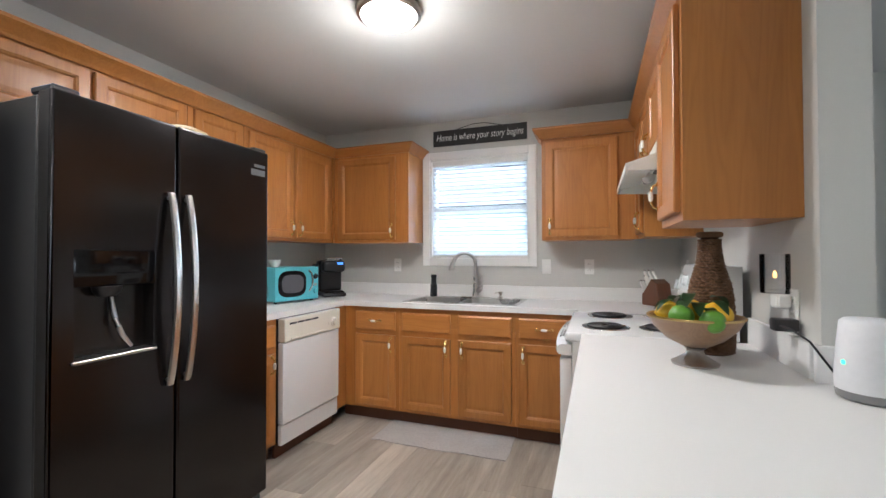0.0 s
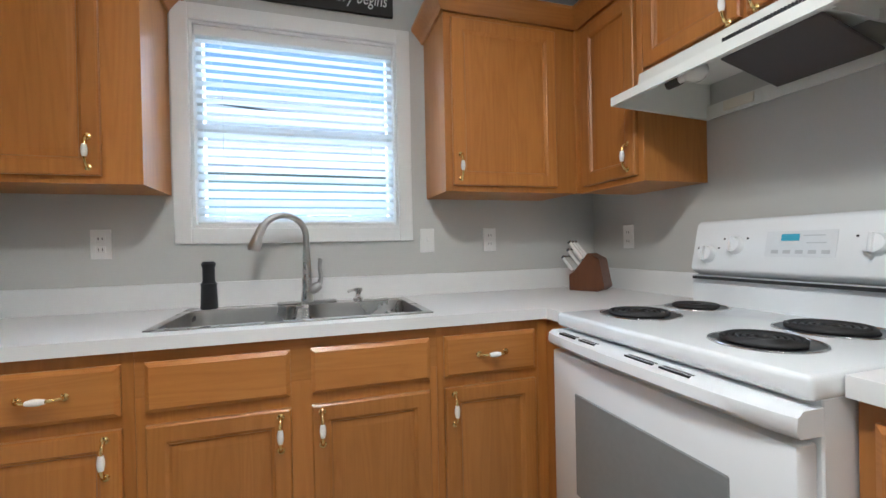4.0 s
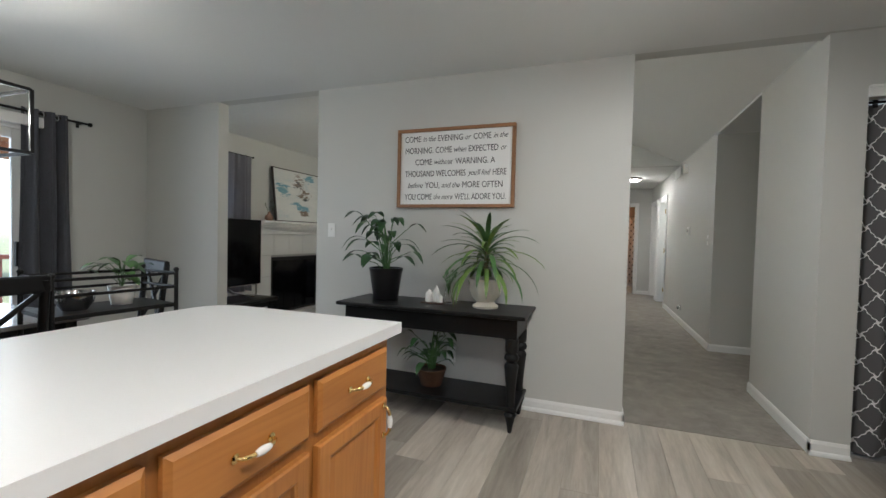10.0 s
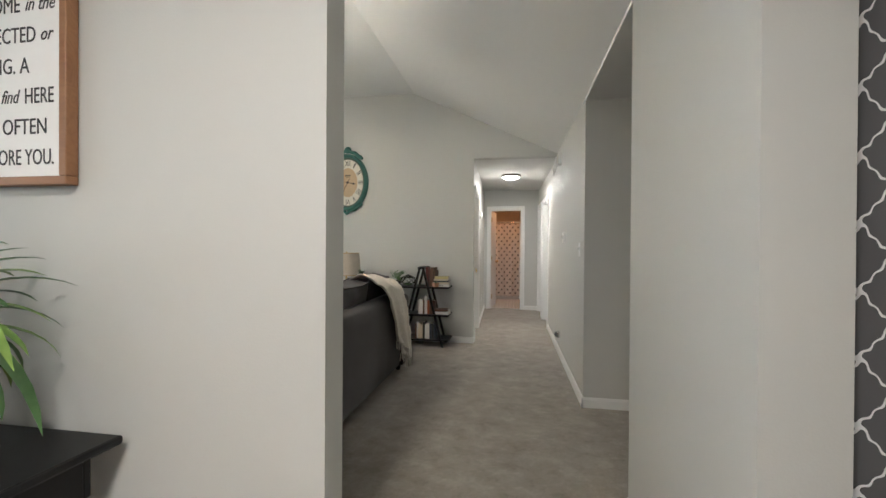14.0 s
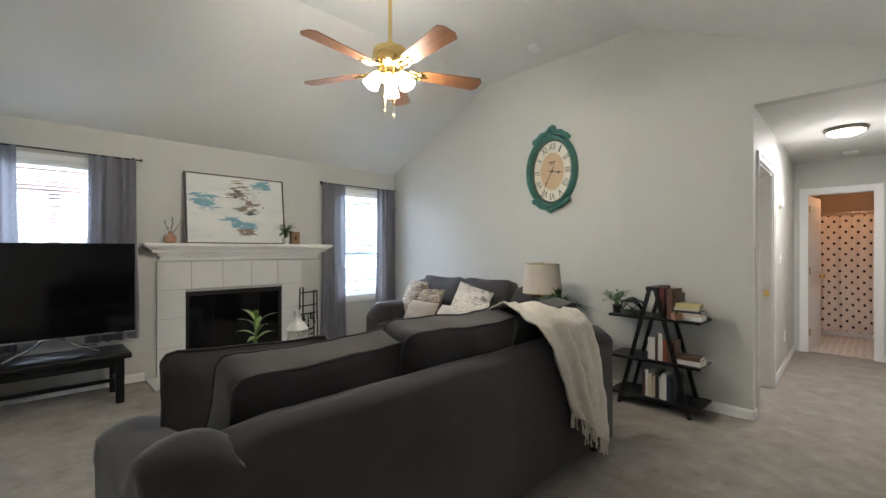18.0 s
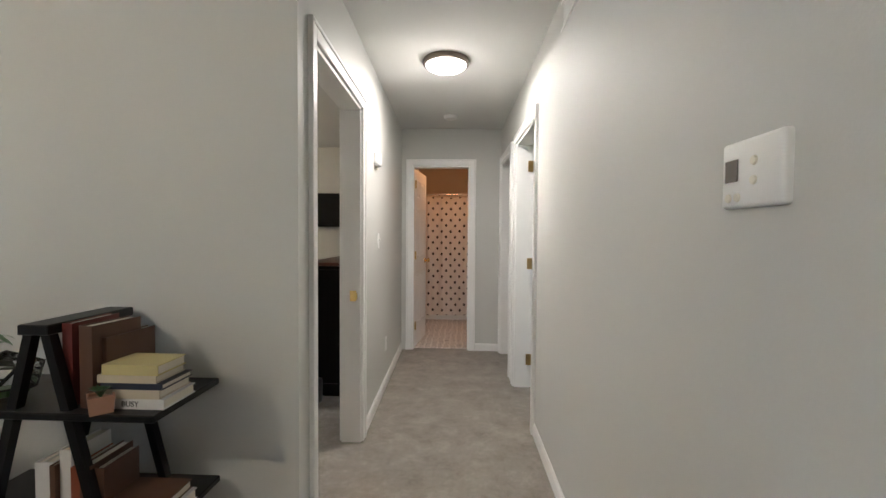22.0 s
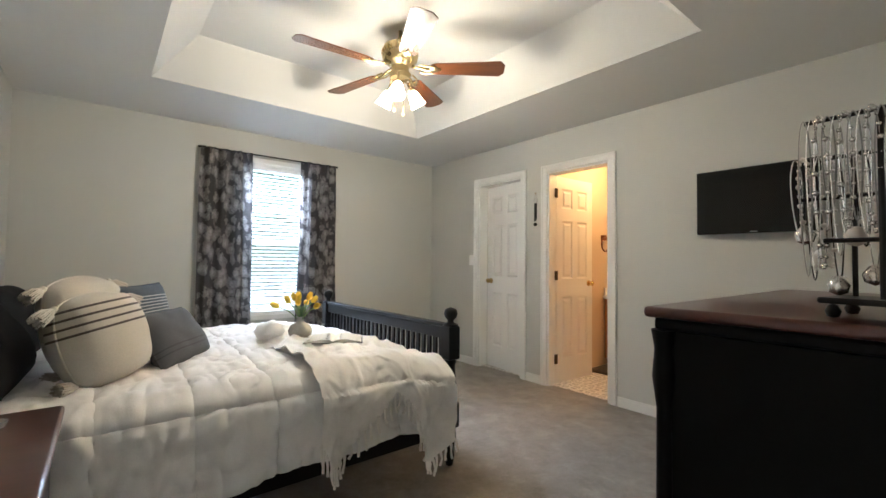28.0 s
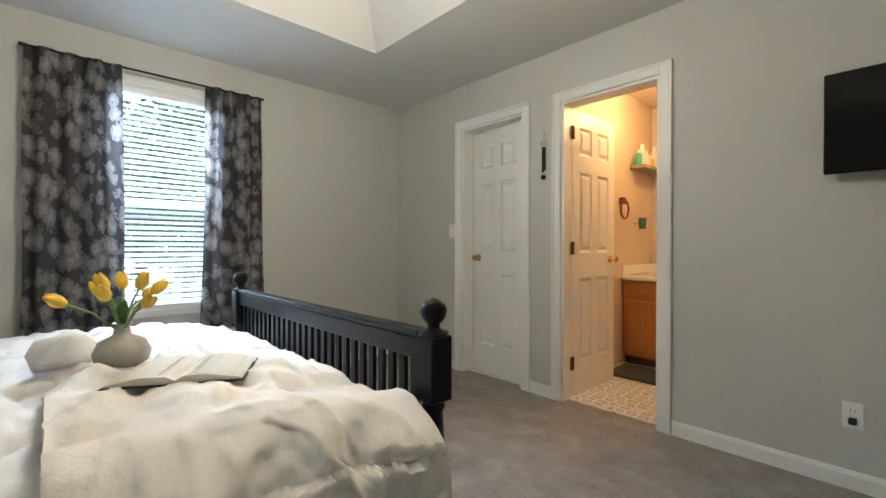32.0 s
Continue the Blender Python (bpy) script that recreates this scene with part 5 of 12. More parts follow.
def flush_light(x, y, name, rr=0.15, z=CH):
    ob = thing(name, "round flush ceiling light with a bronze rim, switched on", "ceiling light", (x, y, z), "flush ceiling lights")
    part("rim", lathe([(rr, -0.001), (rr + 0.006, -0.012), (rr + 0.002, -0.034), (rr - 0.013, -0.04), (rr - 0.022, -0.034), (0.02, -0.012)], 40), plain("bronze", (0.20, 0.165, 0.13), 0.35, metal=0.9), ob, "dark bronze rim", 50)
    d = part("diffuser", lathe([(rr - 0.014, -0.034), (rr - 0.022, -0.048), (rr * 0.6, -0.068), (0, -0.076)], 40), DIFF, ob, "glowing white diffuser", 60)
    d.visible_shadow = False
    return ob


flush_light(-0.87, 2.74, "ceiling_light")
flush_light(-1.0, 0.8, "ceiling_light")

# mat on the floor
RUG = fabric("grey_woven_mat", (0.5, 0.49, 0.48), (0.36, 0.35, 0.35), 240)
def mat_fn(u, v):
    x, y = -1.415 + 0.935 * u, 3.53 + 0.50 * v
    wob = 0.006 * math.sin(9 * u + 1.0) * (1 - v)
    return Vector((x + 0.004 * math.sin(7 * v), y + wob, 0.008 + 0.004 * max(0.0, math.sin(21 * u + 3 * v)) * (1 - v) ** 3))
solid("floor_mat", grid_surface(mat_fn, 40, 12, thick=0.006), RUG, "grey woven floor mat in front of the sink", "mat", smooth=60)


# ---- peninsula things ----
def woven_mat(name, a, b, sx=60.0, sz=110.0):
    m = bpy.data.materials.new(name)
    t, p = nodes_of(m)
    v = coords(t, (1, 1, 1), kind="Generated")
    n1 = noise_tex(t, v, 30.0, 4.0)
    link(t, ramp(t, n1, ((0.3, b), (0.7, a))), p.inputs["Base Color"])
    p.inputs["Roughness"].default_value = 0.75
    bump(t, p, noise_tex(t, v, 90.0), 0.5, 0.004)
    return m


def wicker_vase():
    ob = thing("wicker_vase", "tall bottle-shaped vase wrapped in brown woven seagrass", "vase", (0.435, 2.715, 0.9145))
    ob.scale = (0.9, 0.9, 0.95)
    prof = [(0.0, 0.074), (0.04, 0.078), (0.09, 0.078), (0.16, 0.077), (0.21, 0.074), (0.26, 0.066), (0.30, 0.054), (0.34, 0.043), (0.38, 0.036), (0.41, 0.034), (0.45, 0.036)]
    def rad(h):
        for (h0, r0), (h1, r1) in zip(prof, prof[1:]):
            if h <= h1:
                return r0 + (r1 - r0) * (h - h0) / (h1 - h0)
        return prof[-1][1]
    part("core", lathe([(rad(h) - 0.004, h) for h in [0.45 * k / 20 for k in range(21)]], 24), plain("seagrass_dark", (0.06, 0.03, 0.018), 0.8), ob, smooth=60)
    W = woven_mat("seagrass", (0.26, 0.145, 0.075), (0.09, 0.045, 0.024))
    rows = 40
    rnd = random.Random(5)
    for k in range(rows):
        h = 0.008 + 0.415 * k / (rows - 1)
        r = rad(h)
        n = 80
        ph = math.pi * (k % 2)
        pts = [((r + 0.005 * math.sin(16 * 2 * math.pi * i / n + ph) + rnd.uniform(-0.0008, 0.0008)) * math.cos(2 * math.pi * i / n), (r + 0.005 * math.sin(16 * 2 * math.pi * i / n + ph)) * math.sin(2 * math.pi * i / n), h + rnd.uniform(-0.0012, 0.0012)) for i in range(n)]
        part("woven_strand", tube(pts, 0.0052, 5, closed=True), W, ob, smooth=70)
    pts = [((0.037) * math.cos(2 * math.pi * i / 32), 0.037 * math.sin(2 * math.pi * i / 32), 0.445) for i in range(32)]
    part("rim", tube(pts, 0.011, 8, closed=True), W, ob, smooth=70)


wicker_vase()


def leaf_blade(bm, base, tip, width, droop=0.0, fold=0.15, n=7, side=None):
    """A leaf from base to tip, widest near its middle."""
    base, tip = Vector(base), Vector(tip)
    d = tip - base
    s = side or d.cross(Vector((0, 0, 1)))
    if s.length < 1e-4:
        s = Vector((1, 0, 0))
    s.normalize()
    up = s.cross(d).normalized()
    rows = []
    for i in range(n + 1):
        t = i / n
        w = width * max(0.04, math.sin(math.pi * min(1, 0.06 + t * 0.94)) ** 0.8)
        c = base + d * t + up * (droop * math.sin(math.pi * t)) - Vector((0, 0, 1)) * droop * t * t
        rows.append([bm.verts.new(c - s * w + up * fold * w), bm.verts.new(c), bm.verts.new(c + s * w + up * fold * w)])
    for a, b in zip(rows, rows[1:]):
        bm.faces.new((a[0], a[1], b[1], b[0]))
        bm.faces.new((a[1], a[2], b[2], b[1]))
    return bm


def leaf_mat(name, a, b, stripe=None):
    m = bpy.data.materials.new(name)
    t, p = nodes_of(m)
    v = coords(t)
    info = t.nodes.new("ShaderNodeObjectInfo")
    c = ramp(t, noise_tex(t, v, 22.0), ((0.3, b), (0.7, a)))
    c = mixed(t, 0.4, c, ramp(t, info.outputs["Random"], ((0.0, b), (1.0, a))))
    link(t, c, p.inputs["Base Color"])
    p.inputs["Roughness"].default_value = 0.38
    p.inputs["Subsurface Weight"].default_value = 0.0
    bump(t, p, noise_tex(t, v, 120.0), 0.15, 0.002)
    return m


LEAFD = leaf_mat("dark_green_leaf", (0.05, 0.12, 0.035), (0.02, 0.055, 0.02))
LEAFL = leaf_mat("light_green_leaf", (0.24, 0.34, 0.07), (0.08, 0.17, 0.035))
LEAFM = leaf_mat("mid_green_leaf", (0.10, 0.20, 0.06), (0.04, 0.10, 0.03))
SOIL = plain("potting_soil", (0.035, 0.024, 0.017), 0.95, vary=0.3, fine=90, relief=0.8)


BX, BY, BS_ = 0.345, 2.505, 1.08


def fruit_bowl():
    ob = thing("fruit_bowl", "wooden pedestal bowl with a hammered silver foot", "bowl", (BX, BY, 0.9145))
    ob.scale = (BS_, BS_, BS_)
    MANGO = wood("bowl_wood", (0.30, 0.175, 0.09), (0.18, 0.095, 0.045), 1, 0.38, 0.2)
    part("foot", lathe([(0.062, 0), (0.064, 0.006), (0.05, 0.014), (0.026, 0.03), (0.022, 0.042), (0.03, 0.05), (0, 0.052)], 32), plain("hammered_pewter", (0.42, 0.41, 0.39), 0.3, metal=1.0, fine=70, relief=0.5), ob, "hammered pewter foot", 50)
    part("bowl", lathe([(0.0, 0.05), (0.03, 0.052), (0.075, 0.075), (0.11, 0.11), (0.128, 0.142), (0.122, 0.143), (0.104, 0.115), (0.07, 0.083), (0, 0.07)], 40), MANGO, ob, "brown wooden bowl", 50)
    part("rim_band", tube([(0.126 * math.cos(2 * math.pi * k / 40), 0.126 * math.sin(2 * math.pi * k / 40), 0.142) for k in range(40)], 0.004, 6, closed=True), OLDBRASS, ob, "", 60)
    LEM = plain("lemon_skin", (0.74, 0.45, 0.012), 0.4, vary=0.05, fine=160, relief=0.3)
    LIME = plain("lime_skin", (0.10, 0.26, 0.02), 0.35, vary=0.15, fine=150, relief=0.3)
    rnd = random.Random(2)
    def fruit(kind, x, y, z, r, rz, tilt=80):
        L = kind == "lemon"
        pr = [(0.0, -1.38), (0.10, -1.36), (0.17, -1.27), (0.30, -1.17), (0.58, -0.98), (0.83, -0.64), (0.96, -0.30), (1.0, 0.0), (0.97, 0.28), (0.86, 0.60), (0.66, 0.90), (0.40, 1.10), (0.18, 1.20), (0.08, 1.25), (0.0, 1.26)] if L else [(0, -1.08), (0.2, -1.02), (0.5, -0.88), (0.8, -0.60), (0.95, -0.3), (1, 0), (0.95, 0.3), (0.8, 0.6), (0.5, 0.89), (0.2, 1.04), (0, 1.1)]
        f = solid(kind, lathe([(r * a, r * b) for a, b in pr], 18), LEM if L else LIME, "ripe yellow lemon in the bowl" if L else "green lime in the bowl", "fruit", "fruit in the bowl", smooth=180)
        f.matrix_world = pose(BX + BS_ * x, BY + BS_ * y, 0.9145 + BS_ * z, tilt, 0, rz)
    for k, (x, y, z, rz, tl) in enumerate(((-0.062, 0.062, 0.146, 20, 84), (-0.064, -0.006, 0.146, 100, 96), (-0.015, -0.02, 0.155, 15, 82), (0.0, 0.062, 0.152, 65, 95), (0.052, -0.045, 0.152, 130, 88), (0.062, 0.02, 0.150, 35, 92), (-0.03, 0.03, 0.118, 60, 90))):
        fruit("lemon", x, y, z, 0.034 * BS_, rz, tl)
    for x, y, z in ((-0.048, -0.077, 0.150), (0.045, 0.082, 0.142), (0.025, -0.095, 0.140)):
        fruit("lime", x, y, z, 0.033 * BS_, 30, 78)
    lv = thing("citrus_leaves", "loose dark green citrus leaves tucked among the fruit", "leaves", (BX, BY, 0.9145))
    lv.scale = (BS_, BS_, BS_)
    for a, z, l in ((95, 0.165, 0.07), (150, 0.16, 0.06), (120, 0.172, 0.05), (-60, 0.17, 0.065), (-95, 0.165, 0.06), (-75, 0.15, 0.05), (30, 0.175, 0.06), (200, 0.165, 0.055), (-120, 0.168, 0.05), (250, 0.19, 0.05)):
        c, s = math.cos(radians(a)), math.sin(radians(a))
        bm = leaf_blade(bmesh.new(), (0.055 * c, 0.055 * s, z + 0.022), ((0.07 + 0.8 * l) * c, (0.07 + 0.8 * l) * s, z + 0.002), 0.017, 0.012)
        bmesh.ops.solidify(bm, geom=bm.faces[:], thickness=0.0008)
        part("leaf", bm, LEAFD, lv, smooth=60)


fruit_bowl()
sp = thing("wifi_speaker", "white rounded smart speaker with a green light", "speaker", (0.672, 2.264, 0.9145))
part("base", lathe([(0.06, 0), (0.066, 0.004), (0.068, 0.022)], 32), plain("grey_base", (0.22, 0.22, 0.23), 0.4), sp, "grey base ring", 50)
part("shell", lathe([(0.068, 0.0225), (0.069, 0.05), (0.064, 0.13), (0.058, 0.185), (0.05, 0.193), (0.0, 0.193)], 32), plain("white_shell", (0.78, 0.79, 0.82), 0.4), sp, "", 50)
part("status_light", lathe([(0.006, 0), (0.006, 0.002), (0, 0.002)], 12, axis=Matrix.Translation((-0.0615, -0.02, 0.09)) @ Matrix.Rotation(radians(18), 4, "Z") @ Matrix.Rotation(radians(-90), 4, "Y")), glowing("green_light", (0.1, 0.9, 0.35), 1.5), sp, "small green light")
# plug-in candle warmer on the wall at the end of the counter
outlet(KE, 2.56, 1.10, -90)
wm = thing("wall_night_light", "plug-in glass candle light with a small flame bulb", "night light", (KE, 2.58, 1.13))
part("socket", B((-0.05, -0.011, -0.03, 0.03, -0.035, 0.01), bevel=0.006), TRIM, wm)
g = part("glass_shade", lathe([(0.038, 0.0), (0.04, 0.01), (0.04, 0.125), (0.0375, 0.125), (0.0375, 0.01), (0.0, 0.008)], 24, -0.045, 0, 0.012), PANE, wm, "clear glass shade", 60)
g.visible_shadow = False
part("bulb", lathe([(0.0, 0), (0.005, 0.003), (0.006, 0.012), (0.003, 0.022), (0, 0.024)], 12, -0.045, 0, 0.06), glowing("amber_bulb", (1.0, 0.5, 0.12), 2.2), wm, "glowing amber bulb")
ad = thing("plug_adapter", "black power adapter plugged into the wall outlet", "adapter", (KE, 2.52, 1.05))
part("body", B((-0.075, -0.0105, -0.022, 0.022, -0.018, 0.02), bevel=0.006, seg=2), BLKPLAS, ad, smooth=40)
part("cable", tube([(-0.06, -0.02, 0.0), (-0.055, -0.07, 0.0), (-0.03, -0.13, -0.025), (0.0, -0.2, -0.10), (0.03, -0.24, -0.13)], 0.003, 6), BLKPLAS, ad, smooth=60)


# ---- console table and the sign ----
def turned_leg(h, r, seg=20):
    pr = [(0.30, 0), (0.36, 0.02), (0.5, 0.09), (0.74, 0.16), (0.95, 0.19), (0.78, 0.215), (0.6, 0.23), (0.78, 0.25), (0.7, 0.28), (0.62, 0.34), (0.78, 0.52), (0.98, 0.66), (1.06, 0.715), (0.82, 0.74), (0.7, 0.755), (1.0, 0.775), (1.12, 0.80), (0.98, 0.83), (0.76, 0.845), (1.0, 0.87), (1.0, 1.0)]
    return lathe([(r * a, h * b) for a, b in pr], seg)


def console_table():
    ob = thing("console_table", "black painted console table with turned legs and a low shelf", "console table", (0.40, SIGN + 0.26, 0))
    w, d = 1.34, 0.47
    bm = B((-w / 2, w / 2, -d / 2, d / 2, 0.725, 0.75), bevel=0.008, seg=2)
    part("tabletop", bm, BLACK, ob)
    ax, ay = w / 2 - 0.055, d / 2 - 0.045
    part("apron", B((-ax, ax, -ay, -ay + 0.02, 0.60, 0.724), (-ax, ax, ay - 0.02, ay, 0.60, 0.724), (-ax, -ax + 0.02, -ay + 0.02, ay - 0.02, 0.60, 0.724), (ax - 0.02, ax, -ay + 0.02, ay - 0.02, 0.60, 0.724), bevel=0.002), BLACK, ob)
    me = None
    for sx in (-1, 1):
        for sy in (-1, 1):
            b = turned_leg(0.595, 0.042)
            part("leg", b, BLACK, ob, "turned black leg", 50, pose(sx * (ax - 0.035), sy * (ay - 0.035), 0.002))
            part("leg_block", B((-0.042, 0.042, -0.042, 0.042, 0.0, 0.13), bevel=0.003), BLACK, ob, "", None, pose(sx * (ax - 0.035) - sx * 0.01, sy * (ay - 0.035) - sy * 0.01, 0.594))
    part("low_shelf", B((-ax - 0.01, ax + 0.01, -ay - 0.005, ay + 0.005, 0.145, 0.17), bevel=0.004), BLACK, ob)


console_table()


def pot(name, label, at, prof, material, seg=28, flute=0.0):
    ob = thing(name, label, "plant", at)
    bm = lathe(prof, seg)
    if flute:
        for v in bm.verts:
            r = math.hypot(v.co.x, v.co.y)
            if r > 0.02 and v.co.z > 0.05:
                a = math.atan2(v.co.y, v.co.x)
                k = 1 + flute * math.cos(a * 14)
                v.co.x *= k
                v.co.y *= k
    part("pot", bm, material, ob, smooth=60)
    return ob


def peace_lily(at, pot_h, pot_r, scale, n, seed, potmat, label, basket=False):
    prof = [(0, 0), (pot_r * 0.68, 0), (pot_r * 0.72, 0.005), (pot_r * 0.97, pot_h * 0.9), (pot_r, pot_h * 0.92), (pot_r, pot_h), (pot_r * 0.93, pot_h), (pot_r * 0.9, pot_h * 0.88), (0, pot_h * 0.86)]
    ob = pot("potted_plant", label, at, prof, potmat)
    part("soil", lathe([(0, 0), (pot_r * 0.9, 0.0), (pot_r * 0.9, 0.006), (0, 0.012)], 20, 0, 0, pot_h * 0.865), SOIL, ob)
    rnd = random.Random(seed)
    for k in range(n):
        a = rnd.uniform(0, 2 * math.pi)
        tall = rnd.random() < 0.3
        h = scale * (rnd.uniform(0.85, 1.15) if tall else rnd.uniform(0.25, 0.75))
        out = scale * (rnd.uniform(0.4, 0.95) if not tall else rnd.uniform(0.15, 1.0))
        if math.sin(a) < 0:
            out *= 0.55
        c, s = math.cos(a), math.sin(a)
        base = Vector((rnd.uniform(-0.02, 0.02), rnd.uniform(-0.02, 0.02), pot_h * 0.87))
        top = base + Vector((c * out * 0.65, s * out * 0.65, h))
        mid = base + Vector((c * out * 0.2, s * out * 0.2, h * 0.65))
        st = part("stem", tube([base, mid, top], [0.0035, 0.003, 0.0025], 5), LEAFM, ob, smooth=60)
        l = scale * rnd.uniform(0.32, 0.48)
        tip = top + Vector((c * l, s * l, rnd.uniform(-0.35, 0.15) * l))
        bm = leaf_blade(bmesh.new(), top, tip, l * 0.22, 0.03 * scale * 3)
        part("leaf", bm, LEAFD, ob, smooth=60)
    return ob


CBLK = plain("black_glazed_pot", (0.012, 0.012, 0.013), 0.3, vary=0.2)
CCRM = plain("cream_glazed_pot", (0.72, 0.68, 0.58), 0.3, vary=0.06, fine=30)
peace_lily((0.80, SIGN + 0.25, 0.7505), 0.235, 0.125, 0.36, 34, 4, CBLK, "peace lily with broad dark leaves in a black pot")
peace_lily((0.42, SIGN + 0.25, 0.1705), 0.12, 0.105, 0.25, 36, 8, woven_mat("brown_basket", (0.16, 0.08, 0.04), (0.05, 0.025, 0.015)), "small peace lily in a brown woven basket on the low shelf")


def dracaena(at):
    prof = [(0, 0), (0.068, 0), (0.072, 0.012), (0.05, 0.028), (0.048, 0.035), (0.075, 0.06), (0.088, 0.10), (0.09, 0.14), (0.1, 0.162), (0.093, 0.162), (0.082, 0.14), (0, 0.135)]
    ob = pot("spiky_plant", "dracaena with long arching striped leaves in a cream footed pot", at, prof, CCRM, 56, 0.02)
    ob.scale = (1.22, 1.22, 1.22)
    part("soil", lathe([(0, 0.0), (0.083, 0.0), (0.083, 0.006), (0, 0.01)], 20, 0, 0, 0.136), SOIL, ob)
    part("stem", tube([(0, 0, 0.14), (0.005, 0, 0.25), (0, 0.004, 0.36)], [0.012, 0.011, 0.008], 8), plain("plant_cane", (0.2, 0.18, 0.1), 0.7), ob)
    rnd = random.Random(11)
    for k in range(64):
        f = k / 63
        a = k * 2.399963
        h0 = 0.2 + 0.17 * f
        rise = 0.05 + 0.75 * f ** 1.6
        L = rnd.uniform(0.26, 0.38) * (1.0 if f < 0.85 else 0.75)
        c, s = math.cos(a), math.sin(a)
        if s < 0:
            L *= 0.62
        n = 8
        bm = bmesh.new()
        rows = []
        p = Vector((0.01 * c, 0.01 * s, h0))
        ang = rise * 1.45
        for i in range(n + 1):
            t = i / n
            w = 0.0135 * (math.sin(math.pi * min(1, 0.12 + 0.88 * t)) ** 0.6) * (1.0 if t < 0.98 else 0.3)
            sd = Vector((-s, c, 0)) * w
            rows.append([bm.verts.new(p - sd + Vector((0, 0, 0.3 * w))), bm.verts.new(p), bm.verts.new(p + sd + Vector((0, 0, 0.3 * w)))])
            p = p + Vector((c * math.cos(ang), s * math.cos(ang), math.sin(ang))) * (L / n)
            ang -= (1.9 - 1.1 * f) / n * rnd.uniform(0.8, 1.2)
        for q, r in zip(rows, rows[1:]):
            bm.faces.new((q[0], q[1], r[1], r[0])), bm.faces.new((q[1], q[2], r[2], r[1]))
        part("leaf", bm, LEAFL if rnd.random() < 0.55 else LEAFM, ob, smooth=60)


dracaena((0.04, SIGN + 0.25, 0.7505))


def candle_houses():
    t = thing("tray", "small dark tray under white ornaments", "tray", (0.42, SIGN + 0.24, 0.7505))
    part("plate", B((-0.085, 0.085, -0.05, 0.05, 0, 0.01), bevel=0.004), plain("tray_brown", (0.09, 0.06, 0.04), 0.5), t)
    for x, y, h, r, g in ((0.035, 0.0, 0.085, 0.03, 0), (-0.015, -0.012, 0.115, 0.024, 0), (-0.05, 0.015, 0.06, 0.022, 0)):
        o = solid("candle_house", lathe([(0, 0), (r, 0), (r, h * 0.6), (r * 0.95, h * 0.66), (r * 0.3, h * 0.93), (r * 0.12, h), (0, h)], 16), PORC, "small white ceramic house ornament on a tray", "ornament", "white ceramic ornaments", smooth=40)
        o.matrix_world = pose(0.42 + x, SIGN + 0.24 + y, 0.761)
    v = thing("bud_vase", "clear glass bottle with a light green sprig", "vase", (0.32, SIGN + 0.22, 0.7505))
    gl = part("bottle", lathe([(0.0, 0), (0.03, 0), (0.032, 0.01), (0.03, 0.07), (0.016, 0.1), (0.016, 0.13), (0.0145, 0.13), (0.0145, 0.1), (0.028, 0.068), (0.03, 0.012), (0, 0.006)], 20), GLASS, v, "clear glass", 60)
    gl.visible_shadow = False
    rnd = random.Random(3)
    for k in range(26):
        a, rr = rnd.uniform(0, 6.28), rnd.uniform(0.01, 0.075)
        top = Vector((rr * math.cos(a) - 0.02, rr * math.sin(a) * 0.6, 0.18 + rnd.uniform(0, 0.07)))
        bm = tube([(0, 0, 0.06), (top.x * 0.3, top.y * 0.3, 0.14), top], 0.0012, 4)
        for j in range(4):
            q = top + Vector((rnd.uniform(-0.018, 0.018), rnd.uniform(-0.018, 0.018), rnd.uniform(-0.02, 0.01)))
            leaf_blade(bm, top, q, 0.006, 0, 0.1, 3)
        part("sprig", bm, LEAFM, v, smooth=60)


candle_houses()
outlet(0.36, SIGN, 0.33, 180)
outlet(1.456, SIGN, 1.257, 180, "switch")


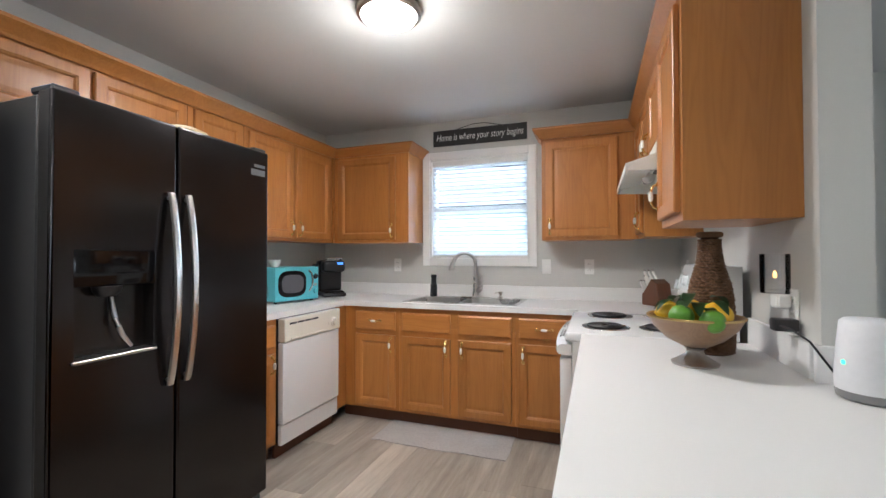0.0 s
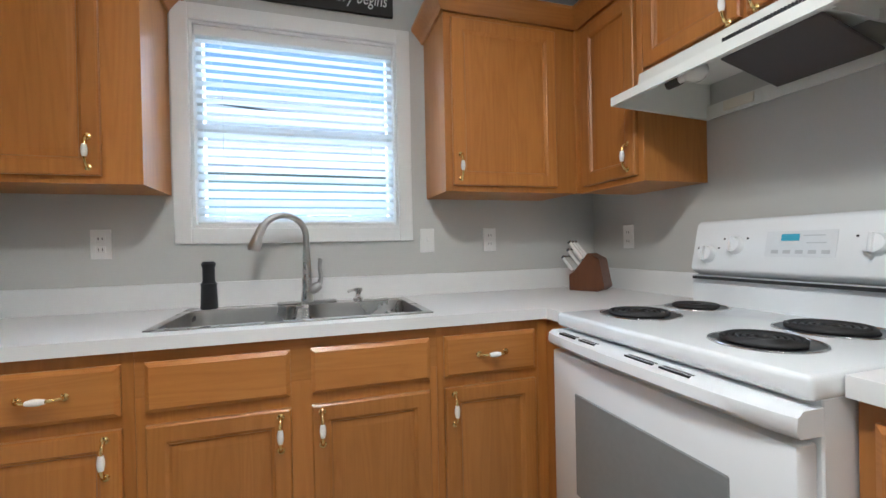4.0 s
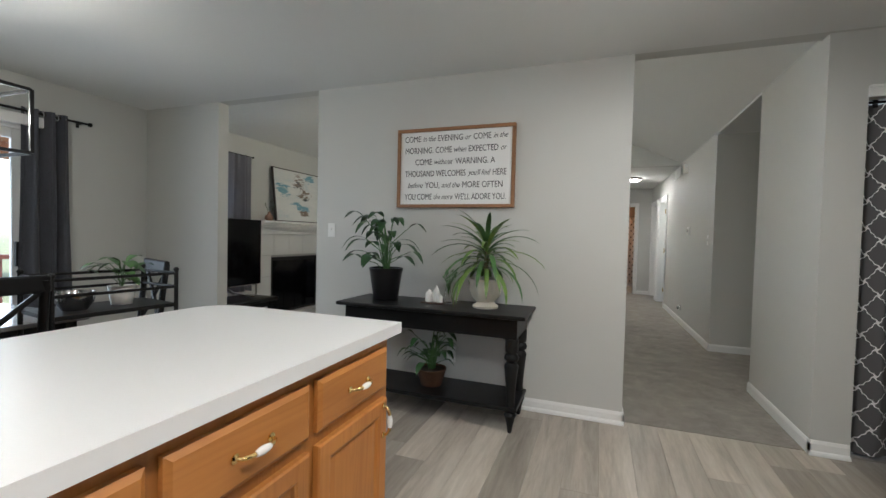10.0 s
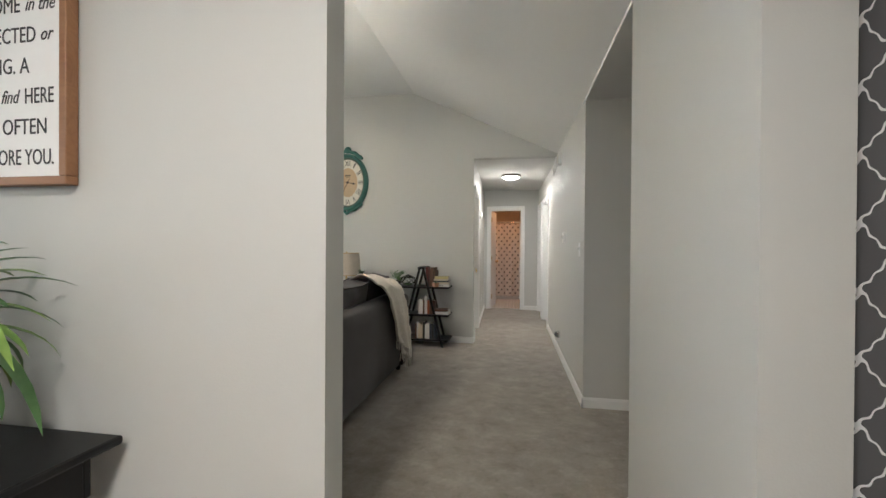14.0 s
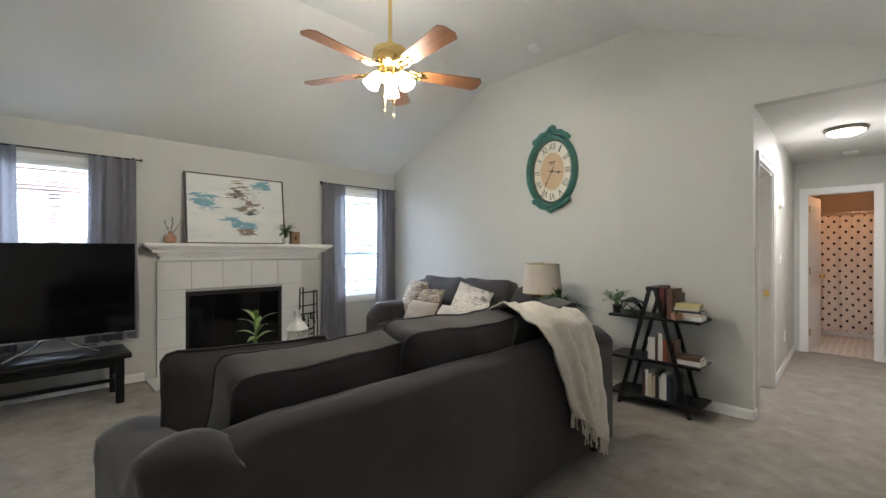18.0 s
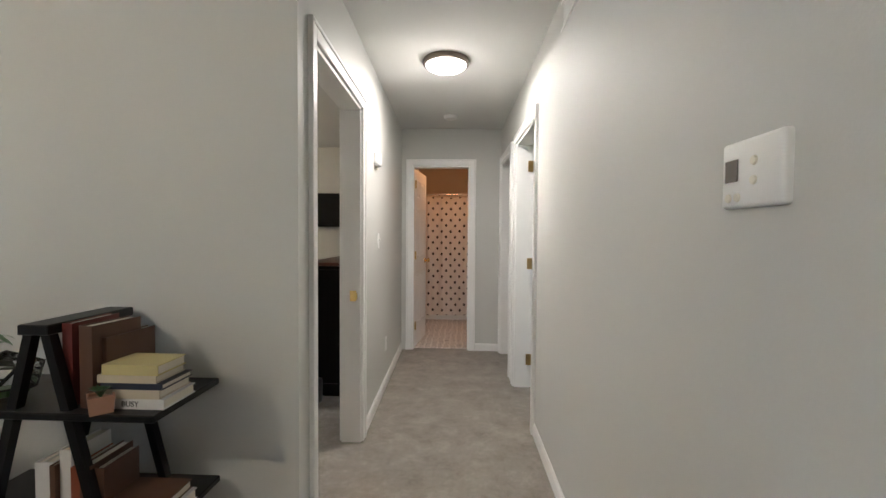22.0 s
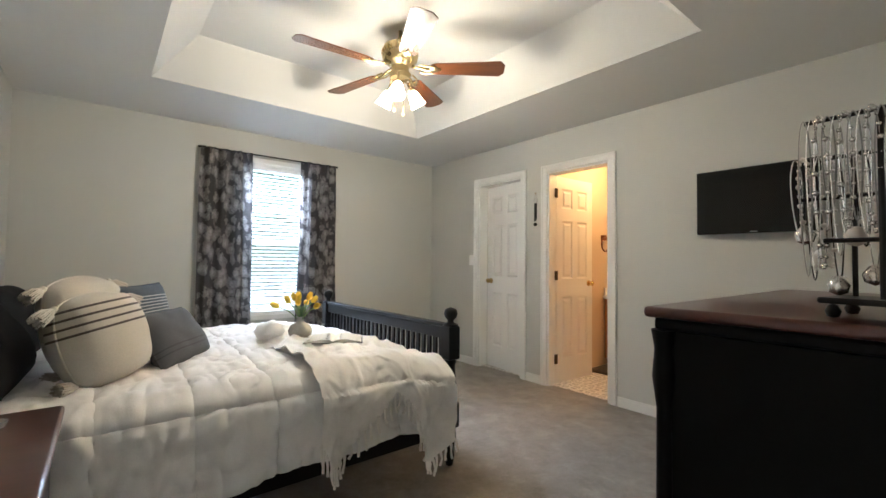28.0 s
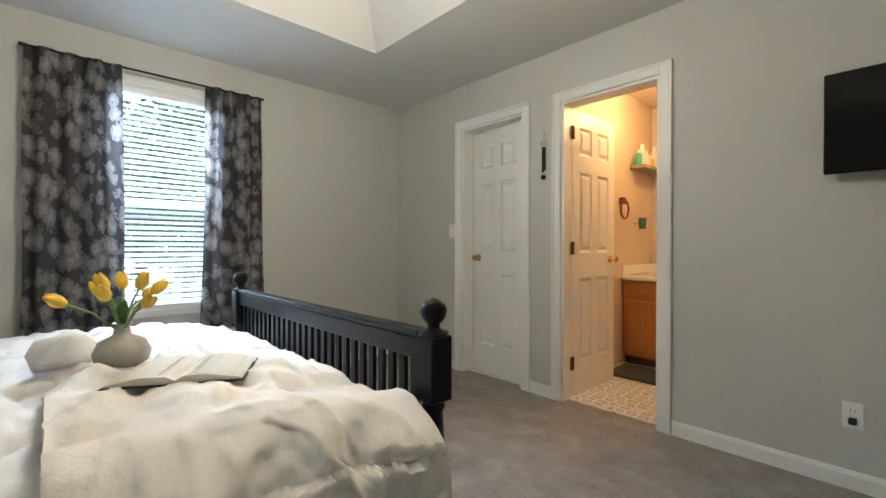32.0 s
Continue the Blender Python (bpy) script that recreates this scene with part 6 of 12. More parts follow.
def wall_sign():
    ob = thing("wall_sign", "white framed sign with black lettering and a walnut frame", "sign", (0.37, SIGN, 1.745), rz=180)
    w, h = 0.925, 0.602
    FR = wood("sign_frame_wood", (0.32, 0.16, 0.07), (0.2, 0.09, 0.04), 0, 0.5, 0.0)
    part("board", B((-w / 2 + 0.02, w / 2 - 0.02, -0.022, -0.004, -h / 2 + 0.02, h / 2 - 0.02)), plain("white_board", (0.82, 0.82, 0.8), 0.6, vary=0.03), ob)
    for b in ((-w / 2, w / 2, h / 2 - 0.024, h / 2), (-w / 2, w / 2, -h / 2, -h / 2 + 0.024)):
        part("frame_rail", B((b[0], b[1], -0.04, -0.003, b[2], b[3]), bevel=0.002), FR, ob)
    for x0 in (-w / 2, w / 2 - 0.024):
        part("frame_stile", B((x0, x0 + 0.024, -0.04, -0.003, -h / 2 + 0.0245, h / 2 - 0.0245), bevel=0.002), FR, ob)
    rows = ((("COME", 0), ("in the", 1), ("EVENING", 0), ("or", 1), ("COME", 0), ("in the", 1)), (("MORNING. COME", 0), ("when", 1), ("EXPECTED", 0), ("or", 1)),
            (("COME", 0), ("without", 1), ("WARNING. A", 0)), (("THOUSAND WELCOMES", 0), ("you'll find", 1), ("HERE", 0)),
            (("before", 1), ("YOU, ", 0), ("and the", 1), ("MORE OFTEN", 0)), (("YOU COME", 0), ("the more", 1), ("WE'LL ADORE YOU.", 0)))
    widths = (0.81, 0.80, 0.63, 0.80, 0.75, 0.80)
    for k, (row, wd) in enumerate(zip(rows, widths)):
        words = []
        for body, script in row:
            me = text_mesh(body, 0.055 if not script else 0.056, 0.0006, "LEFT", 0.35 if script else 0.0, 1.0)
            for v in me.vertices:
                v.co.x *= 0.72 if not script else 0.66
                v.co.y *= 1.18 if not script else 1.0
            xs = [v.co.x for v in me.vertices]
            words.append((me, min(xs), max(xs)))
        gap = 0.016
        total = sum(b - a for _, a, b in words) + gap * (len(words) - 1)
        f = wd / total
        x = -wd / 2
        z = 0.222 - 0.0885 * k
        for me, a, b in words:
            for v in me.vertices:
                v.co.x = (v.co.x - a) * f
            me.materials.append(INK)
            o = new("lettering", me)
            o.parent = ob
            o.matrix_basis = pose(x, -0.0227, z, 90, 0, 0)
            x += (b - a + gap) * f


wall_sign()


# ---- doors ----
def six_panel(bm, panels, w, h, t=0.035):
    """A six-panel leaf in x 0..w, z 0..h, faces at y = 0 and y = t, with moulded panels on both faces."""
    core = B((0, w, 0.010, t - 0.010, 0, h))
    me = bpy.data.meshes.new("core")
    core.to_mesh(me)
    core.free()
    bm.from_mesh(me)
    st = 0.105 * w / 0.7
    mid = 0.09 * w / 0.7
    pw = (w - 2 * st - mid) / 2
    rows = ((0.23, 0.82), (1.0, 1.57), (1.69, h - 0.115))
    for y0, y1, s in ((0.0, 0.010, 1), (t, t - 0.010, -1)):
        def rect(x0, x1, z0, z1):
            bmesh.ops.create_cube(bm, size=1, matrix=Matrix.Translation(((x0 + x1) / 2, (y0 + y1) / 2, (z0 + z1) / 2)) @ Matrix.Diagonal((x1 - x0, 0.010, z1 - z0, 1)))
        rect(0, st, 0, h), rect(w - st, w, 0, h)
        rect(st + pw, st + pw + mid, 0, h)
        zs = [0] + [z for r in rows for z in r] + [h]
        for z0, z1 in zip(zs[::2], zs[1::2]):
            rect(st, st + pw, z0, z1), rect(st + pw + mid, w - st, z0, z1)
        for x0 in (st, st + pw + mid):
            for z0, z1 in rows:
                pb = bmesh.new()
                def ring(m, y):
                    return [pb.verts.new(p) for p in ((x0 + m, y, z0 + m), (x0 + pw - m, y, z0 + m), (x0 + pw - m, y, z1 - m), (x0 + m, y, z1 - m))]
                rr = [ring(0.0, y0 + s * 0.0003), ring(0.014, y1 - s * 0.0002), ring(0.024, y1 - s * 0.0002), ring(0.044, y0 + s * 0.0008)]
                loft(pb, rr, False, True)
                panels.append(pb)
    return bm


KNOBP = [(0.0, 0.062), (0.018, 0.06), (0.026, 0.046), (0.022, 0.03), (0.011, 0.022), (0.010, 0.008), (0.028, 0.006), (0.03, 0.0)]


def door_leaf(name, at, rz, w, h, hinge_left=True, knob=True, knob_mat=None, label="white six-panel door, standing open", hinges=True, swing=1, hinge_mat=None):
    """Hinged at the local origin, leaf along +x."""
    ob = thing(name, label, "door", at, kind="structure", rz=rz)
    bm = bmesh.new()
    panels = []
    leaf = part("leaf", six_panel(bm, panels, w, h), DOORW, ob, m=pose(0.004, 0, 0.012))
    for pb in panels:
        part("door_panel", pb, DOORW, leaf)
    if knob:
        for s in (-1, 1):
            part("door_knob", lathe(KNOBP, 20, axis=Matrix.Translation((w - 0.06, 0.0 if s < 0 else 0.035, 0.96)) @ Matrix.Rotation(radians(90 * (1 if s < 0 else -1)), 4, "X")), knob_mat or BRASS, ob, "brass door knob", 50)
    if hinges:
        for z in (0.2, 1.0, 1.8):
            y = -0.006 if swing > 0 else 0.041
            part("hinge", B((-0.022, 0.02, y - 0.002 if swing > 0 else y - 0.004, y + 0.004 if swing > 0 else y + 0.002, z, z + 0.09), (-0.006, 0.004, y - 0.008, y + 0.006, z, z + 0.09)), hinge_mat or OLDBRASS, ob, "aged metal hinge")
    return ob


door_leaf("door_pantry", (-1.757, PD[0] + 0.012, 0), 90, PD[1] - PD[0] - 0.03, 2.02, label="white six-panel pantry door, closed", swing=1)
# the hall's west doors stand open into dark rooms
for d in (D1, D2):
    x = HW + 0.028 * (CLOCK - d[0])
    door_leaf("door_hall", (x - 0.112, d[0] + 0.03, 0), 176, d[1] - d[0] - 0.045, 2.0, swing=1)
door_leaf("door_bath", (HB[1] - 0.02, HEND - 0.11, 0), -97, HB[1] - HB[0] - 0.045, 2.0, swing=1)
door_leaf("door_master_bath", (C2[1] - 0.02, BS - 0.105, 0), -92, C2[1] - C2[0] - 0.045, 2.0, swing=1, label="white six-panel bathroom door, standing open", hinge_mat=plain("dark_bronze_hinge", (0.10, 0.075, 0.05), 0.4, metal=0.8))
door_leaf("door_closet", (C1[0] + 0.022, BS - 0.10, 0), -6, C1[1] - C1[0] - 0.045, 2.0, swing=1, hinges=False, knob_mat=OLDBRASS, label="white six-panel closet door, slightly ajar")
door_leaf("door_bedroom", (BW + 0.012, BD[1] - 0.02, 0), -3, 0.86, 2.0, swing=1, label="white six-panel bedroom door, folded back against the wall")
for x, y0, z in ((HE + 0.028 * 1.05 + 0.055, BD[0] + 0.0185, 0.905),):
    sp = thing("strike_plate", "brass strike plate in the door frame", "strike plate", (x, y0, z), kind="structure")
    part("plate", B((-0.03, 0.008, 0, 0.0025, -0.032, 0.032), (-0.037, -0.03, -0.0, 0.006, -0.02, 0.02)), BRASS, sp)


# ---- windows ----
SLATM = plain("white_blind_slat", (0.85, 0.86, 0.86), 0.45, vary=0.02, relief=0.0)
# thin plastic slats let some daylight through
_t = SLATM.node_tree
_tl, _mx = _t.nodes.new("ShaderNodeBsdfTranslucent"), _t.nodes.new("ShaderNodeMixShader")
_tl.inputs["Color"].default_value = (0.85, 0.88, 0.9, 1)
_mx.inputs[0].default_value = 0.7
link(_t, _t.nodes["Principled BSDF"].outputs[0], _mx.inputs[1])
link(_t, _tl.outputs[0], _mx.inputs[2])
link(_t, _mx.outputs[0], _t.nodes["Material Output"].inputs["Surface"])
SLATM.node_tree.nodes["Principled BSDF"].inputs["Transmission Weight"].default_value = 0.0


def window(name, rz, at, w, h, group_label, casing_w=0.065, sill=True, slats=True, drop=1.0, pitch=0.036, tilt=58):
    """Local: the window lies in x 0..w, z 0..h, the room at -y, the wall 0 .. 0.14 deep."""
    ob = thing(name, group_label, "window", at, kind="structure", rz=rz)
    fr = 0.035
    part("window_frame", B((0, fr, 0.06, 0.12, 0, h), (w - fr, w, 0.06, 0.12, 0, h), (fr, w - fr, 0.06, 0.12, 0, fr), (fr, w - fr, 0.06, 0.12, h - fr, h), bevel=0.003), TRIM, ob)
    part("sash_rail", B((fr, w - fr, 0.07, 0.11, h * 0.47, h * 0.47 + 0.035), bevel=0.003), TRIM, ob)
    for z0, z1 in ((fr, h * 0.47), (h * 0.47 + 0.035, h - fr)):
        p = part("pane", B((fr, w - fr, 0.088, 0.092, z0, z1)), PANE, ob)
        p.visible_shadow = False
    for x0, x1, z0, z1 in ((-casing_w, 0, -casing_w if sill else -casing_w, h + casing_w), (w, w + casing_w, -casing_w, h + casing_w), (0, w, h, h + casing_w), (0, w, -casing_w, 0)):
        part("casing", B((x0, x1, -0.018, -0.0005, z0, z1), bevel=0.003), TRIM, ob)
    part("reveal", B((0.0005, 0.012, 0.0, 0.06, 0, h), (w - 0.012, w - 0.0005, 0.0, 0.06, 0, h), (0.012, w - 0.012, 0.0, 0.06, 0.0005, 0.012), (0.012, w - 0.012, 0.0, 0.06, h - 0.012, h - 0.0005)), TRIM, ob)
    if slats:
        bl = part("blind_headrail", B((0.015, w - 0.015, 0.008, 0.05, h - 0.055, h - 0.013), bevel=0.003), TRIM, ob)
        bm = bmesh.new()
        n = 5
        prof = [(0.021 * (2 * k / n - 1), 0.0028 * (1 - (2 * k / n - 1) ** 2)) for k in range(n + 1)]
        a = [[bm.verts.new((x, u, v)) for u, v in prof] for x in (0.016, w - 0.016)]
        for k in range(n):
            bm.faces.new((a[0][k], a[0][k + 1], a[1][k + 1], a[1][k]))
        g = bmesh.ops.solidify(bm, geom=bm.faces[:], thickness=0.0016)
        me = finish(bm, "slat", SLATM)
        k, z = 0, h - 0.07
        rnd = random.Random(int(w * 1000))
        while z > 0.03 + (1 - drop) * h:
            s = new("slat", me)
            s.parent = ob
            s.matrix_basis = pose(0, 0.03, z, tilt + rnd.uniform(-2.5, 2.5), 0, 0)
            z -= pitch
        part("bottom_rail", B((0.016, w - 0.016, 0.014, 0.046, 0.013, 0.028), bevel=0.003), TRIM, ob)
        for x in (0.12, w - 0.12):
            part("ladder_cord", tube([(x, 0.008, h - 0.05), (x, 0.008, 0.03)], 0.0012, 4), TRIM, ob)
    return ob


window("window_kitchen", 0, (KWIN[0], KN, KWIN[2]), KWIN[1] - KWIN[0], KWIN[3] - KWIN[2], "white double-hung window with slatted blinds", tilt=47)
for nm, wd in (("window_living_a", LW1), ("window_living_b", LW2), ("window_bedroom", BWIN)):
    window(nm, -90, (EW, wd[1], wd[2]), wd[1] - wd[0], wd[3] - wd[2], "white double-hung window with slatted blinds", casing_w=0.05, tilt=34 if nm == "window_bedroom" else 40)


def curtain(name, label, rz, at, w, h, folds, depth, material, top_ring=False, seed=1, flare=0.0, n=None):
    """A hanging cloth in x 0..w and z 0..-h, waving in y."""
    rnd = random.Random(seed)
    ph = [rnd.uniform(0, 6.28) for _ in range(4)]
    def fn(u, v):
        k = folds * 2 * math.pi
        a = depth * (0.75 + 0.25 * v)
        y = a * math.sin(k * u + 0.5 * math.sin(2.3 * u * 6 + ph[0]) + 0.25 * v * math.sin(4 * u + ph[1]))
        y += 0.3 * a * math.sin(2.1 * k * u + ph[2] + 1.2 * v)
        x = w * u + 0.012 * math.sin(5 * v + ph[3] + 9 * u) * v + flare * (u - 0.5) * v
        return Vector((x, y, -h * v + 0.004 * math.sin(k * u + 1)))
    bm = grid_surface(fn, n or int(folds * 12), 26)
    uv = bm.loops.layers.uv.new("cloth")
    bm.verts.index_update()
    nn = 27
    for f in bm.faces:
        for l in f.loops:
            i = l.vert.index
            l[uv].uv = ((i // nn) / (n or int(folds * 12)) * w * 1.9, (i % nn) / 26 * h)
    ob = thing(name, label, "curtain", at, rz=rz)
    part("cloth", bm, material, ob, smooth=80)
    if top_ring:
        for k in range(6):
            x = w * (k + 0.5) / 6
            part("grommet", tube([(x, 0.022 * math.cos(a * 0.628), -0.035 + 0.022 * math.sin(a * 0.628)) for a in range(10)], 0.004, 6, closed=True), STEEL, ob, "steel grommet")
    return ob


def rod(name, label, rz, at, w, r=0.01, fin=0.02, stand=0.07):
    """A rod along local x, stand metres in front of the wall (at +y)."""
    ob = thing(name, label, "curtain rod", at, rz=rz)
    b = tube([(0, 0, 0), (w, 0, 0)], r, 10)
    part("rod", b, BLKMET, ob, smooth=50)
    for x in (0, w):
        part("finial", lathe([(0, -fin), (fin * 0.7, -fin * 0.7), (fin, 0), (fin * 0.7, fin * 0.7), (0, fin)], 12, axis=Matrix.Translation((x, 0, 0))), BLKMET, ob, "", 60)
        xx = x + (0.05 if x == 0 else -0.05)
        part("bracket", B((xx - 0.006, xx + 0.006, 0, stand, -0.006, 0.006), (xx - 0.012, xx + 0.012, stand - 0.004, stand - 0.0005, -0.03, 0.03)), BLKMET, ob)
    return ob


DRAPE = fabric("dark_grey_drape", (0.075, 0.077, 0.09), (0.045, 0.046, 0.055), 300, relief=0.15)
rod("curtain_rod", "black curtain rod over the sliding door", -90, (EW - 0.09, 2.5, 2.14), 2.45, stand=0.09)
curtain("drape", "dark grey grommet drape beside the sliding door", -90, (EW - 0.09, 1.60, 2.17), 0.27, 2.13, 3.0, 0.05, DRAPE, True, seed=3)
curtain("drape", "dark grey grommet drape beside the sliding door", -90, (EW - 0.09, 0.52, 2.17), 0.30, 2.13, 3.0, 0.05, DRAPE, True, seed=4, flare=0.06)

# ---- sliding glass door ----
sd = thing("sliding_door", "white sliding glass patio door", "door", (EW, SLIDE[1], 0), kind="structure", rz=-90)
W, Hh = SLIDE[1] - SLIDE[0], SLIDE[3]
part("door_frame", B((0, 0.04, 0.01, 0.13, 0.03, Hh), (W - 0.04, W, 0.01, 0.13, 0.03, Hh), (0.04, W - 0.04, 0.01, 0.13, Hh - 0.05, Hh), (0, W, 0.01, 0.13, 0, 0.03), bevel=0.003), TRIM, sd)
for k, (x0, x1, y) in enumerate(((0.04, W / 2 + 0.03, 0.085), (W / 2 - 0.03, W - 0.04, 0.045))):
    s = part("sash", B((x0, x0 + 0.07, y, y + 0.035, 0.03, Hh - 0.05), (x1 - 0.07, x1, y, y + 0.035, 0.03, Hh - 0.05), (x0 + 0.07, x1 - 0.07, y, y + 0.035, 0.03, 0.13), (x0 + 0.07, x1 - 0.07, y, y + 0.035, Hh - 0.13, Hh - 0.05), bevel=0.003), TRIM, sd)
    p = part("pane", B((x0 + 0.07, x1 - 0.07, y + 0.015, y + 0.019, 0.13, Hh - 0.13)), PANE, s)
    p.visible_shadow = False
part("door_handle", B((W - 0.1, W - 0.08, 0.01, 0.045, 0.9, 1.1), bevel=0.004), BLKMET, sd)
for b in ((-0.06, 0, 0, Hh + 0.06), (W, W + 0.06, 0, Hh + 0.06), (0, W, Hh, Hh + 0.06)):
    part("casing", B((b[0], b[1], -0.018, -0.0005, b[2], b[3]), bevel=0.003), TRIM, sd)
part("blind_valance", B((-0.04, W + 0.04, -0.085, -0.019, Hh - 0.03, Hh + 0.055), bevel=0.004), TRIM, sd)

# ---- pendant lamp ----
def pendant():
    ob = thing("pendant_lamp", "black lantern pendant lamp with three lit bulbs", "pendant lamp", (2.05, 1.455, 0))
    z0, z1, a = 1.575, 1.875, 0.16
    part("canopy", lathe([(0.065, 0), (0.065, -0.012), (0.05, -0.026), (0.012, -0.034), (0, -0.034)][::-1], 28, 0, 0, CH - 0.0005), BLKMET, ob, "", 50)
    z = CH - 0.035
    k = 0
    while z > 2.06:
        pts = [(0.009 * math.cos(t), 0.0, z - 0.014 + 0.016 * math.sin(t)) if k % 2 else (0.0, 0.009 * math.cos(t), z - 0.014 + 0.016 * math.sin(t)) for t in [2 * math.pi * i / 12 for i in range(12)]]
        part("chain_link", tube(pts, 0.0022, 5, closed=True), BLKMET, ob, smooth=60)
        z -= 0.025
        k += 1
    part("ring", tube([(0.022 * math.cos(t), 0, 2.035 + 0.022 * math.sin(t)) for t in [2 * math.pi * i / 16 for i in range(16)]], 0.004, 6, closed=True), BLKMET, ob, smooth=60)
    part("hub", lathe([(0, 0), (0.02, 0.0), (0.03, 0.008), (0.014, 0.02), (0.014, 0.045), (0.0, 0.05)], 16, 0, 0, 1.965), BLKMET, ob, "", 50)
    t = 0.0075
    for sx in (-1, 1):
        for sy in (-1, 1):
            part("post", B((sx * a - t, sx * a + t, sy * a - t, sy * a + t, z0, z1)), BLKMET, ob)
            part("arm", tube([(0.008 * sx, 0.008 * sy, 1.985), (0.03 * sx, 0.03 * sy, 1.945), (0.07 * sx, 0.07 * sy, 1.905), (a * sx, a * sy, 1.877)], 0.0055, 6), BLKMET, ob, smooth=60)
    for z in (z0, z1):
        for s in (-1, 1):
            part("rail", B((-a + t, a - t, s * a - t, s * a + t, z - t, z + t)), BLKMET, ob)
            part("rail", B((s * a - t, s * a + t, -a + t, a - t, z - t, z + t)), BLKMET, ob)
    part("cross_bar", B((-a, a, -0.01, 0.01, z0 + 0.01, z0 + 0.018)), BLKMET, ob)
    part("stem", tube([(0, 0, 1.975), (0, 0, z0 + 0.018)], 0.005, 8), BLKMET, ob)
    for i in range(3):
        c, s = math.cos(radians(120 * i)), math.sin(radians(120 * i))
        x, y = 0.055 * c, 0.055 * s
        part("candle_socket", lathe([(0.016, 0), (0.016, 0.055), (0, 0.055)], 12, x, y, z0 + 0.03), BLKMET, ob)
        part("socket_arm", tube([(0, 0, z0 + 0.02), (x, y, z0 + 0.03)], 0.005, 6), BLKMET, ob)
        b = part("bulb", lathe([(0.011, 0), (0.013, 0.012), (0.027, 0.045), (0.029, 0.065), (0.02, 0.09), (0, 0.1)], 16, x, y, z0 + 0.086), BULB, ob, "glowing clear bulb", 60)
        b.visible_shadow = False


pendant()


# ---- dining set ----
def dining_chair():
    ob = thing("dining_chair", "black wooden dining chair with a crossed back", "chair", (0, 0, 0), "chairs in the dining area")
    # seat centre at the origin, back towards -x
    part("seat", B((-0.21, 0.21, -0.22, 0.22, 0.45, 0.475), bevel=0.012, seg=2), BLACK, ob)
    for sy in (-1, 1):
        part("leg", B((0.165, 0.20, sy * 0.2 - 0.018, sy * 0.2 + 0.018, 0, 0.4495), bevel=0.004), BLACK, ob)
        part("back_post", tube([(-0.20, sy * 0.205, 0.0), (-0.20, sy * 0.205, 0.46), (-0.22, sy * 0.205, 0.75), (-0.25, sy * 0.205, 1.0)], 0.019, 8), BLACK, ob, smooth=50)
        part("side_rail", B((-0.19, 0.165, sy * 0.2 - 0.01, sy * 0.2 + 0.01, 0.19, 0.215)), BLACK, ob)
    part("top_rail", B((-0.262, -0.232, -0.225, 0.225, 0.945, 1.02), bevel=0.008), BLACK, ob)
    part("lower_rail", B((-0.222, -0.2, -0.19, 0.19, 0.56, 0.6), bevel=0.004), BLACK, ob)
    for s in (-1, 1):
        part("cross_slat", tube([(-0.212, -s * 0.185, 0.6), (-0.236, 0, 0.775), (-0.245, s * 0.185, 0.945)], 0.012, 6), BLACK, ob)
    part("apron", B((-0.18, 0.18, -0.2, -0.185, 0.40, 0.4495), (-0.18, 0.18, 0.185, 0.2, 0.40, 0.4495), (0.165, 0.18, -0.185, 0.185, 0.40, 0.4495)), BLACK, ob)
    return ob


ch = dining_chair()
ch.matrix_world = pose(1.37, 2.16, 0, 0, 0, 4)
copy_thing(ch, pose(1.80, 1.60, 0, 0, 0, -6))
copy_thing(ch, pose(2.95, 1.55, 0, 0, 0, 180))
copy_thing(ch, pose(2.45, 2.5, 0, 0, 0, -95))
copy_thing(ch, pose(2.25, 0.72, 0, 0, 0, 70))
tb = thing("dining_table", "black dining table with a pale glossy top", "table", (2.35, 1.62, 0))
part("tabletop", B((-0.42, 0.42, -0.60, 0.60, 0.725, 0.75), bevel=0.008, seg=2), plain("pale_table_top", (0.3, 0.3, 0.31), 0.18, vary=0.08), tb)
part("apron", B((-0.36, 0.36, -0.54, -0.52, 0.64, 0.7245), (-0.36, 0.36, 0.52, 0.54, 0.64, 0.7245), (-0.36, -0.34, -0.52, 0.52, 0.64, 0.7245), (0.34, 0.36, -0.52, 0.52, 0.64, 0.7245)), BLACK, tb)
for sx in (-1, 1):
    for sy in (-1, 1):
        part("leg", B((sx * 0.35 - 0.03, sx * 0.35 + 0.03, sy * 0.53 - 0.03, sy * 0.53 + 0.03, 0, 0.7245), bevel=0.005), BLACK, tb)


def cart():
    ob = thing("plant_cart", "black metal cart holding a plant and a bowl", "cart", (1.74, 1.07, 0), rz=-8)
    for sx in (-1, 1):
        for sy in (-1, 1):
            part("post", tube([(sx * 0.17, sy * 0.27, 0.0), (sx * 0.17, sy * 0.27, 1.0)], 0.011, 8), BLKMET, ob, smooth=50)
            part("finial", lathe([(0, -0.014), (0.01, -0.01), (0.015, 0), (0.01, 0.01), (0, 0.014)], 10, sx * 0.17, sy * 0.27, 1.006), BLKMET, ob, "", 60)
    for z in (0.985, 0.91):
        for s in (-1, 1):
            part("rail", tube([(s * 0.17, -0.27, z), (s * 0.17, 0.27, z)], 0.008, 6), BLKMET, ob)
            part("rail", tube([(-0.17, s * 0.27, z), (0.17, s * 0.27, z)], 0.008, 6), BLKMET, ob)
    for z in (0.80, 0.35):
        part("shelf", B((-0.17, 0.17, -0.27, 0.27, z, z + 0.02), bevel=0.003), BLKMET, ob)


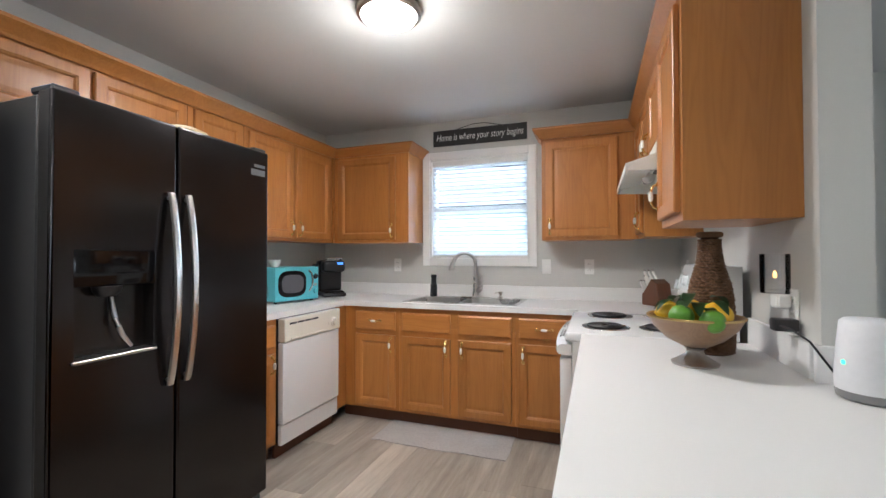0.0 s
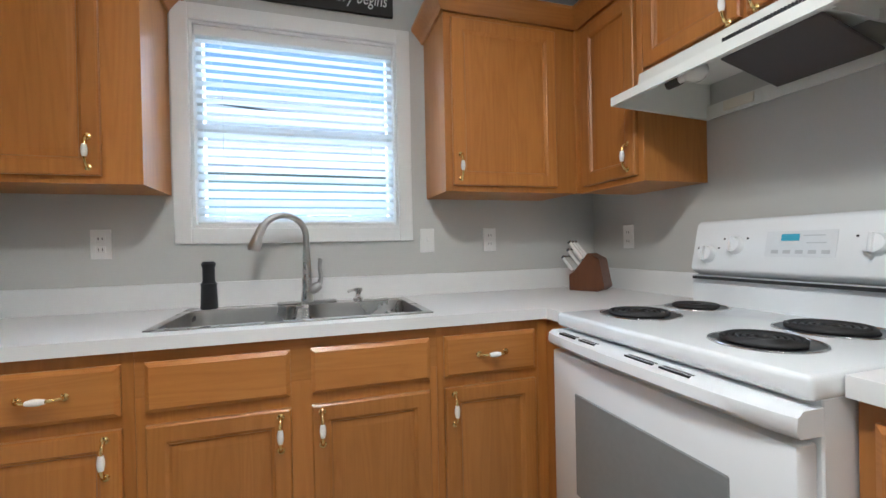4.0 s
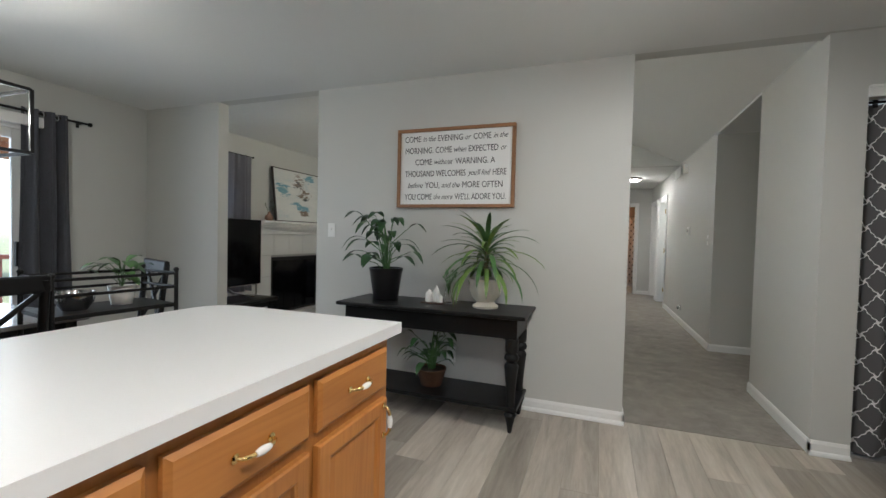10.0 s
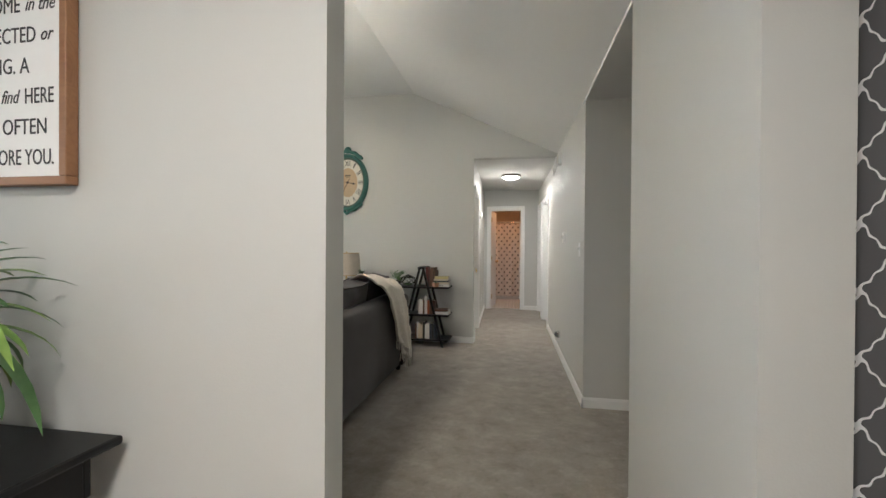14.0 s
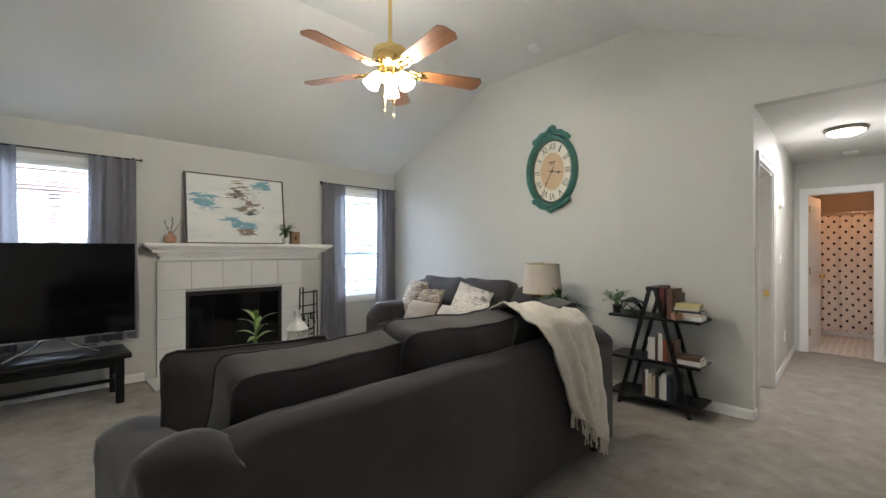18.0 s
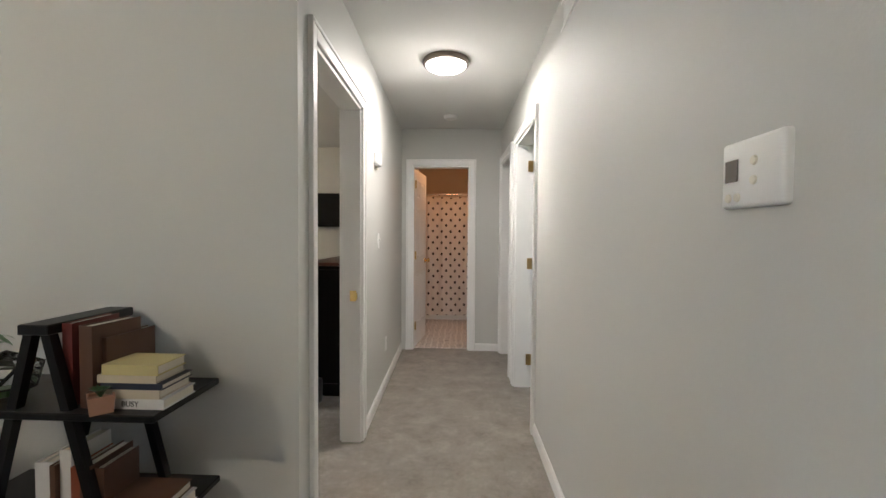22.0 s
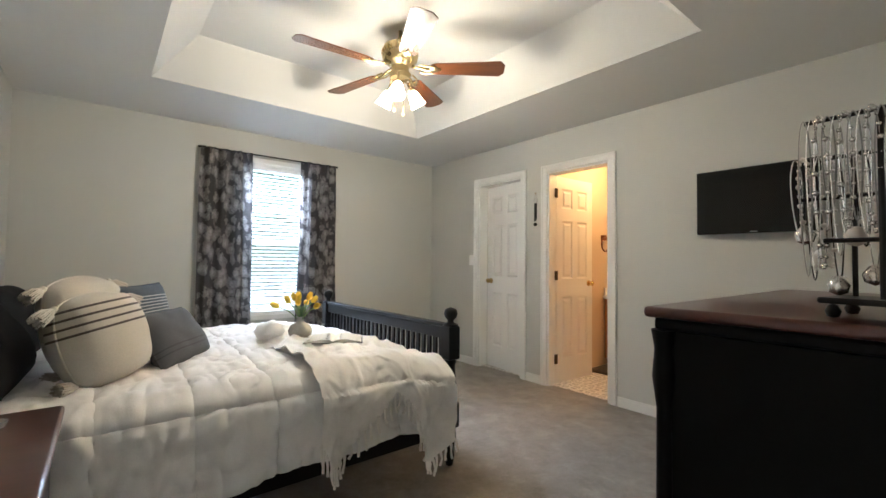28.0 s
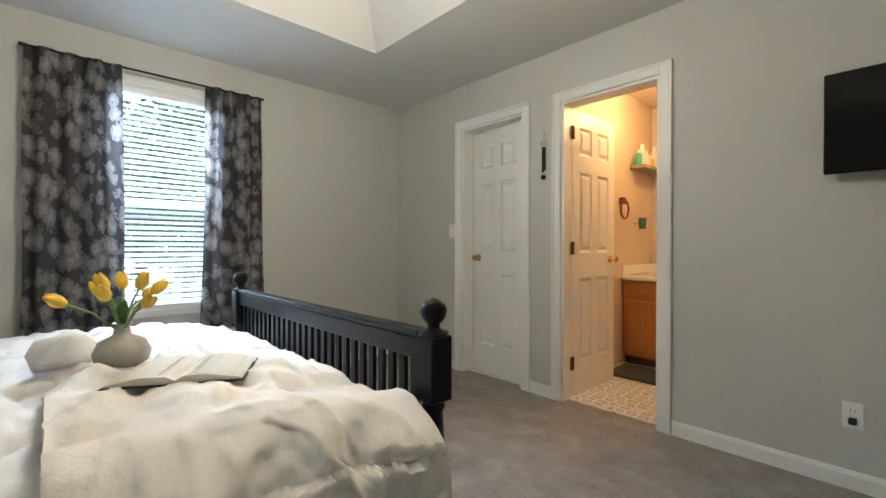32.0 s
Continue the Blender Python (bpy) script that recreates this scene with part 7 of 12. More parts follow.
cart()
b = solid("silver_bowl", lathe([(0, 0), (0.05, 0), (0.075, 0.04), (0.085, 0.09), (0.08, 0.09), (0.07, 0.042), (0.045, 0.008), (0, 0.008)], 24), CHROME, "shiny silver bowl on the cart", "bowl", smooth=50)
b.matrix_world = pose(1.74, 1.2, 0.8205)


def small_plant(name, label, at, pot_r, pot_h, pm, lm, n, spread, height, leaf, seed, lw=0.3):
    prof = [(0, 0), (pot_r * 0.75, 0), (pot_r, pot_h), (pot_r * 0.9, pot_h), (pot_r * 0.85, pot_h * 0.85), (0, pot_h * 0.85)]
    ob = pot(name, label, at, prof, pm)
    part("soil", lathe([(0, 0), (pot_r * 0.85, 0), (0, 0.008)], 16, 0, 0, pot_h * 0.86), SOIL, ob)
    rnd = random.Random(seed)
    for k in range(n):
        a, rr, hz = rnd.uniform(0, 6.283), rnd.uniform(0.1, 1.0) * spread, rnd.uniform(0.3, 1.0) * height
        top = Vector((rr * math.cos(a), rr * math.sin(a), pot_h + hz))
        bm = tube([(0, 0, pot_h * 0.86), (top.x * 0.4, top.y * 0.4, pot_h + hz * 0.7), top], 0.002, 4)
        tip = top + Vector((math.cos(a), math.sin(a), rnd.uniform(-0.6, 0.5))) * leaf
        leaf_blade(bm, top, tip, leaf * lw, leaf * 0.15, 0.12, 5)
        part("leaf", bm, lm, ob, smooth=60)
    return ob


small_plant("cart_plant", "green leafy plant in a white pot on the cart", (1.74, 0.98, 0.8205), 0.065, 0.10, PORC, LEAFM, 16, 0.10, 0.13, 0.10, 21, 0.28)
small_plant("table_plant", "low trailing green plant on the dining table", (2.28, 1.75, 0.7505), 0.09, 0.07, CBLK, LEAFD, 60, 0.17, 0.12, 0.09, 22, 0.2)


# ---- closet curtain ----
def trellis(name, a, b):
    """Grey cloth with a white quatrefoil-like trellis, drawn in the cloth's own coordinates."""
    m = bpy.data.materials.new(name)
    t, p = nodes_of(m)
    uv = t.nodes.new("ShaderNodeUVMap")
    sep = t.nodes.new("ShaderNodeSeparateXYZ")
    link(t, uv.outputs[0], sep.inputs[0])
    def math_node(op, x, y=None):
        n = t.nodes.new("ShaderNodeMath")
        n.operation = op
        for k, v in enumerate((x, y)):
            if v is None:
                continue
            if isinstance(v, (int, float)):
                n.inputs[k].default_value = v
            else:
                link(t, v, n.inputs[k])
        return n.outputs[0]
    P, Q = 0.215, 0.155
    u = math_node("MULTIPLY", sep.outputs[0], 2 * math.pi / P)
    v = math_node("MULTIPLY", sep.outputs[1], 2 * math.pi / Q)
    # wavy lines cos(u) + cos(v) = 0 give the ogee trellis; a ripple adds the notches
    s = math_node("ADD", math_node("COSINE", u), math_node("COSINE", v))
    rip = math_node("MULTIPLY", math_node("SINE", math_node("MULTIPLY", u, 3.0)), math_node("SINE", math_node("MULTIPLY", v, 3.0)))
    s = math_node("ADD", s, math_node("MULTIPLY", rip, 0.28))
    w = math_node("ABSOLUTE", s)
    line = math_node("LESS_THAN", w, 0.15)
    c = mixed(t, line, a, b)
    vv = coords(t)
    c = mixed(t, 0.25, c, ramp(t, noise_tex(t, vv, 300.0), ((0.3, tone(a, 0.6)), (0.7, tone(a, 1.4)))), "SOFT_LIGHT")
    link(t, c, p.inputs["Base Color"])
    p.inputs["Roughness"].default_value, p.inputs["Sheen Weight"].default_value = 0.75, 0.1
    return m


CC = trellis("trellis_cloth", (0.115, 0.115, 0.12), (0.82, 0.82, 0.82))
curtain("closet_curtain", "grey curtain with a white trellis pattern across the closet", 0, (-2.56, SIGN - 0.075, 2.035), 0.505, 2.01, 3.0, 0.022, CC, seed=7)
curtain("closet_curtain", "grey curtain with a white trellis pattern across the closet", 0, (-3.0, SIGN - 0.085, 2.035), 0.46, 2.01, 3.0, 0.022, CC, seed=9)
rod("closet_rod", "thin rod carrying the closet curtains", 0, (-2.995, SIGN - 0.08, 2.045), 0.93, 0.007, 0.009, stand=0.0005)


# ---- outside ----
GRASS = plain("lawn", (0.30, 0.30, 0.15), 0.9, vary=0.25, scale=0.6, fine=30, relief=0.4)
solid("ground", B((-300, 300, -300, 300, -0.75, -0.55)), GRASS, kind="structure")
DECKW = wood("red_deck_stain", (0.17, 0.055, 0.035), (0.11, 0.032, 0.02), 1, 0.6, 0.0)
CEDAR = wood("cedar_roof", (0.50, 0.22, 0.10), (0.36, 0.14, 0.06), 0, 0.6, 0.0)
dk = thing("deck", "red-stained wooden deck with a railing", "deck", (0, 0, 0))
for k in range(26):
    x = EW + OUT + 0.02 + 0.118 * k
    part("board", B((x, x + 0.112, -1.5, 4.6, -0.09, -0.06)), DECKW, dk)
part("joist", B(*[(EW + OUT + 0.02, 6.9, y, y + 0.05, -0.35, -0.091) for y in (-1.4, 0.5, 2.4, 4.4)]), DECKW, dk)
part("support", B(*[(x, x + 0.1, y, y + 0.1, -0.6, -0.351) for x in (4.2, 6.6) for y in (-1.42, 1.4, 4.38)]), DECKW, dk)
for y in (-1.4, 0.95, 2.9, 4.4):
    part("post", B((6.72, 6.86, y, y + 0.14, -0.06, 2.12), bevel=0.006), DECKW, dk)
for z in (0.78, 0.05):
    part("rail", B((6.75, 6.84, -1.4, 4.5, z, z + 0.06)), DECKW, dk)
k = 0
y = -1.25
while y < 4.4:
    part("baluster", B((6.775, 6.81, y, y + 0.035, 0.11, 0.78)), DECKW, dk)
    y += 0.13
rf = thing("deck_roof", "open cedar roof with rafters over the deck", "roof", (0, 0, 0))
part("beam", B((6.70, 6.88, -1.6, 4.7, 2.121, 2.33)), CEDAR, rf)
part("ledger", B((EW + OUT + 0.002, EW + OUT + 0.05, -1.6, 4.7, 2.45, 2.75)), CEDAR, rf)
for k in range(11):
    y = -1.5 + 0.6 * k
    bm = bmesh.new()
    e = [[bm.verts.new((x, y + s, z)) for x, z in ((EW + OUT + 0.05, 2.62), (7.2, 2.332), (7.2, 2.47), (EW + OUT + 0.05, 2.76))] for s in (0, 0.045)]
    for i in range(4):
        bm.faces.new((e[0][i], e[0][(i + 1) % 4], e[1][(i + 1) % 4], e[1][i]))
    bm.faces.new(e[0]), bm.faces.new(e[1])
    part("rafter", bm, CEDAR, rf)
bm = bmesh.new()
e = [[bm.verts.new((x, y, z)) for x, z in ((EW + OUT + 0.002, 2.764), (7.3, 2.466), (7.3, 2.492), (EW + OUT + 0.002, 2.79))] for y in (-1.7, 4.8)]
for i in range(4):
    bm.faces.new((e[0][i], e[0][(i + 1) % 4], e[1][(i + 1) % 4], e[1][i]))
bm.faces.new(e[0]), bm.faces.new(e[1])
part("decking", bm, CEDAR, rf)
SIDING = plain("blue_siding", (0.46, 0.62, 0.69), 0.6, vary=0.04, scale=1.0)
nb = thing("neighbour_house", "pale blue neighbour house with a grey shingle roof", "house", (0, 0, 0))
for k in range(16):
    z = -0.55 + 0.19 * k
    bm = bmesh.new()
    e = [[bm.verts.new((x, y, zz)) for y, zz in ((9.6, z), (9.575, z), (9.6, z + 0.195))] for x in (-9.0, 7.0)]
    for i in range(3):
        bm.faces.new((e[0][i], e[0][(i + 1) % 3], e[1][(i + 1) % 3], e[1][i]))
    part("siding_board", bm, SIDING, nb)
part("wall", B((-9.0, 7.0, 9.601, 14, -0.55, 2.45)), SIDING, nb)
bm = bmesh.new()
e = [[bm.verts.new((x, y, z)) for y, z in ((9.15, 2.4), (11.9, 4.3), (14.5, 2.4), (14.5, 2.3), (9.15, 2.3))] for x in (-9.4, 7.4)]
for i in range(5):
    bm.faces.new((e[0][i], e[0][(i + 1) % 5], e[1][(i + 1) % 5], e[1][i]))
bm.faces.new(e[0]), bm.faces.new(e[1])
part("roof", bm, plain("grey_shingle", (0.22, 0.23, 0.25), 0.9, vary=0.2, fine=14, relief=0.5), nb, "grey shingle roof")
wd_ = part("window", B((-0.9, -0.2, 9.56, 9.59, 0.7, 1.75), bevel=0.01), TRIM, nb, "white-framed window")
part("pane", B((-0.84, -0.26, 9.555, 9.561, 0.77, 1.68)), plain("far_glass", (0.15, 0.22, 0.28), 0.1), wd_)


def tree(x, y, h, r, seed, lm, n=900):
    ob = thing("tree", "leafy green tree beyond the lawn", "tree", (x, y, -0.55), "trees behind the house")
    rnd = random.Random(seed)
    part("trunk", tube([(0, 0, 0), (0.06 * r, 0, h * 0.25), (0.0, 0.05 * r, h * 0.5), (0.05, 0, h * 0.75)], [0.05 * r + 0.06, 0.04 * r + 0.05, 0.03 * r + 0.03, 0.02], 8), plain("bark", (0.09, 0.065, 0.045), 0.9), ob)
    bm = bmesh.new()
    cl = [Vector((rnd.gauss(0, 0.45) * r, rnd.gauss(0, 0.45) * r, h * rnd.uniform(0.38, 0.95))) for _ in range(16)]
    for c in cl:
        tube([(0, 0, h * 0.35), c * 0.55 + Vector((0, 0, h * 0.15)), c], [0.05, 0.03, 0.012], 5, bm)
    part("limbs", bm, plain("limb_bark", (0.09, 0.065, 0.045), 0.9), ob)
    vs, fs = [], []
    for k in range(n):
        c = cl[k % len(cl)]
        p = c + Vector((rnd.gauss(0, 0.26), rnd.gauss(0, 0.26), rnd.gauss(0, 0.2))) * r
        s = rnd.uniform(0.05, 0.12) * r ** 0.5
        u = Vector((rnd.gauss(0, 1), rnd.gauss(0, 1), rnd.gauss(0, 1))).normalized()
        w = u.orthogonal().normalized()
        i = len(vs)
        vs += [p - u * s, p + w * s * 0.5, p + u * s, p - w * s * 0.5]
        fs.append((i, i + 1, i + 2, i + 3))
    me = bpy.data.meshes.new("crown")
    me.from_pydata([tuple(v) for v in vs], [], fs)
    me.materials.append(lm)
    o = new("crown", me)
    o.parent = ob
    tagged(o, kind="stuff")


TL = leaf_mat("tree_leaf", (0.46, 0.52, 0.18), (0.30, 0.38, 0.12))
TD = leaf_mat("dark_tree_leaf", (0.14, 0.21, 0.09), (0.08, 0.14, 0.06))
for k, (x, y, h, r, lm) in enumerate(((17, 3.2, 3.9, 2.3, TL), (24, 4.2, 4.6, 2.6, TL), (19, 7.0, 4.6, 2.4, TL), (38, 2.0, 6, 3.5, TD), (44, -6, 7, 4, TD), (34, -3, 4.5, 2.6, TL), (52, 8, 8, 5, TD), (48, 3.5, 6, 4, TD), (14, -8.3, 5.0, 2.2, TD), (16, -11, 6.0, 2.6, TD), (15, -9.6, 6.0, 2.6, TD), (60, -14, 8, 5, TD), (58, -1, 6, 5, TD), (11, -9.2, 3.2, 1.5, TD))):
    tree(x, y, h, r, 30 + k, lm, 3200 if x < 25 else 700)
pl = thing("utility_cable", "thin overhead cable crossing the view", "cable", (0, 0, 0))
part("cable", tube([(-12, 7.6, 3.6), (-1.2, 7.3, 2.62), (8, 7.0, 2.2)], 0.012, 6), BLKPLAS, pl)
part("pole", tube([(-12, 7.6, -0.55), (-12, 7.6, 4.2)], 0.12, 8), CEDAR, pl)
part("pole", tube([(8, 7.0, -0.55), (8, 7.0, 3.0)], 0.12, 8), CEDAR, pl)

# glowing sheet far to the east, standing in for a bright white sky
SKYGLOW = glowing("white_sky_glow", (0.94, 0.97, 1.0), 2.2)
solid("backdrop", B((180, 180.5, -260, 260, -0.55, 90)), SKYGLOW, kind="structure")
# ---- living room ----
from mathutils import noise as mnoise
SOFA = fabric("charcoal_upholstery", (0.040, 0.036, 0.038), (0.026, 0.023, 0.025), 500, 0.28, relief=0.2, sheen=0.2)
CREAM = fabric("cream_cotton", (0.62, 0.58, 0.51), (0.46, 0.42, 0.36), 260, relief=0.5)
WHITEC = fabric("white_quilt", (0.86, 0.85, 0.84), (0.80, 0.79, 0.78), 420, relief=0.15)


def rumple(p, amp, scale, seed=0.0):
    return amp * mnoise.fractal(Vector(p) * scale + Vector((seed, seed * 1.7, seed * 0.3)), 0.9, 2.0, 3)


def cushion(w, h, t, seed=0.0, pinch=0.12, n=14, puff=0.45, crease=0.012, round_=0.0):
    """A stuffed cushion standing on z=0, w across x, h up z, t thick in y."""
    bm = bmesh.new()
    sheets = []
    for s in (-1, 1):
        rows = []
        for i in range(n + 1):
            row = []
            for j in range(n + 1):
                u, v = 2 * i / n - 1, 2 * j / n - 1
                edge = max(abs(u), abs(v))
                body = max(0.0, (1 - abs(u) ** 3) * (1 - abs(v) ** 3)) ** puff
                ku = 1 - pinch * (1 - v * v) * 0.35
                kv = 1 - pinch * (1 - u * u) * 0.35
                kr = 1 - round_ * u * u * v * v
                x, z = u * w / 2 * ku * kr, h / 2 + v * h / 2 * kv * kr
                y = s * (t / 2 * body + 0.002)
                y += s * rumple((x, z, s), crease, 7.0, seed) * body
                row.append(bm.verts.new((x, y, z)))
            rows.append(row)
        sheets.append(rows)
    for s, rows in enumerate(sheets):
        for i in range(n):
            for j in range(n):
                q = (rows[i][j], rows[i + 1][j], rows[i + 1][j + 1], rows[i][j + 1])
                bm.faces.new(q if s == 0 else q[::-1])
    a, b = sheets
    ring = [(i, 0) for i in range(n)] + [(n, j) for j in range(n)] + [(n - i, n) for i in range(n)] + [(0, n - j) for j in range(n)]
    for k in range(len(ring)):
        i, j = ring[k]
        i2, j2 = ring[(k + 1) % len(ring)]
        bm.faces.new((a[i][j], b[i][j], b[i2][j2], a[i2][j2]))
    seam = [((a[i][j].co + b[i][j].co) / 2) for i, j in ring]
    return bm, seam


def throw_pillow(name, label, m, w, h, t, material, seed, piping=None, group="", pinch=0.12, puff=0.45, round_=0.0):
    bm, seam = cushion(w, h, t, seed, pinch, puff=puff, round_=round_)
    ob = thing(name, label, "pillow", group=group)
    ob.matrix_world = m
    part("cover", bm, material, ob, smooth=60)
    part("seam", tube(seam, 0.005, 6, closed=True), piping or material, ob, smooth=60)
    return ob


def soft_box(x0, x1, y0, y1, z0, z1, r, seed=0.0, crown=0.0, amp=0.006):
    """An upholstered block: rounded, slightly crowned on top and uneven."""
    bm = B((x0, x1, y0, y1, z0, z1))
    bmesh.ops.subdivide_edges(bm, edges=bm.edges[:], cuts=7, use_grid_fill=True)
    cx, cy, cz = (x0 + x1) / 2, (y0 + y1) / 2, (z0 + z1) / 2
    hx, hy, hz = (x1 - x0) / 2, (y1 - y0) / 2, (z1 - z0) / 2
    for v in bm.verts:
        p = v.co - Vector((cx, cy, cz))
        core = Vector((max(-hx + r, min(hx - r, p.x)), max(-hy + r, min(hy - r, p.y)), max(-hz + r, min(hz - r, p.z))))
        d = p - core
        if d.length > 1e-6:
            p = core + d.normalized() * min(d.length, r)
        fx, fy = p.x / hx, p.y / hy
        if p.z > hz * 0.3:
            p.z += crown * (1 - fx * fx) * (1 - fy * fy)
        q = Vector((cx, cy, cz)) + p
        n = rumple(q, amp, 5.0, seed)
        v.co = q + Vector((n, n, n * 0.5)) * (1 if q.z > z0 + 0.03 else 0)
    return bm


def arm_block(x0, x1, y0, y1, zf, zb, r, seed):
    """A padded arm whose top slopes from zf (x1, front) to zb (x0, back), rolled across."""
    bm = bmesh.new()
    rings = []
    for i in range(15):
        u = i / 14
        x = x0 + (x1 - x0) * u
        k = max(0.0, min(1.0, (u - 0.10) / 0.30))
        zt = zb + (zf - zb) * k * k * (3 - 2 * k) + 0.02 * math.sin(math.pi * max(0.0, (u - 0.4) / 0.6))
        zt -= 0.10 * max(0, (u - 0.9) / 0.1) ** 2 + 0.05 * max(0, 1 - u / 0.06) ** 2
        w, c = (y1 - y0) / 2, (y0 + y1) / 2
        ring = [(c - w, 0.09), (c - w, zt - r)]
        for k in range(1, 9):
            a = math.pi * (1 - k / 9)
            ring.append((c + (w + 0.012) * math.cos(a), zt - r + r * math.sin(a)))
        ring += [(c + w, zt - r), (c + w, 0.09)]
        rings.append([bm.verts.new((x, y + rumple((x, y, z), 0.006, 5, seed), z)) for y, z in ring])
    n = len(rings[0])
    for a, b in zip(rings, rings[1:]):
        for k in range(n):
            bm.faces.new((a[k], a[(k + 1) % n], b[(k + 1) % n], b[k]))
    bm.faces.new(rings[0][::-1])
    bm.faces.new(rings[-1])
    return bm


def box_cushion(w, h, t, seed):
    """A boxed cushion standing on z = 0, its two faces crowned, with the loops of its two piped seams."""
    bm = B((-1, 1, -1, 1, -1, 1))
    bmesh.ops.subdivide_edges(bm, edges=bm.edges[:], cuts=11, use_grid_fill=True)

    def place(p):
        u, v, s = p.x, p.z, p.y
        r = 0.16
        # round the corners of the outline
        a, b = max(0.0, abs(u) - 1 + r), max(0.0, abs(v) - 1 + r)
        k = math.hypot(a, b)
        if k > r:
            u, v = math.copysign(1 - r + a * r / k, u), math.copysign(1 - r + b * r / k, v)
        body = max(0.0, (1 - abs(u) ** 2.6) * (1 - abs(v) ** 2.6)) ** 0.6
        y = s * (t * 0.34 + 0.22 * t * body)
        sag = 0.035 * h * (1 - u * u) * max(0.0, v)
        x, z = u * w / 2, h / 2 + v * h / 2 - sag
        if abs(s) < 0.99:
            x *= 1 + 0.02 * (1 - s * s)
        q = Vector((x, y, z))
        return q + Vector((rumple(q, 0.010, 5.0, seed), rumple(q, 0.020, 4.0, seed + 3), rumple(q, 0.009, 4.0, seed + 7)))

    seams = []
    for s in (-1, 1):
        loop = []
        for a in range(48):
            k, f = divmod(a / 12, 1)
            e = 2 * f - 1
            u, v = ((e, -1), (1, e), (-e, 1), (-1, -e))[int(k)]
            loop.append(place(Vector((u, s, v))))
        seams.append(loop)
    for v in bm.verts:
        v.co = place(v.co.copy())
    return bm, seams


def sofa(name, label, at, rz, length, depth, seats, back_h, arm_h, cushions):
    """Back on local x=0 facing +x; runs along -y from 0 to -length."""
    ob = thing(name, label, "sofa", at, "sofas", rz=rz)
    L = length
    # back: leans a little, rolled top
    bm = bmesh.new()
    rings = []
    for i in range(29):
        y = -0.20 - (L - 0.4) * i / 28
        e = min(1, min(i, 28 - i) / 2.0)
        top = back_h - 0.02 * (1 - e)
        pr = [(0.03, 0.09), (0.005, 0.35), (-0.005, top - 0.14), (0.015, top - 0.04), (0.06, top), (0.13, top - 0.005), (0.19, top - 0.06), (0.24, 0.45), (0.26, 0.09)]
        rings.append([bm.verts.new((x + rumple((x, y, z), 0.006, 4.0, 3), y, z + rumple((y, x, z), 0.004, 3.0, 5))) for x, z in pr])
    n = len(rings[0])
    for a, b in zip(rings, rings[1:]):
        for k in range(n):
            bm.faces.new((a[k], a[(k + 1) % n], b[(k + 1) % n], b[k]))
    bm.faces.new(rings[0][::-1])
    bm.faces.new(rings[-1])
    part("backrest", bm, SOFA, ob, smooth=60)
    part("seat_base", soft_box(0.2, depth - 0.06, -L + 0.2, -0.2, 0.09, 0.31, 0.03, 2), SOFA, ob, smooth=60)
    for k in range(2):
        y0, y1 = ((-0.235, 0.0) if k == 0 else (-L, -L + 0.235))
        part("armrest", arm_block(-0.004, depth - 0.03, y0, y1, arm_h, back_h + 0.012, 0.085, 4 + k), SOFA, ob, smooth=60)
    w = (L - 0.47) / seats
    for k in range(seats):
        y1 = -0.235 - w * k
        s = part("seat_cushion", soft_box(0.22, depth, y1 - w + 0.008, y1 - 0.008, 0.305, 0.465, 0.045, 7 + k, 0.03), SOFA, ob, smooth=60)
    for x in (0.08, depth - 0.12):
        for y in (-0.1, -L + 0.1):
            part("foot", lathe([(0, 0), (0.022, 0), (0.034, 0.09), (0, 0.092)], 12, x, y, 0.003), BLACK, ob, "", 50)
    for (x, y, z, w, h, t, tilt, turn, seed) in cushions:
        m = pose(x, y, z, 0, 0, 90 + turn) @ Matrix.Rotation(radians(tilt), 4, "X")
        bm, seams = box_cushion(w, h, t, seed)
        c = part("back_cushion", bm, SOFA, ob, smooth=60, m=m)
        for sm in seams:
            part("piping", tube(sm, 0.0055, 6, closed=True), SOFA, c, smooth=60)
    return ob


sofa("sofa", "charcoal fabric sofa with loose back cushions, back to the walkway", (-0.225, -1.26, 0), 0, 2.56, 1.0, 3, 0.815, 0.64,
     [(0.40, -0.62, 0.44, 0.74, 0.53, 0.22, -16, 4, 1.1), (0.34, -1.33, 0.455, 0.76, 0.545, 0.23, -13, -3, 2.3), (0.34, -2.04, 0.46, 0.68, 0.55, 0.22, -13, 2, 3.1), (0.58, -0.50, 0.47, 0.68, 0.46, 0.13, 24, -10, 4.2)])
sofa("loveseat", "charcoal fabric loveseat against the clock wall", (1.07, -4.98, 0), 90, 1.86, 0.98, 2, 0.92, 0.66,
     [(0.26, -0.56, 0.47, 0.66, 0.52, 0.19, -14, 2, 5.1), (0.26, -1.27, 0.47, 0.66, 0.52, 0.19, -13, -2, 6.2)])


def blotch(name, a, b, c, scale=9.0):
    m = bpy.data.materials.new(name)
    t, p = nodes_of(m)
    v = coords(t, (1, 1, 1.8))
    f = noise_tex(t, v, scale, 3, 0.6, 1.5)
    col = ramp(t, f, ((0.36, a), (0.45, b), (0.55, b), (0.62, c)))
    link(t, col, p.inputs["Base Color"])
    p.inputs["Roughness"].default_value = 0.85
    bump(t, p, noise_tex(t, coords(t), 400), 0.3, 0.002)
    return m


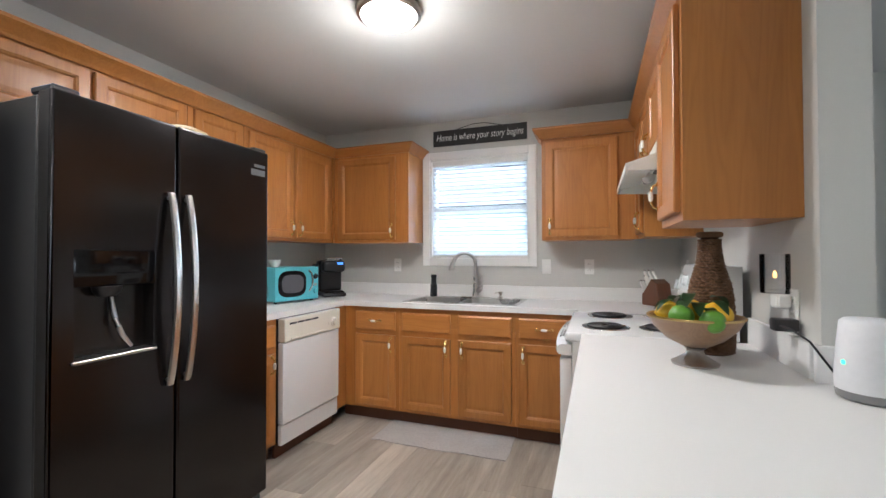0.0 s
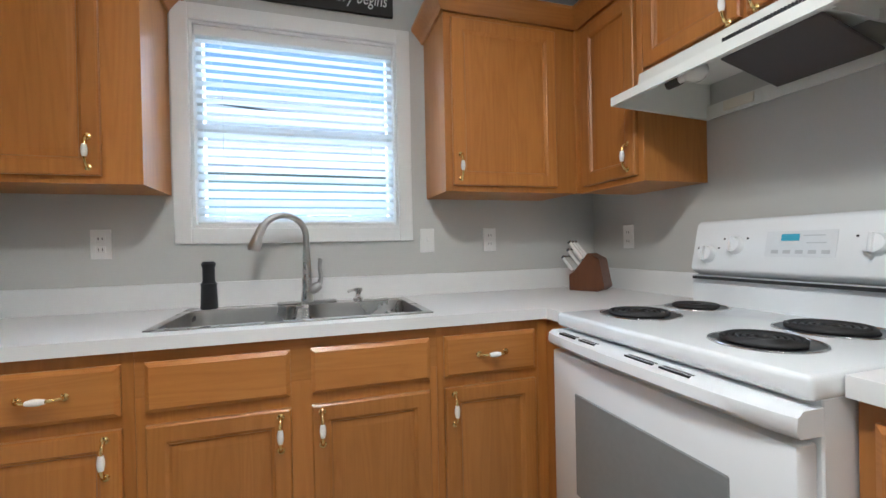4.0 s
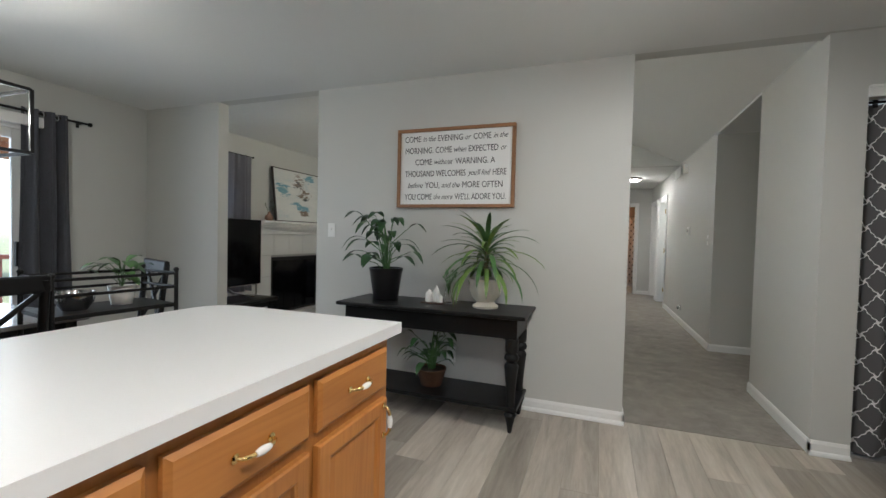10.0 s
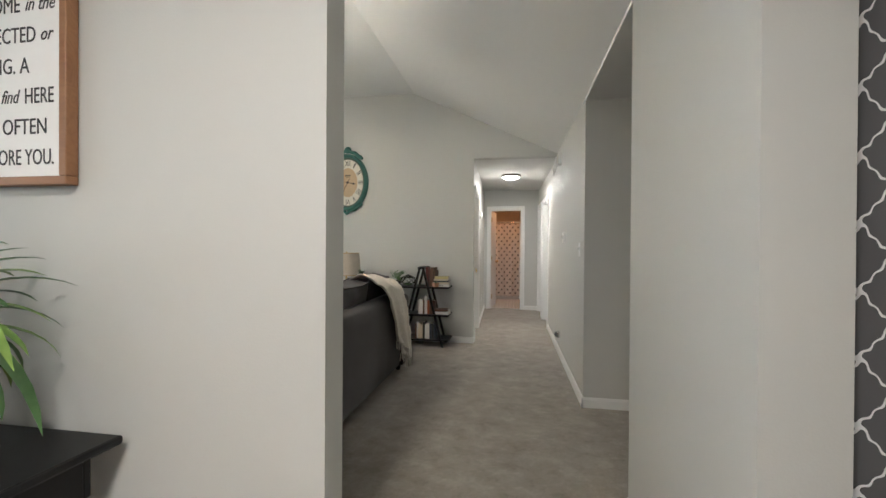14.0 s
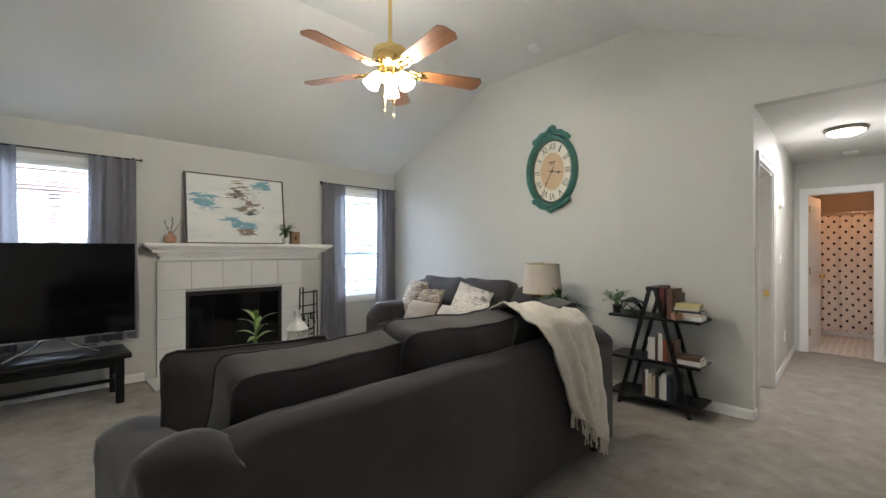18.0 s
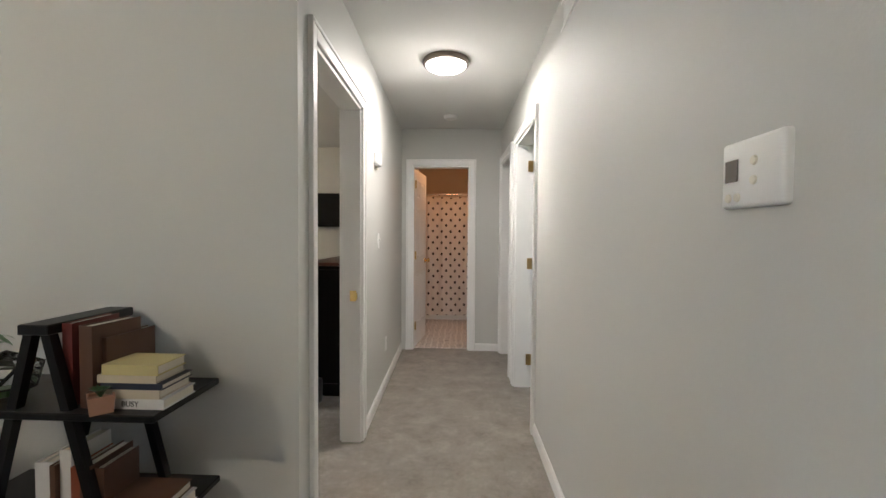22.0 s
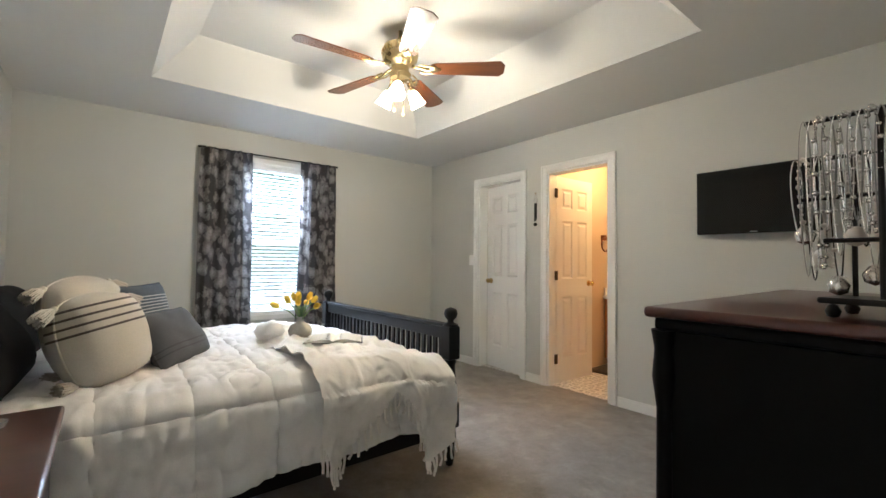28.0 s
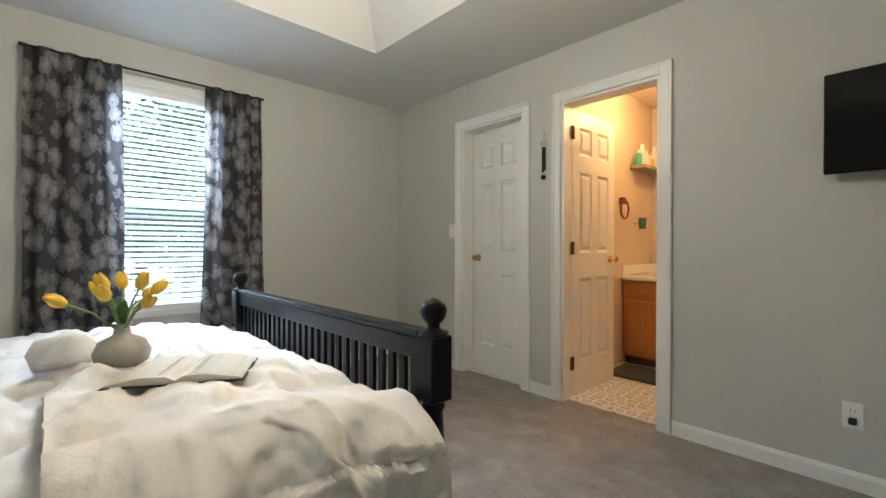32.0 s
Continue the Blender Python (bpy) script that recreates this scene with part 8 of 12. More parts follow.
IKAT = blotch("brown_ikat_cloth", (0.05, 0.036, 0.03), (0.28, 0.22, 0.16), (0.58, 0.52, 0.44), 11)
GREYP = blotch("grey_leaf_cloth", (0.16, 0.15, 0.15), (0.68, 0.64, 0.58), (0.74, 0.71, 0.66), 12)
LINEN = fabric("beige_linen", (0.46, 0.40, 0.33), (0.36, 0.31, 0.25), 500)
tp = "pillows on the loveseat"


def lean(x, y, z, rz, back=18):
    return pose(x, y, z, 0, 0, rz) @ Matrix.Rotation(radians(back), 4, "X")


throw_pillow("throw_pillow", "brown and cream patterned throw pillow", lean(2.64, -4.46, 0.49, 165, -20), 0.46, 0.46, 0.17, IKAT, 1, group=tp)
throw_pillow("throw_pillow", "brown and cream patterned throw pillow", lean(2.32, -4.40, 0.48, 178, -24), 0.44, 0.40, 0.16, IKAT, 2, group=tp)
throw_pillow("lumbar_pillow", "plain beige lumbar pillow", lean(2.26, -4.24, 0.47, 176, -32), 0.50, 0.28, 0.13, LINEN, 3, group=tp)
throw_pillow("throw_pillow", "cream pillow with grey leaf print", lean(1.72, -4.42, 0.49, 190, -22) @ Matrix.Rotation(radians(14), 4, "Y"), 0.46, 0.46, 0.16, GREYP, 4, group=tp)
throw_pillow("throw_pillow", "cream pillow with grey leaf print", lean(1.50, -4.25, 0.47, 200, -36), 0.40, 0.36, 0.14, GREYP, 5, group=tp)
throw_pillow("small_pillow", "small plain cream cotton pillow", lean(1.78, -4.20, 0.47, 182, -40), 0.34, 0.30, 0.12, CREAM, 6, group=tp)


# cream throw over the end of the sofa
def throw_fn(u, v):
    """u along the sofa's length, v from the seat side over the back and down."""
    y = -2.89 - 0.62 * u - 0.10 * v * (u - 0.2)
    path = ((0.22, 0.66), (0.14, 0.86), (0.06, 0.985), (-0.03, 1.02), (-0.13, 0.985), (-0.215, 0.90), (-0.255, 0.76), (-0.27, 0.58), (-0.28, 0.42), (-0.285, 0.28))
    k = v * (len(path) - 1)
    i = min(int(k), len(path) - 2)
    f = k - i
    x = path[i][0] * (1 - f) + path[i + 1][0] * f
    z = path[i][1] * (1 - f) + path[i + 1][1] * f
    top = max(0, 1 - abs(v - 0.33) * 3)
    z -= 0.10 * top * u * u
    wave = math.sin(u * 15 + 3 * v) + 0.6 * math.sin(u * 27 + 1.7 + 2 * v)
    hang = max(0, v - 0.5) * 2
    x -= 0.022 * (1 + wave) * (0.35 + hang)
    z += 0.01 * wave * (1 - hang) - 0.20 * hang * max(0, u - 0.45) * 1.2 + 0.16 * hang * max(0, 0.5 - u) * 2
    y -= hang * 0.30 * (1 - u)
    return Vector((x + rumple((x, y, z), 0.012, 9), y, z + rumple((y, z, x), 0.012, 8)))


KNIT = fabric("cream_knit", (0.68, 0.64, 0.56), (0.52, 0.48, 0.41), 140, relief=0.8)
th = thing("knitted_throw", "cream knitted throw draped over the end of the sofa", "blanket")
bmt = grid_surface(throw_fn, 60, 60, thick=0.008)
part("cloth", bmt, KNIT, th, smooth=70)
for k in range(26):
    p = throw_fn(k / 25, 1.0)
    part("tassel", tube([p, p + Vector((0.004 * math.sin(k), 0.006 * math.cos(k * 2), -0.035)), p + Vector((0.006 * math.sin(k * 3), 0.01 * math.cos(k), -0.075))], [0.005, 0.004, 0.006], 5), KNIT, th)


# ---- fireplace ----
fp = thing("fireplace", "white tiled fireplace with a moulded white mantel and black firebox", "fireplace", (EW, 0, 0), kind="")
FTILE = plain("glossy_white_tile", (0.70, 0.70, 0.69), 0.22, vary=0.03, scale=2, relief=0.02, coat=0.3)
FGROUT = plain("grey_grout", (0.38, 0.38, 0.37), 0.8)
SOOT = plain("sooty_firebrick", (0.012, 0.011, 0.011), 0.8, vary=0.4, fine=20, relief=0.3)
FY0, FY1 = -3.56, -2.00
O0, O1, OZ0, OZ1 = -3.30, -2.26, 0.05, 0.87
part("surround", B((-0.022, -0.0005, FY0, O0, 0.0, 1.20), (-0.022, -0.0005, O1, FY1, 0.0, 1.20), (-0.022, -0.0005, O0, O1, OZ1, 1.20), (-0.022, -0.0005, O0, O1, 0.0, OZ0)), FGROUT, fp)
fx = part("firebox", B((-0.026, 0.0, O0, O0 + 0.035, OZ0, OZ1), (-0.026, 0.0, O1 - 0.035, O1, OZ0, OZ1), (-0.026, 0.0, O0 + 0.035, O1 - 0.035, OZ1 - 0.05, OZ1), (-0.026, 0.0, O0 + 0.035, O1 - 0.035, OZ0, OZ0 + 0.03), bevel=0.002), BLKMET, fp, "black metal firebox frame")
for k in range(4):
    y0 = O0 + 0.035 + (O1 - O0 - 0.07) * k / 4
    part("glass_door", B((-0.016, -0.010, y0 + 0.003, y0 + (O1 - O0 - 0.07) / 4 - 0.003, OZ0 + 0.03, OZ1 - 0.05)), SCREEN, fx)
part("firebox_back", B((-0.008, -0.001, O0 + 0.01, O1 - 0.01, OZ0, OZ1)), SOOT, fx)
tw, g = 0.306, 0.004


def tiles(y0, y1, z0, z1, ny, nz, xf, mat, parent):
    dy, dz = (y1 - y0) / ny, (z1 - z0) / nz
    mesh = None
    for i in range(ny):
        for j in range(nz):
            m = Matrix.Translation((xf, y0 + dy * (i + 0.5), z0 + dz * (j + 0.5)))
            if mesh is None:
                o = part("tile", B((-0.005, 0.003, -dy / 2 + g / 2, dy / 2 - g / 2, -dz / 2 + g / 2, dz / 2 - g / 2), bevel=0.0015), mat, parent, m=m)
                mesh = o.data
            else:
                o = new("tile", mesh)
                o.parent, o.matrix_basis = parent, m


tiles(FY0, FY1, 0.90, 1.20, 5, 1, -0.024, FTILE, fp)
tiles(O1 + 0.0, FY1, 0.0, 0.90, 1, 3, -0.024, FTILE, fp)
tiles(FY0, O0, 0.0, 0.90, 1, 3, -0.024, FTILE, fp)
he = thing("hearth", "flush white tile hearth in front of the fireplace", "hearth", (0, 0, 0), kind="structure")
part("bed", B((3.2, EW - 0.0235, -3.68, -1.9, 0.0, 0.012)), FGROUT, he)
hm = None
for i in range(2):
    for j in range(6):
        dx, dy = 0.243, 1.78 / 6
        m = Matrix.Translation((3.2 + dx * (i + 0.5), -3.68 + dy * (j + 0.5), 0.014))
        if hm is None:
            hm = part("tile", B((-dx / 2 + 0.002, dx / 2 - 0.002, -dy / 2 + 0.002, dy / 2 - 0.002, -0.003, 0.006), bevel=0.0015), FTILE, he, m=m).data
        else:
            o = new("tile", hm)
            o.parent, o.matrix_basis = he, m
# mantel: a stack of mouldings that widen upwards
mt = part("mantel", B((-0.185, -0.001, -3.91, -1.87, 1.352, 1.386), bevel=0.006, seg=2), TRIM, fp, "white moulded mantel shelf")
for x, z0, z1, o in ((0.165, 1.335, 1.352, 0.02), (0.125, 1.288, 1.335, 0.07), (0.145, 1.318, 1.335, 0.045), (0.085, 1.255, 1.288, 0.12), (0.055, 1.205, 1.255, 0.15)):
    part("moulding", B((-x, -0.001, -3.91 + o, -1.87 - o, z0, z1 - 0.0005), bevel=0.004, seg=2), TRIM, mt)
part("cove", extrude_profile([(0.0, 0.0), (0.055, 0.0), (0.062, 0.015), (0.08, 0.035), (0.108, 0.05), (0.125, 0.062), (0.125, 0.07), (0.0, 0.07)], (-0.0015, -3.80, 1.2), (-0.0015, -1.98, 1.2)), TRIM, mt)


# painting leaning on the mantel
def canvas_mat():
    m = bpy.data.materials.new("abstract_canvas")
    t, p = nodes_of(m)
    def near(y, z, sy, sz):
        mp = t.nodes.new("ShaderNodeMapping")
        mp.inputs["Location"].default_value = (0, -y / sy, -z / sz)
        mp.inputs["Scale"].default_value = (0, 1 / sy, 1 / sz)
        link(t, coords(t), mp.inputs[0])
        ln = t.nodes.new("ShaderNodeVectorMath")
        ln.operation = "LENGTH"
        link(t, mp.outputs[0], ln.inputs[0])
        return ramp(t, ln.outputs["Value"], ((0.25, (0.30, 0.30, 0.30)), (1.0, (0, 0, 0))))
    def strokes(scale, stretch, seed, spots, cut):
        n = noise_tex(t, coords(t, (1, 1.5, stretch), (0.08, 0, seed)), scale, 5, 0.6, 0.9)
        acc = None
        for spot in spots:
            m_ = near(*spot)
            acc = m_ if acc is None else mixed(t, 1.0, acc, m_, "ADD")
        both = mixed(t, 1.0, acc, n, "ADD")
        return ramp(t, both, ((cut, (0, 0, 0)), (cut + 0.05, (1, 1, 1))))
    a = noise_tex(t, coords(t, (1, 1.2, 4.0)), 2.3, 4, 0.55, 0.6)
    base = ramp(t, a, ((0.30, (0.76, 0.76, 0.73)), (0.55, (0.70, 0.71, 0.69)), (0.7, (0.58, 0.63, 0.64))))
    col = mixed(t, strokes(3.0, 7.0, 0.3, ((0.33, 0.47, 0.26, 0.16), (-0.28, 0.68, 0.20, 0.12), (0.10, 0.26, 0.16, 0.10), (-0.10, 0.20, 0.20, 0.08)), 0.70), base, (0.20, 0.38, 0.47))
    col = mixed(t, strokes(3.4, 6.5, 1.1, ((-0.02, 0.60, 0.26, 0.18), (-0.12, 0.40, 0.24, 0.14), (-0.08, 0.13, 0.22, 0.10)), 0.72), col, (0.24, 0.19, 0.15))
    col = mixed(t, strokes(4.6, 9.0, 2.0, ((0.0, 0.55, 0.22, 0.14), (-0.15, 0.36, 0.16, 0.08)), 0.78), col, (0.07, 0.08, 0.09))
    link(t, col, p.inputs["Base Color"])
    p.inputs["Roughness"].default_value = 0.6
    bump(t, p, noise_tex(t, coords(t), 120), 0.25, 0.003)
    return m


art = thing("painting", "abstract blue and brown painting on white canvas leaning on the mantel", "painting")
art.matrix_world = pose(3.585, -2.77, 1.387) @ Matrix.Rotation(radians(6.5), 4, "Y")
GF = plain("dark_frame", (0.05, 0.042, 0.035), 0.45)
part("canvas", B((-0.006, 0.012, -0.515, 0.515, 0.012, 0.758)), canvas_mat(), art)
part("picture_frame", B((-0.014, 0.022, -0.53, -0.516, 0.0, 0.77), (-0.014, 0.022, 0.516, 0.53, 0.0, 0.77), (-0.014, 0.022, -0.516, 0.516, 0.0, 0.011), (-0.014, 0.022, -0.516, 0.516, 0.759, 0.77), bevel=0.002), GF, art)

TERRA = plain("terracotta", (0.48, 0.27, 0.18), 0.7, vary=0.12, fine=40)
tv = thing("bud_vase", "small terracotta bud vase with a green sprig on the mantel", "vase", (3.58, -2.10, 1.3865))
part("vase", lathe([(0, 0), (0.04, 0), (0.058, 0.03), (0.05, 0.065), (0.02, 0.09), (0.018, 0.115), (0.024, 0.12), (0.014, 0.118), (0.014, 0.06), (0, 0.05)], 24), TERRA, tv, smooth=60)
rnd = random.Random(5)
for k in range(3):
    end = Vector((0.02 * (k - 1), 0.07 * (k - 1) - 0.02, 0.26 - 0.03 * abs(k - 1)))
    s = part("stem", tube([(0, 0, 0.06), end * 0.6 + Vector((0, 0, 0.03)), end], 0.0018, 5), LEAFD, tv)
    bm = bmesh.new()
    for q in range(7):
        f = 0.45 + 0.55 * q / 6
        base = Vector((0, 0, 0.06)).lerp(end, f)
        a = rnd.uniform(0, 6.28)
        leaf_blade(bm, base, base + Vector((math.cos(a) * 0.03, math.sin(a) * 0.03, 0.015)), 0.009, 0.003, n=4)
    part("leaf", bm, LEAFD, s)
small_plant("mantel_plant", "small bushy green plant in a white pot on the mantel", (3.575, -3.30, 1.3865), 0.045, 0.075, PORC, LEAFD, 46, 0.085, 0.17, 0.045, 31, 0.45)
wb = thing("wooden_block", "upright brown wooden block ornament on the mantel", "ornament", (3.60, -3.43, 1.3865))
part("block", B((-0.02, 0.02, -0.055, 0.055, 0, 0.155), bevel=0.004), wood("block_wood", (0.28, 0.16, 0.07), (0.16, 0.085, 0.035)), wb)
part("figure", B((-0.0225, -0.0195, -0.012, 0.012, 0.05, 0.10), bevel=0.001), CBLK, wb)

# fire tool rack with scrolled leaves
rk = thing("fireplace_tool_rack", "black iron rack with leaf scrolls beside the hearth", "rack", (3.42, -3.52, 0.0185), rz=20)
for x in (-0.03, 0.03):
    for y in (-0.13, 0.13):
        part("post", tube([(x, y, 0), (x * 0.8, y * 0.9, 0.8 if y < 0 else 0.85)], 0.009, 8), BLKMET, rk)
for z in (0.12, 0.52, 0.62, 0.78):
    part("rail", tube([(0.0, -0.13, z), (0.0, 0.13, z)], 0.008, 8), BLKMET, rk)
bm = bmesh.new()
rnd = random.Random(8)
for k in range(26):
    c = Vector((0, rnd.uniform(-0.1, 0.1), rnd.uniform(0.18, 0.5)))
    a = rnd.uniform(0, 6.28)
    leaf_blade(bm, c, c + Vector((0.004, math.cos(a) * 0.05, math.sin(a) * 0.05)), 0.014, 0.002, n=4, side=Vector((0, -math.sin(a), math.cos(a))))
part("leaf_scroll", bm, BLKMET, rk)
for k in range(3):
    part("stem", tube([(0, -0.08 + 0.08 * k, 0.12), (0, -0.1 + 0.09 * k, 0.32), (0, -0.06 + 0.07 * k, 0.52)], 0.004, 6), BLKMET, rk)

# ---- television on a black bench ----
tvo = thing("television", "large flat black television on silver feet, switched off", "television", (3.42, -1.215, 0.4315), rz=0)
part("panel", B((-0.012, 0.02, -0.565, 0.565, 0.125, 0.945), bevel=0.004), SCREEN, tvo)
part("back_housing", B((0.02, 0.06, -0.45, 0.45, 0.2, 0.7), bevel=0.015, seg=2), BLKPLAS, tvo)
part("bezel", B((-0.015, -0.0125, -0.565, 0.565, 0.125, 0.137), bevel=0.001), STEEL, tvo)
for s in (-1, 1):
    part("foot", tube([(-0.16, s * 0.30, 0.008), (0.0, s * 0.16, 0.05), (0.03, s * 0.05, 0.13)], 0.009, 8), CHROME, tvo, "chrome angled foot", 50)
    part("foot", tube([(0.15, s * 0.30, 0.008), (0.05, s * 0.16, 0.05), (0.03, s * 0.05, 0.13)], 0.009, 8), CHROME, tvo, "chrome angled foot", 50)
bn = thing("tv_bench", "black painted wooden bench under the television", "bench", (3.30, -1.18, 0))
part("benchtop", B((-0.24, 0.26, -0.53, 0.53, 0.385, 0.43), bevel=0.012, seg=3), BLACK, bn, smooth=50)
for x in (-0.19, 0.2):
    for y in (-0.45, 0.45):
        part("leg", B((x - 0.025, x + 0.025, y - 0.03, y + 0.03, 0.002, 0.385), bevel=0.006), BLACK, bn)
for y in (-0.45, 0.45):
    part("stretcher", B((-0.165, 0.175, y - 0.015, y + 0.015, 0.14, 0.18), bevel=0.004), BLACK, bn)
part("stretcher", B((-0.01, 0.03, -0.435, 0.435, 0.145, 0.175), bevel=0.004), BLACK, bn)
part("apron", B((-0.2, -0.18, -0.42, 0.42, 0.32, 0.385), bevel=0.003), BLACK, bn)


# ---- coffee table ----
def chevron(name):
    m = bpy.data.materials.new(name)
    t, p = nodes_of(m)
    v = coords(t, (1, 1, 1), (0, 0, radians(45)))
    ch = t.nodes.new("ShaderNodeTexChecker")
    link(t, v, ch.inputs["Vector"])
    ch.inputs["Scale"].default_value = 14
    ch.inputs["Color1"].default_value, ch.inputs["Color2"].default_value = (0.72, 0.71, 0.69, 1), (0.26, 0.26, 0.27, 1)
    link(t, ch.outputs[0], p.inputs["Base Color"])
    p.inputs["Roughness"].default_value = 0.85
    bump(t, p, noise_tex(t, coords(t), 500), 0.2, 0.002)
    return m


ct = thing("coffee_table", "white painted coffee table", "table", (1.72, -2.32, 0))
part("tabletop", B((-0.34, 0.34, -0.55, 0.55, 0.41, 0.45), bevel=0.006, seg=2), TRIM, ct)
part("apron", B((-0.29, 0.29, -0.50, -0.48, 0.33, 0.41), (-0.29, 0.29, 0.48, 0.50, 0.33, 0.41), (-0.31, -0.29, -0.48, 0.48, 0.33, 0.41), (0.29, 0.31, -0.48, 0.48, 0.33, 0.41)), TRIM, ct)
for x in (-0.29, 0.29):
    for y in (-0.5, 0.5):
        part("leg", B((x - 0.035, x + 0.035, y - 0.035, y + 0.035, 0.002, 0.409), bevel=0.004), TRIM, ct)
RUN = chevron("grey_white_runner")
rb = grid_surface(lambda u, v: Vector((-0.16 + 0.32 * u, -0.55 + 1.1 * v if abs(v - 0.5) < 0.47 else (-0.557 if v < 0.5 else 0.557), 0.455 + 0.002 * math.sin(9 * u + 7 * v) if abs(v - 0.5) < 0.47 else 0.455 - (abs(v - 0.5) - 0.47) * 6)), 12, 40, thick=0.003)
run = thing("table_runner", "grey and white geometric runner on the coffee table", "runner", (1.72, -2.32, 0))
part("cloth", rb, RUN, run, smooth=40)
trm = thing("wooden_tray", "reddish wooden tray with books on the coffee table", "tray", (1.66, -2.62, 0.4585))
TRAYW = wood("tray_wood", (0.30, 0.10, 0.04), (0.18, 0.05, 0.02), 1)
part("tray_base", B((-0.15, 0.15, -0.2, 0.2, 0, 0.012), bevel=0.003), TRAYW, trm)
part("tray_rim", B((-0.15, -0.138, -0.2, 0.2, 0.012, 0.04), (0.138, 0.15, -0.2, 0.2, 0.012, 0.04), (-0.138, 0.138, -0.2, -0.188, 0.012, 0.04), (-0.138, 0.138, 0.188, 0.2, 0.012, 0.04), bevel=0.002), TRAYW, trm)
LANT = plain("glazed_grey_white", (0.50, 0.50, 0.48), 0.3, vary=0.1, scale=14)
# white lantern shaped like a little house bottle
ln = thing("white_lantern", "white ceramic lattice lantern with a knob on top", "lantern", (1.70, -2.56, 0.4705))
bm = bmesh.new()
for k in range(8):
    a, b = k * math.pi / 4, (k + 1) * math.pi / 4
    P = lambda an, r, z: Vector((r * math.cos(an), r * math.sin(an), z))
    for z0, z1 in ((0.0, 0.03), (0.215, 0.235)):
        bm.faces.new([bm.verts.new(q) for q in (P(a, 0.075, z0), P(b, 0.075, z0), P(b, 0.075, z1), P(a, 0.075, z1))])
bmesh.ops.solidify(bm, geom=bm.faces[:], thickness=0.006)
for k in range(16):
    for s in (-1, 1):
        pts = [(0.073 * math.cos(k * math.pi / 8 + s * q * 0.11), 0.073 * math.sin(k * math.pi / 8 + s * q * 0.11), 0.028 + 0.19 * q / 6) for q in range(7)]
        tube(pts, 0.0045, 5, bm)
part("lattice", bm, LANT, ln, smooth=50)
part("roof", lathe([(0.082, 0.235), (0.06, 0.275), (0.024, 0.31), (0.02, 0.345), (0.028, 0.36), (0.024, 0.378), (0, 0.385)], 24), LANT, ln, smooth=50)
part("candle", lathe([(0, 0.002), (0.03, 0.002), (0.03, 0.09), (0, 0.09)], 16), CREAM, ln)
ip = pot("indoor_plant", "young green dracaena in a pale pot on the coffee table", (1.62, -2.22, 0.4585), [(0, 0), (0.055, 0), (0.07, 0.1), (0.06, 0.1), (0.058, 0.085), (0, 0.085)], PORC)
part("stem", tube([(0, 0, 0.08), (0.01, 0, 0.22), (0.0, 0.01, 0.385)], 0.007, 6), LEAFL, ip)
rnd = random.Random(12)
for k in range(10):
    a = k * 2.4
    z = 0.19 + 0.02 * k
    bm = bmesh.new()
    leaf_blade(bm, (0, 0, z), (0.15 * math.cos(a), 0.15 * math.sin(a), z + 0.10 - 0.05 * (k < 4)), 0.018, 0.02, n=6)
    part("leaf", bm, LEAFL, ip, smooth=60)


# ---- lamp, side table, bookshelf ----
st = thing("side_table", "small wooden side table with turned legs", "table", (0.645, -4.53, 0))
SIDEW = wood("side_table_wood", (0.20, 0.10, 0.04), (0.10, 0.045, 0.02), 0)
part("tabletop", lathe([(0, 0.50), (0.235, 0.50), (0.245, 0.512), (0.235, 0.525), (0, 0.525)], 36), SIDEW, st, smooth=50)
for k in range(4):
    a = math.pi / 4 + k * math.pi / 2
    part("leg", tube([(0.16 * math.cos(a), 0.16 * math.sin(a), 0.5), (0.15 * math.cos(a), 0.15 * math.sin(a), 0.3), (0.17 * math.cos(a), 0.17 * math.sin(a), 0.12), (0.21 * math.cos(a), 0.21 * math.sin(a), 0.003)], [0.025, 0.02, 0.018, 0.016], 10), MAHOG, st, "", 60)
SHADE = fabric("beige_lamp_shade", (0.52, 0.47, 0.40), (0.40, 0.36, 0.30), 320, relief=0.3)


def table_lamp(name, label, at, base_prof, base_mat, r0, r1, z0, z1, shade_mat, trim=None):
    ob = thing(name, label, "lamp", at)
    part("base", lathe(base_prof, 28), base_mat, ob, smooth=60)
    bm = lathe([(r0, z0), (r1, z1), (r1 - 0.004, z1), (r0 - 0.004, z0)], 40)
    bmesh.ops.delete(bm, geom=[f for f in bm.faces if len(f.verts) > 4], context="FACES_ONLY")
    part("shade", bm, shade_mat, ob, smooth=40)
    if trim:
        for r, z in ((r0, z0), (r1, z1)):
            part("shade_trim", tube([((r + 0.0005) * math.cos(a * math.pi / 18), (r + 0.0005) * math.sin(a * math.pi / 18), z) for a in range(36)], 0.0035, 6, closed=True), trim, ob)
    part("harp", tube([(0, 0, z0 - 0.03), (0.05, 0, (z0 + z1) / 2), (0, 0, z1 - 0.01), (-0.05, 0, (z0 + z1) / 2), (0, 0, z0 - 0.03)], 0.002, 6), BRASS, ob)
    part("spider", tube([(-r1 + 0.004, 0, z1 - 0.01), (0, 0, z1 - 0.012), (r1 - 0.004, 0, z1 - 0.01)], 0.002, 6), OLDBRASS, ob)
    part("finial", lathe([(0, z1 - 0.01), (0.006, z1), (0.009, z1 + 0.012), (0, z1 + 0.025)], 12), OLDBRASS, ob)
    return ob


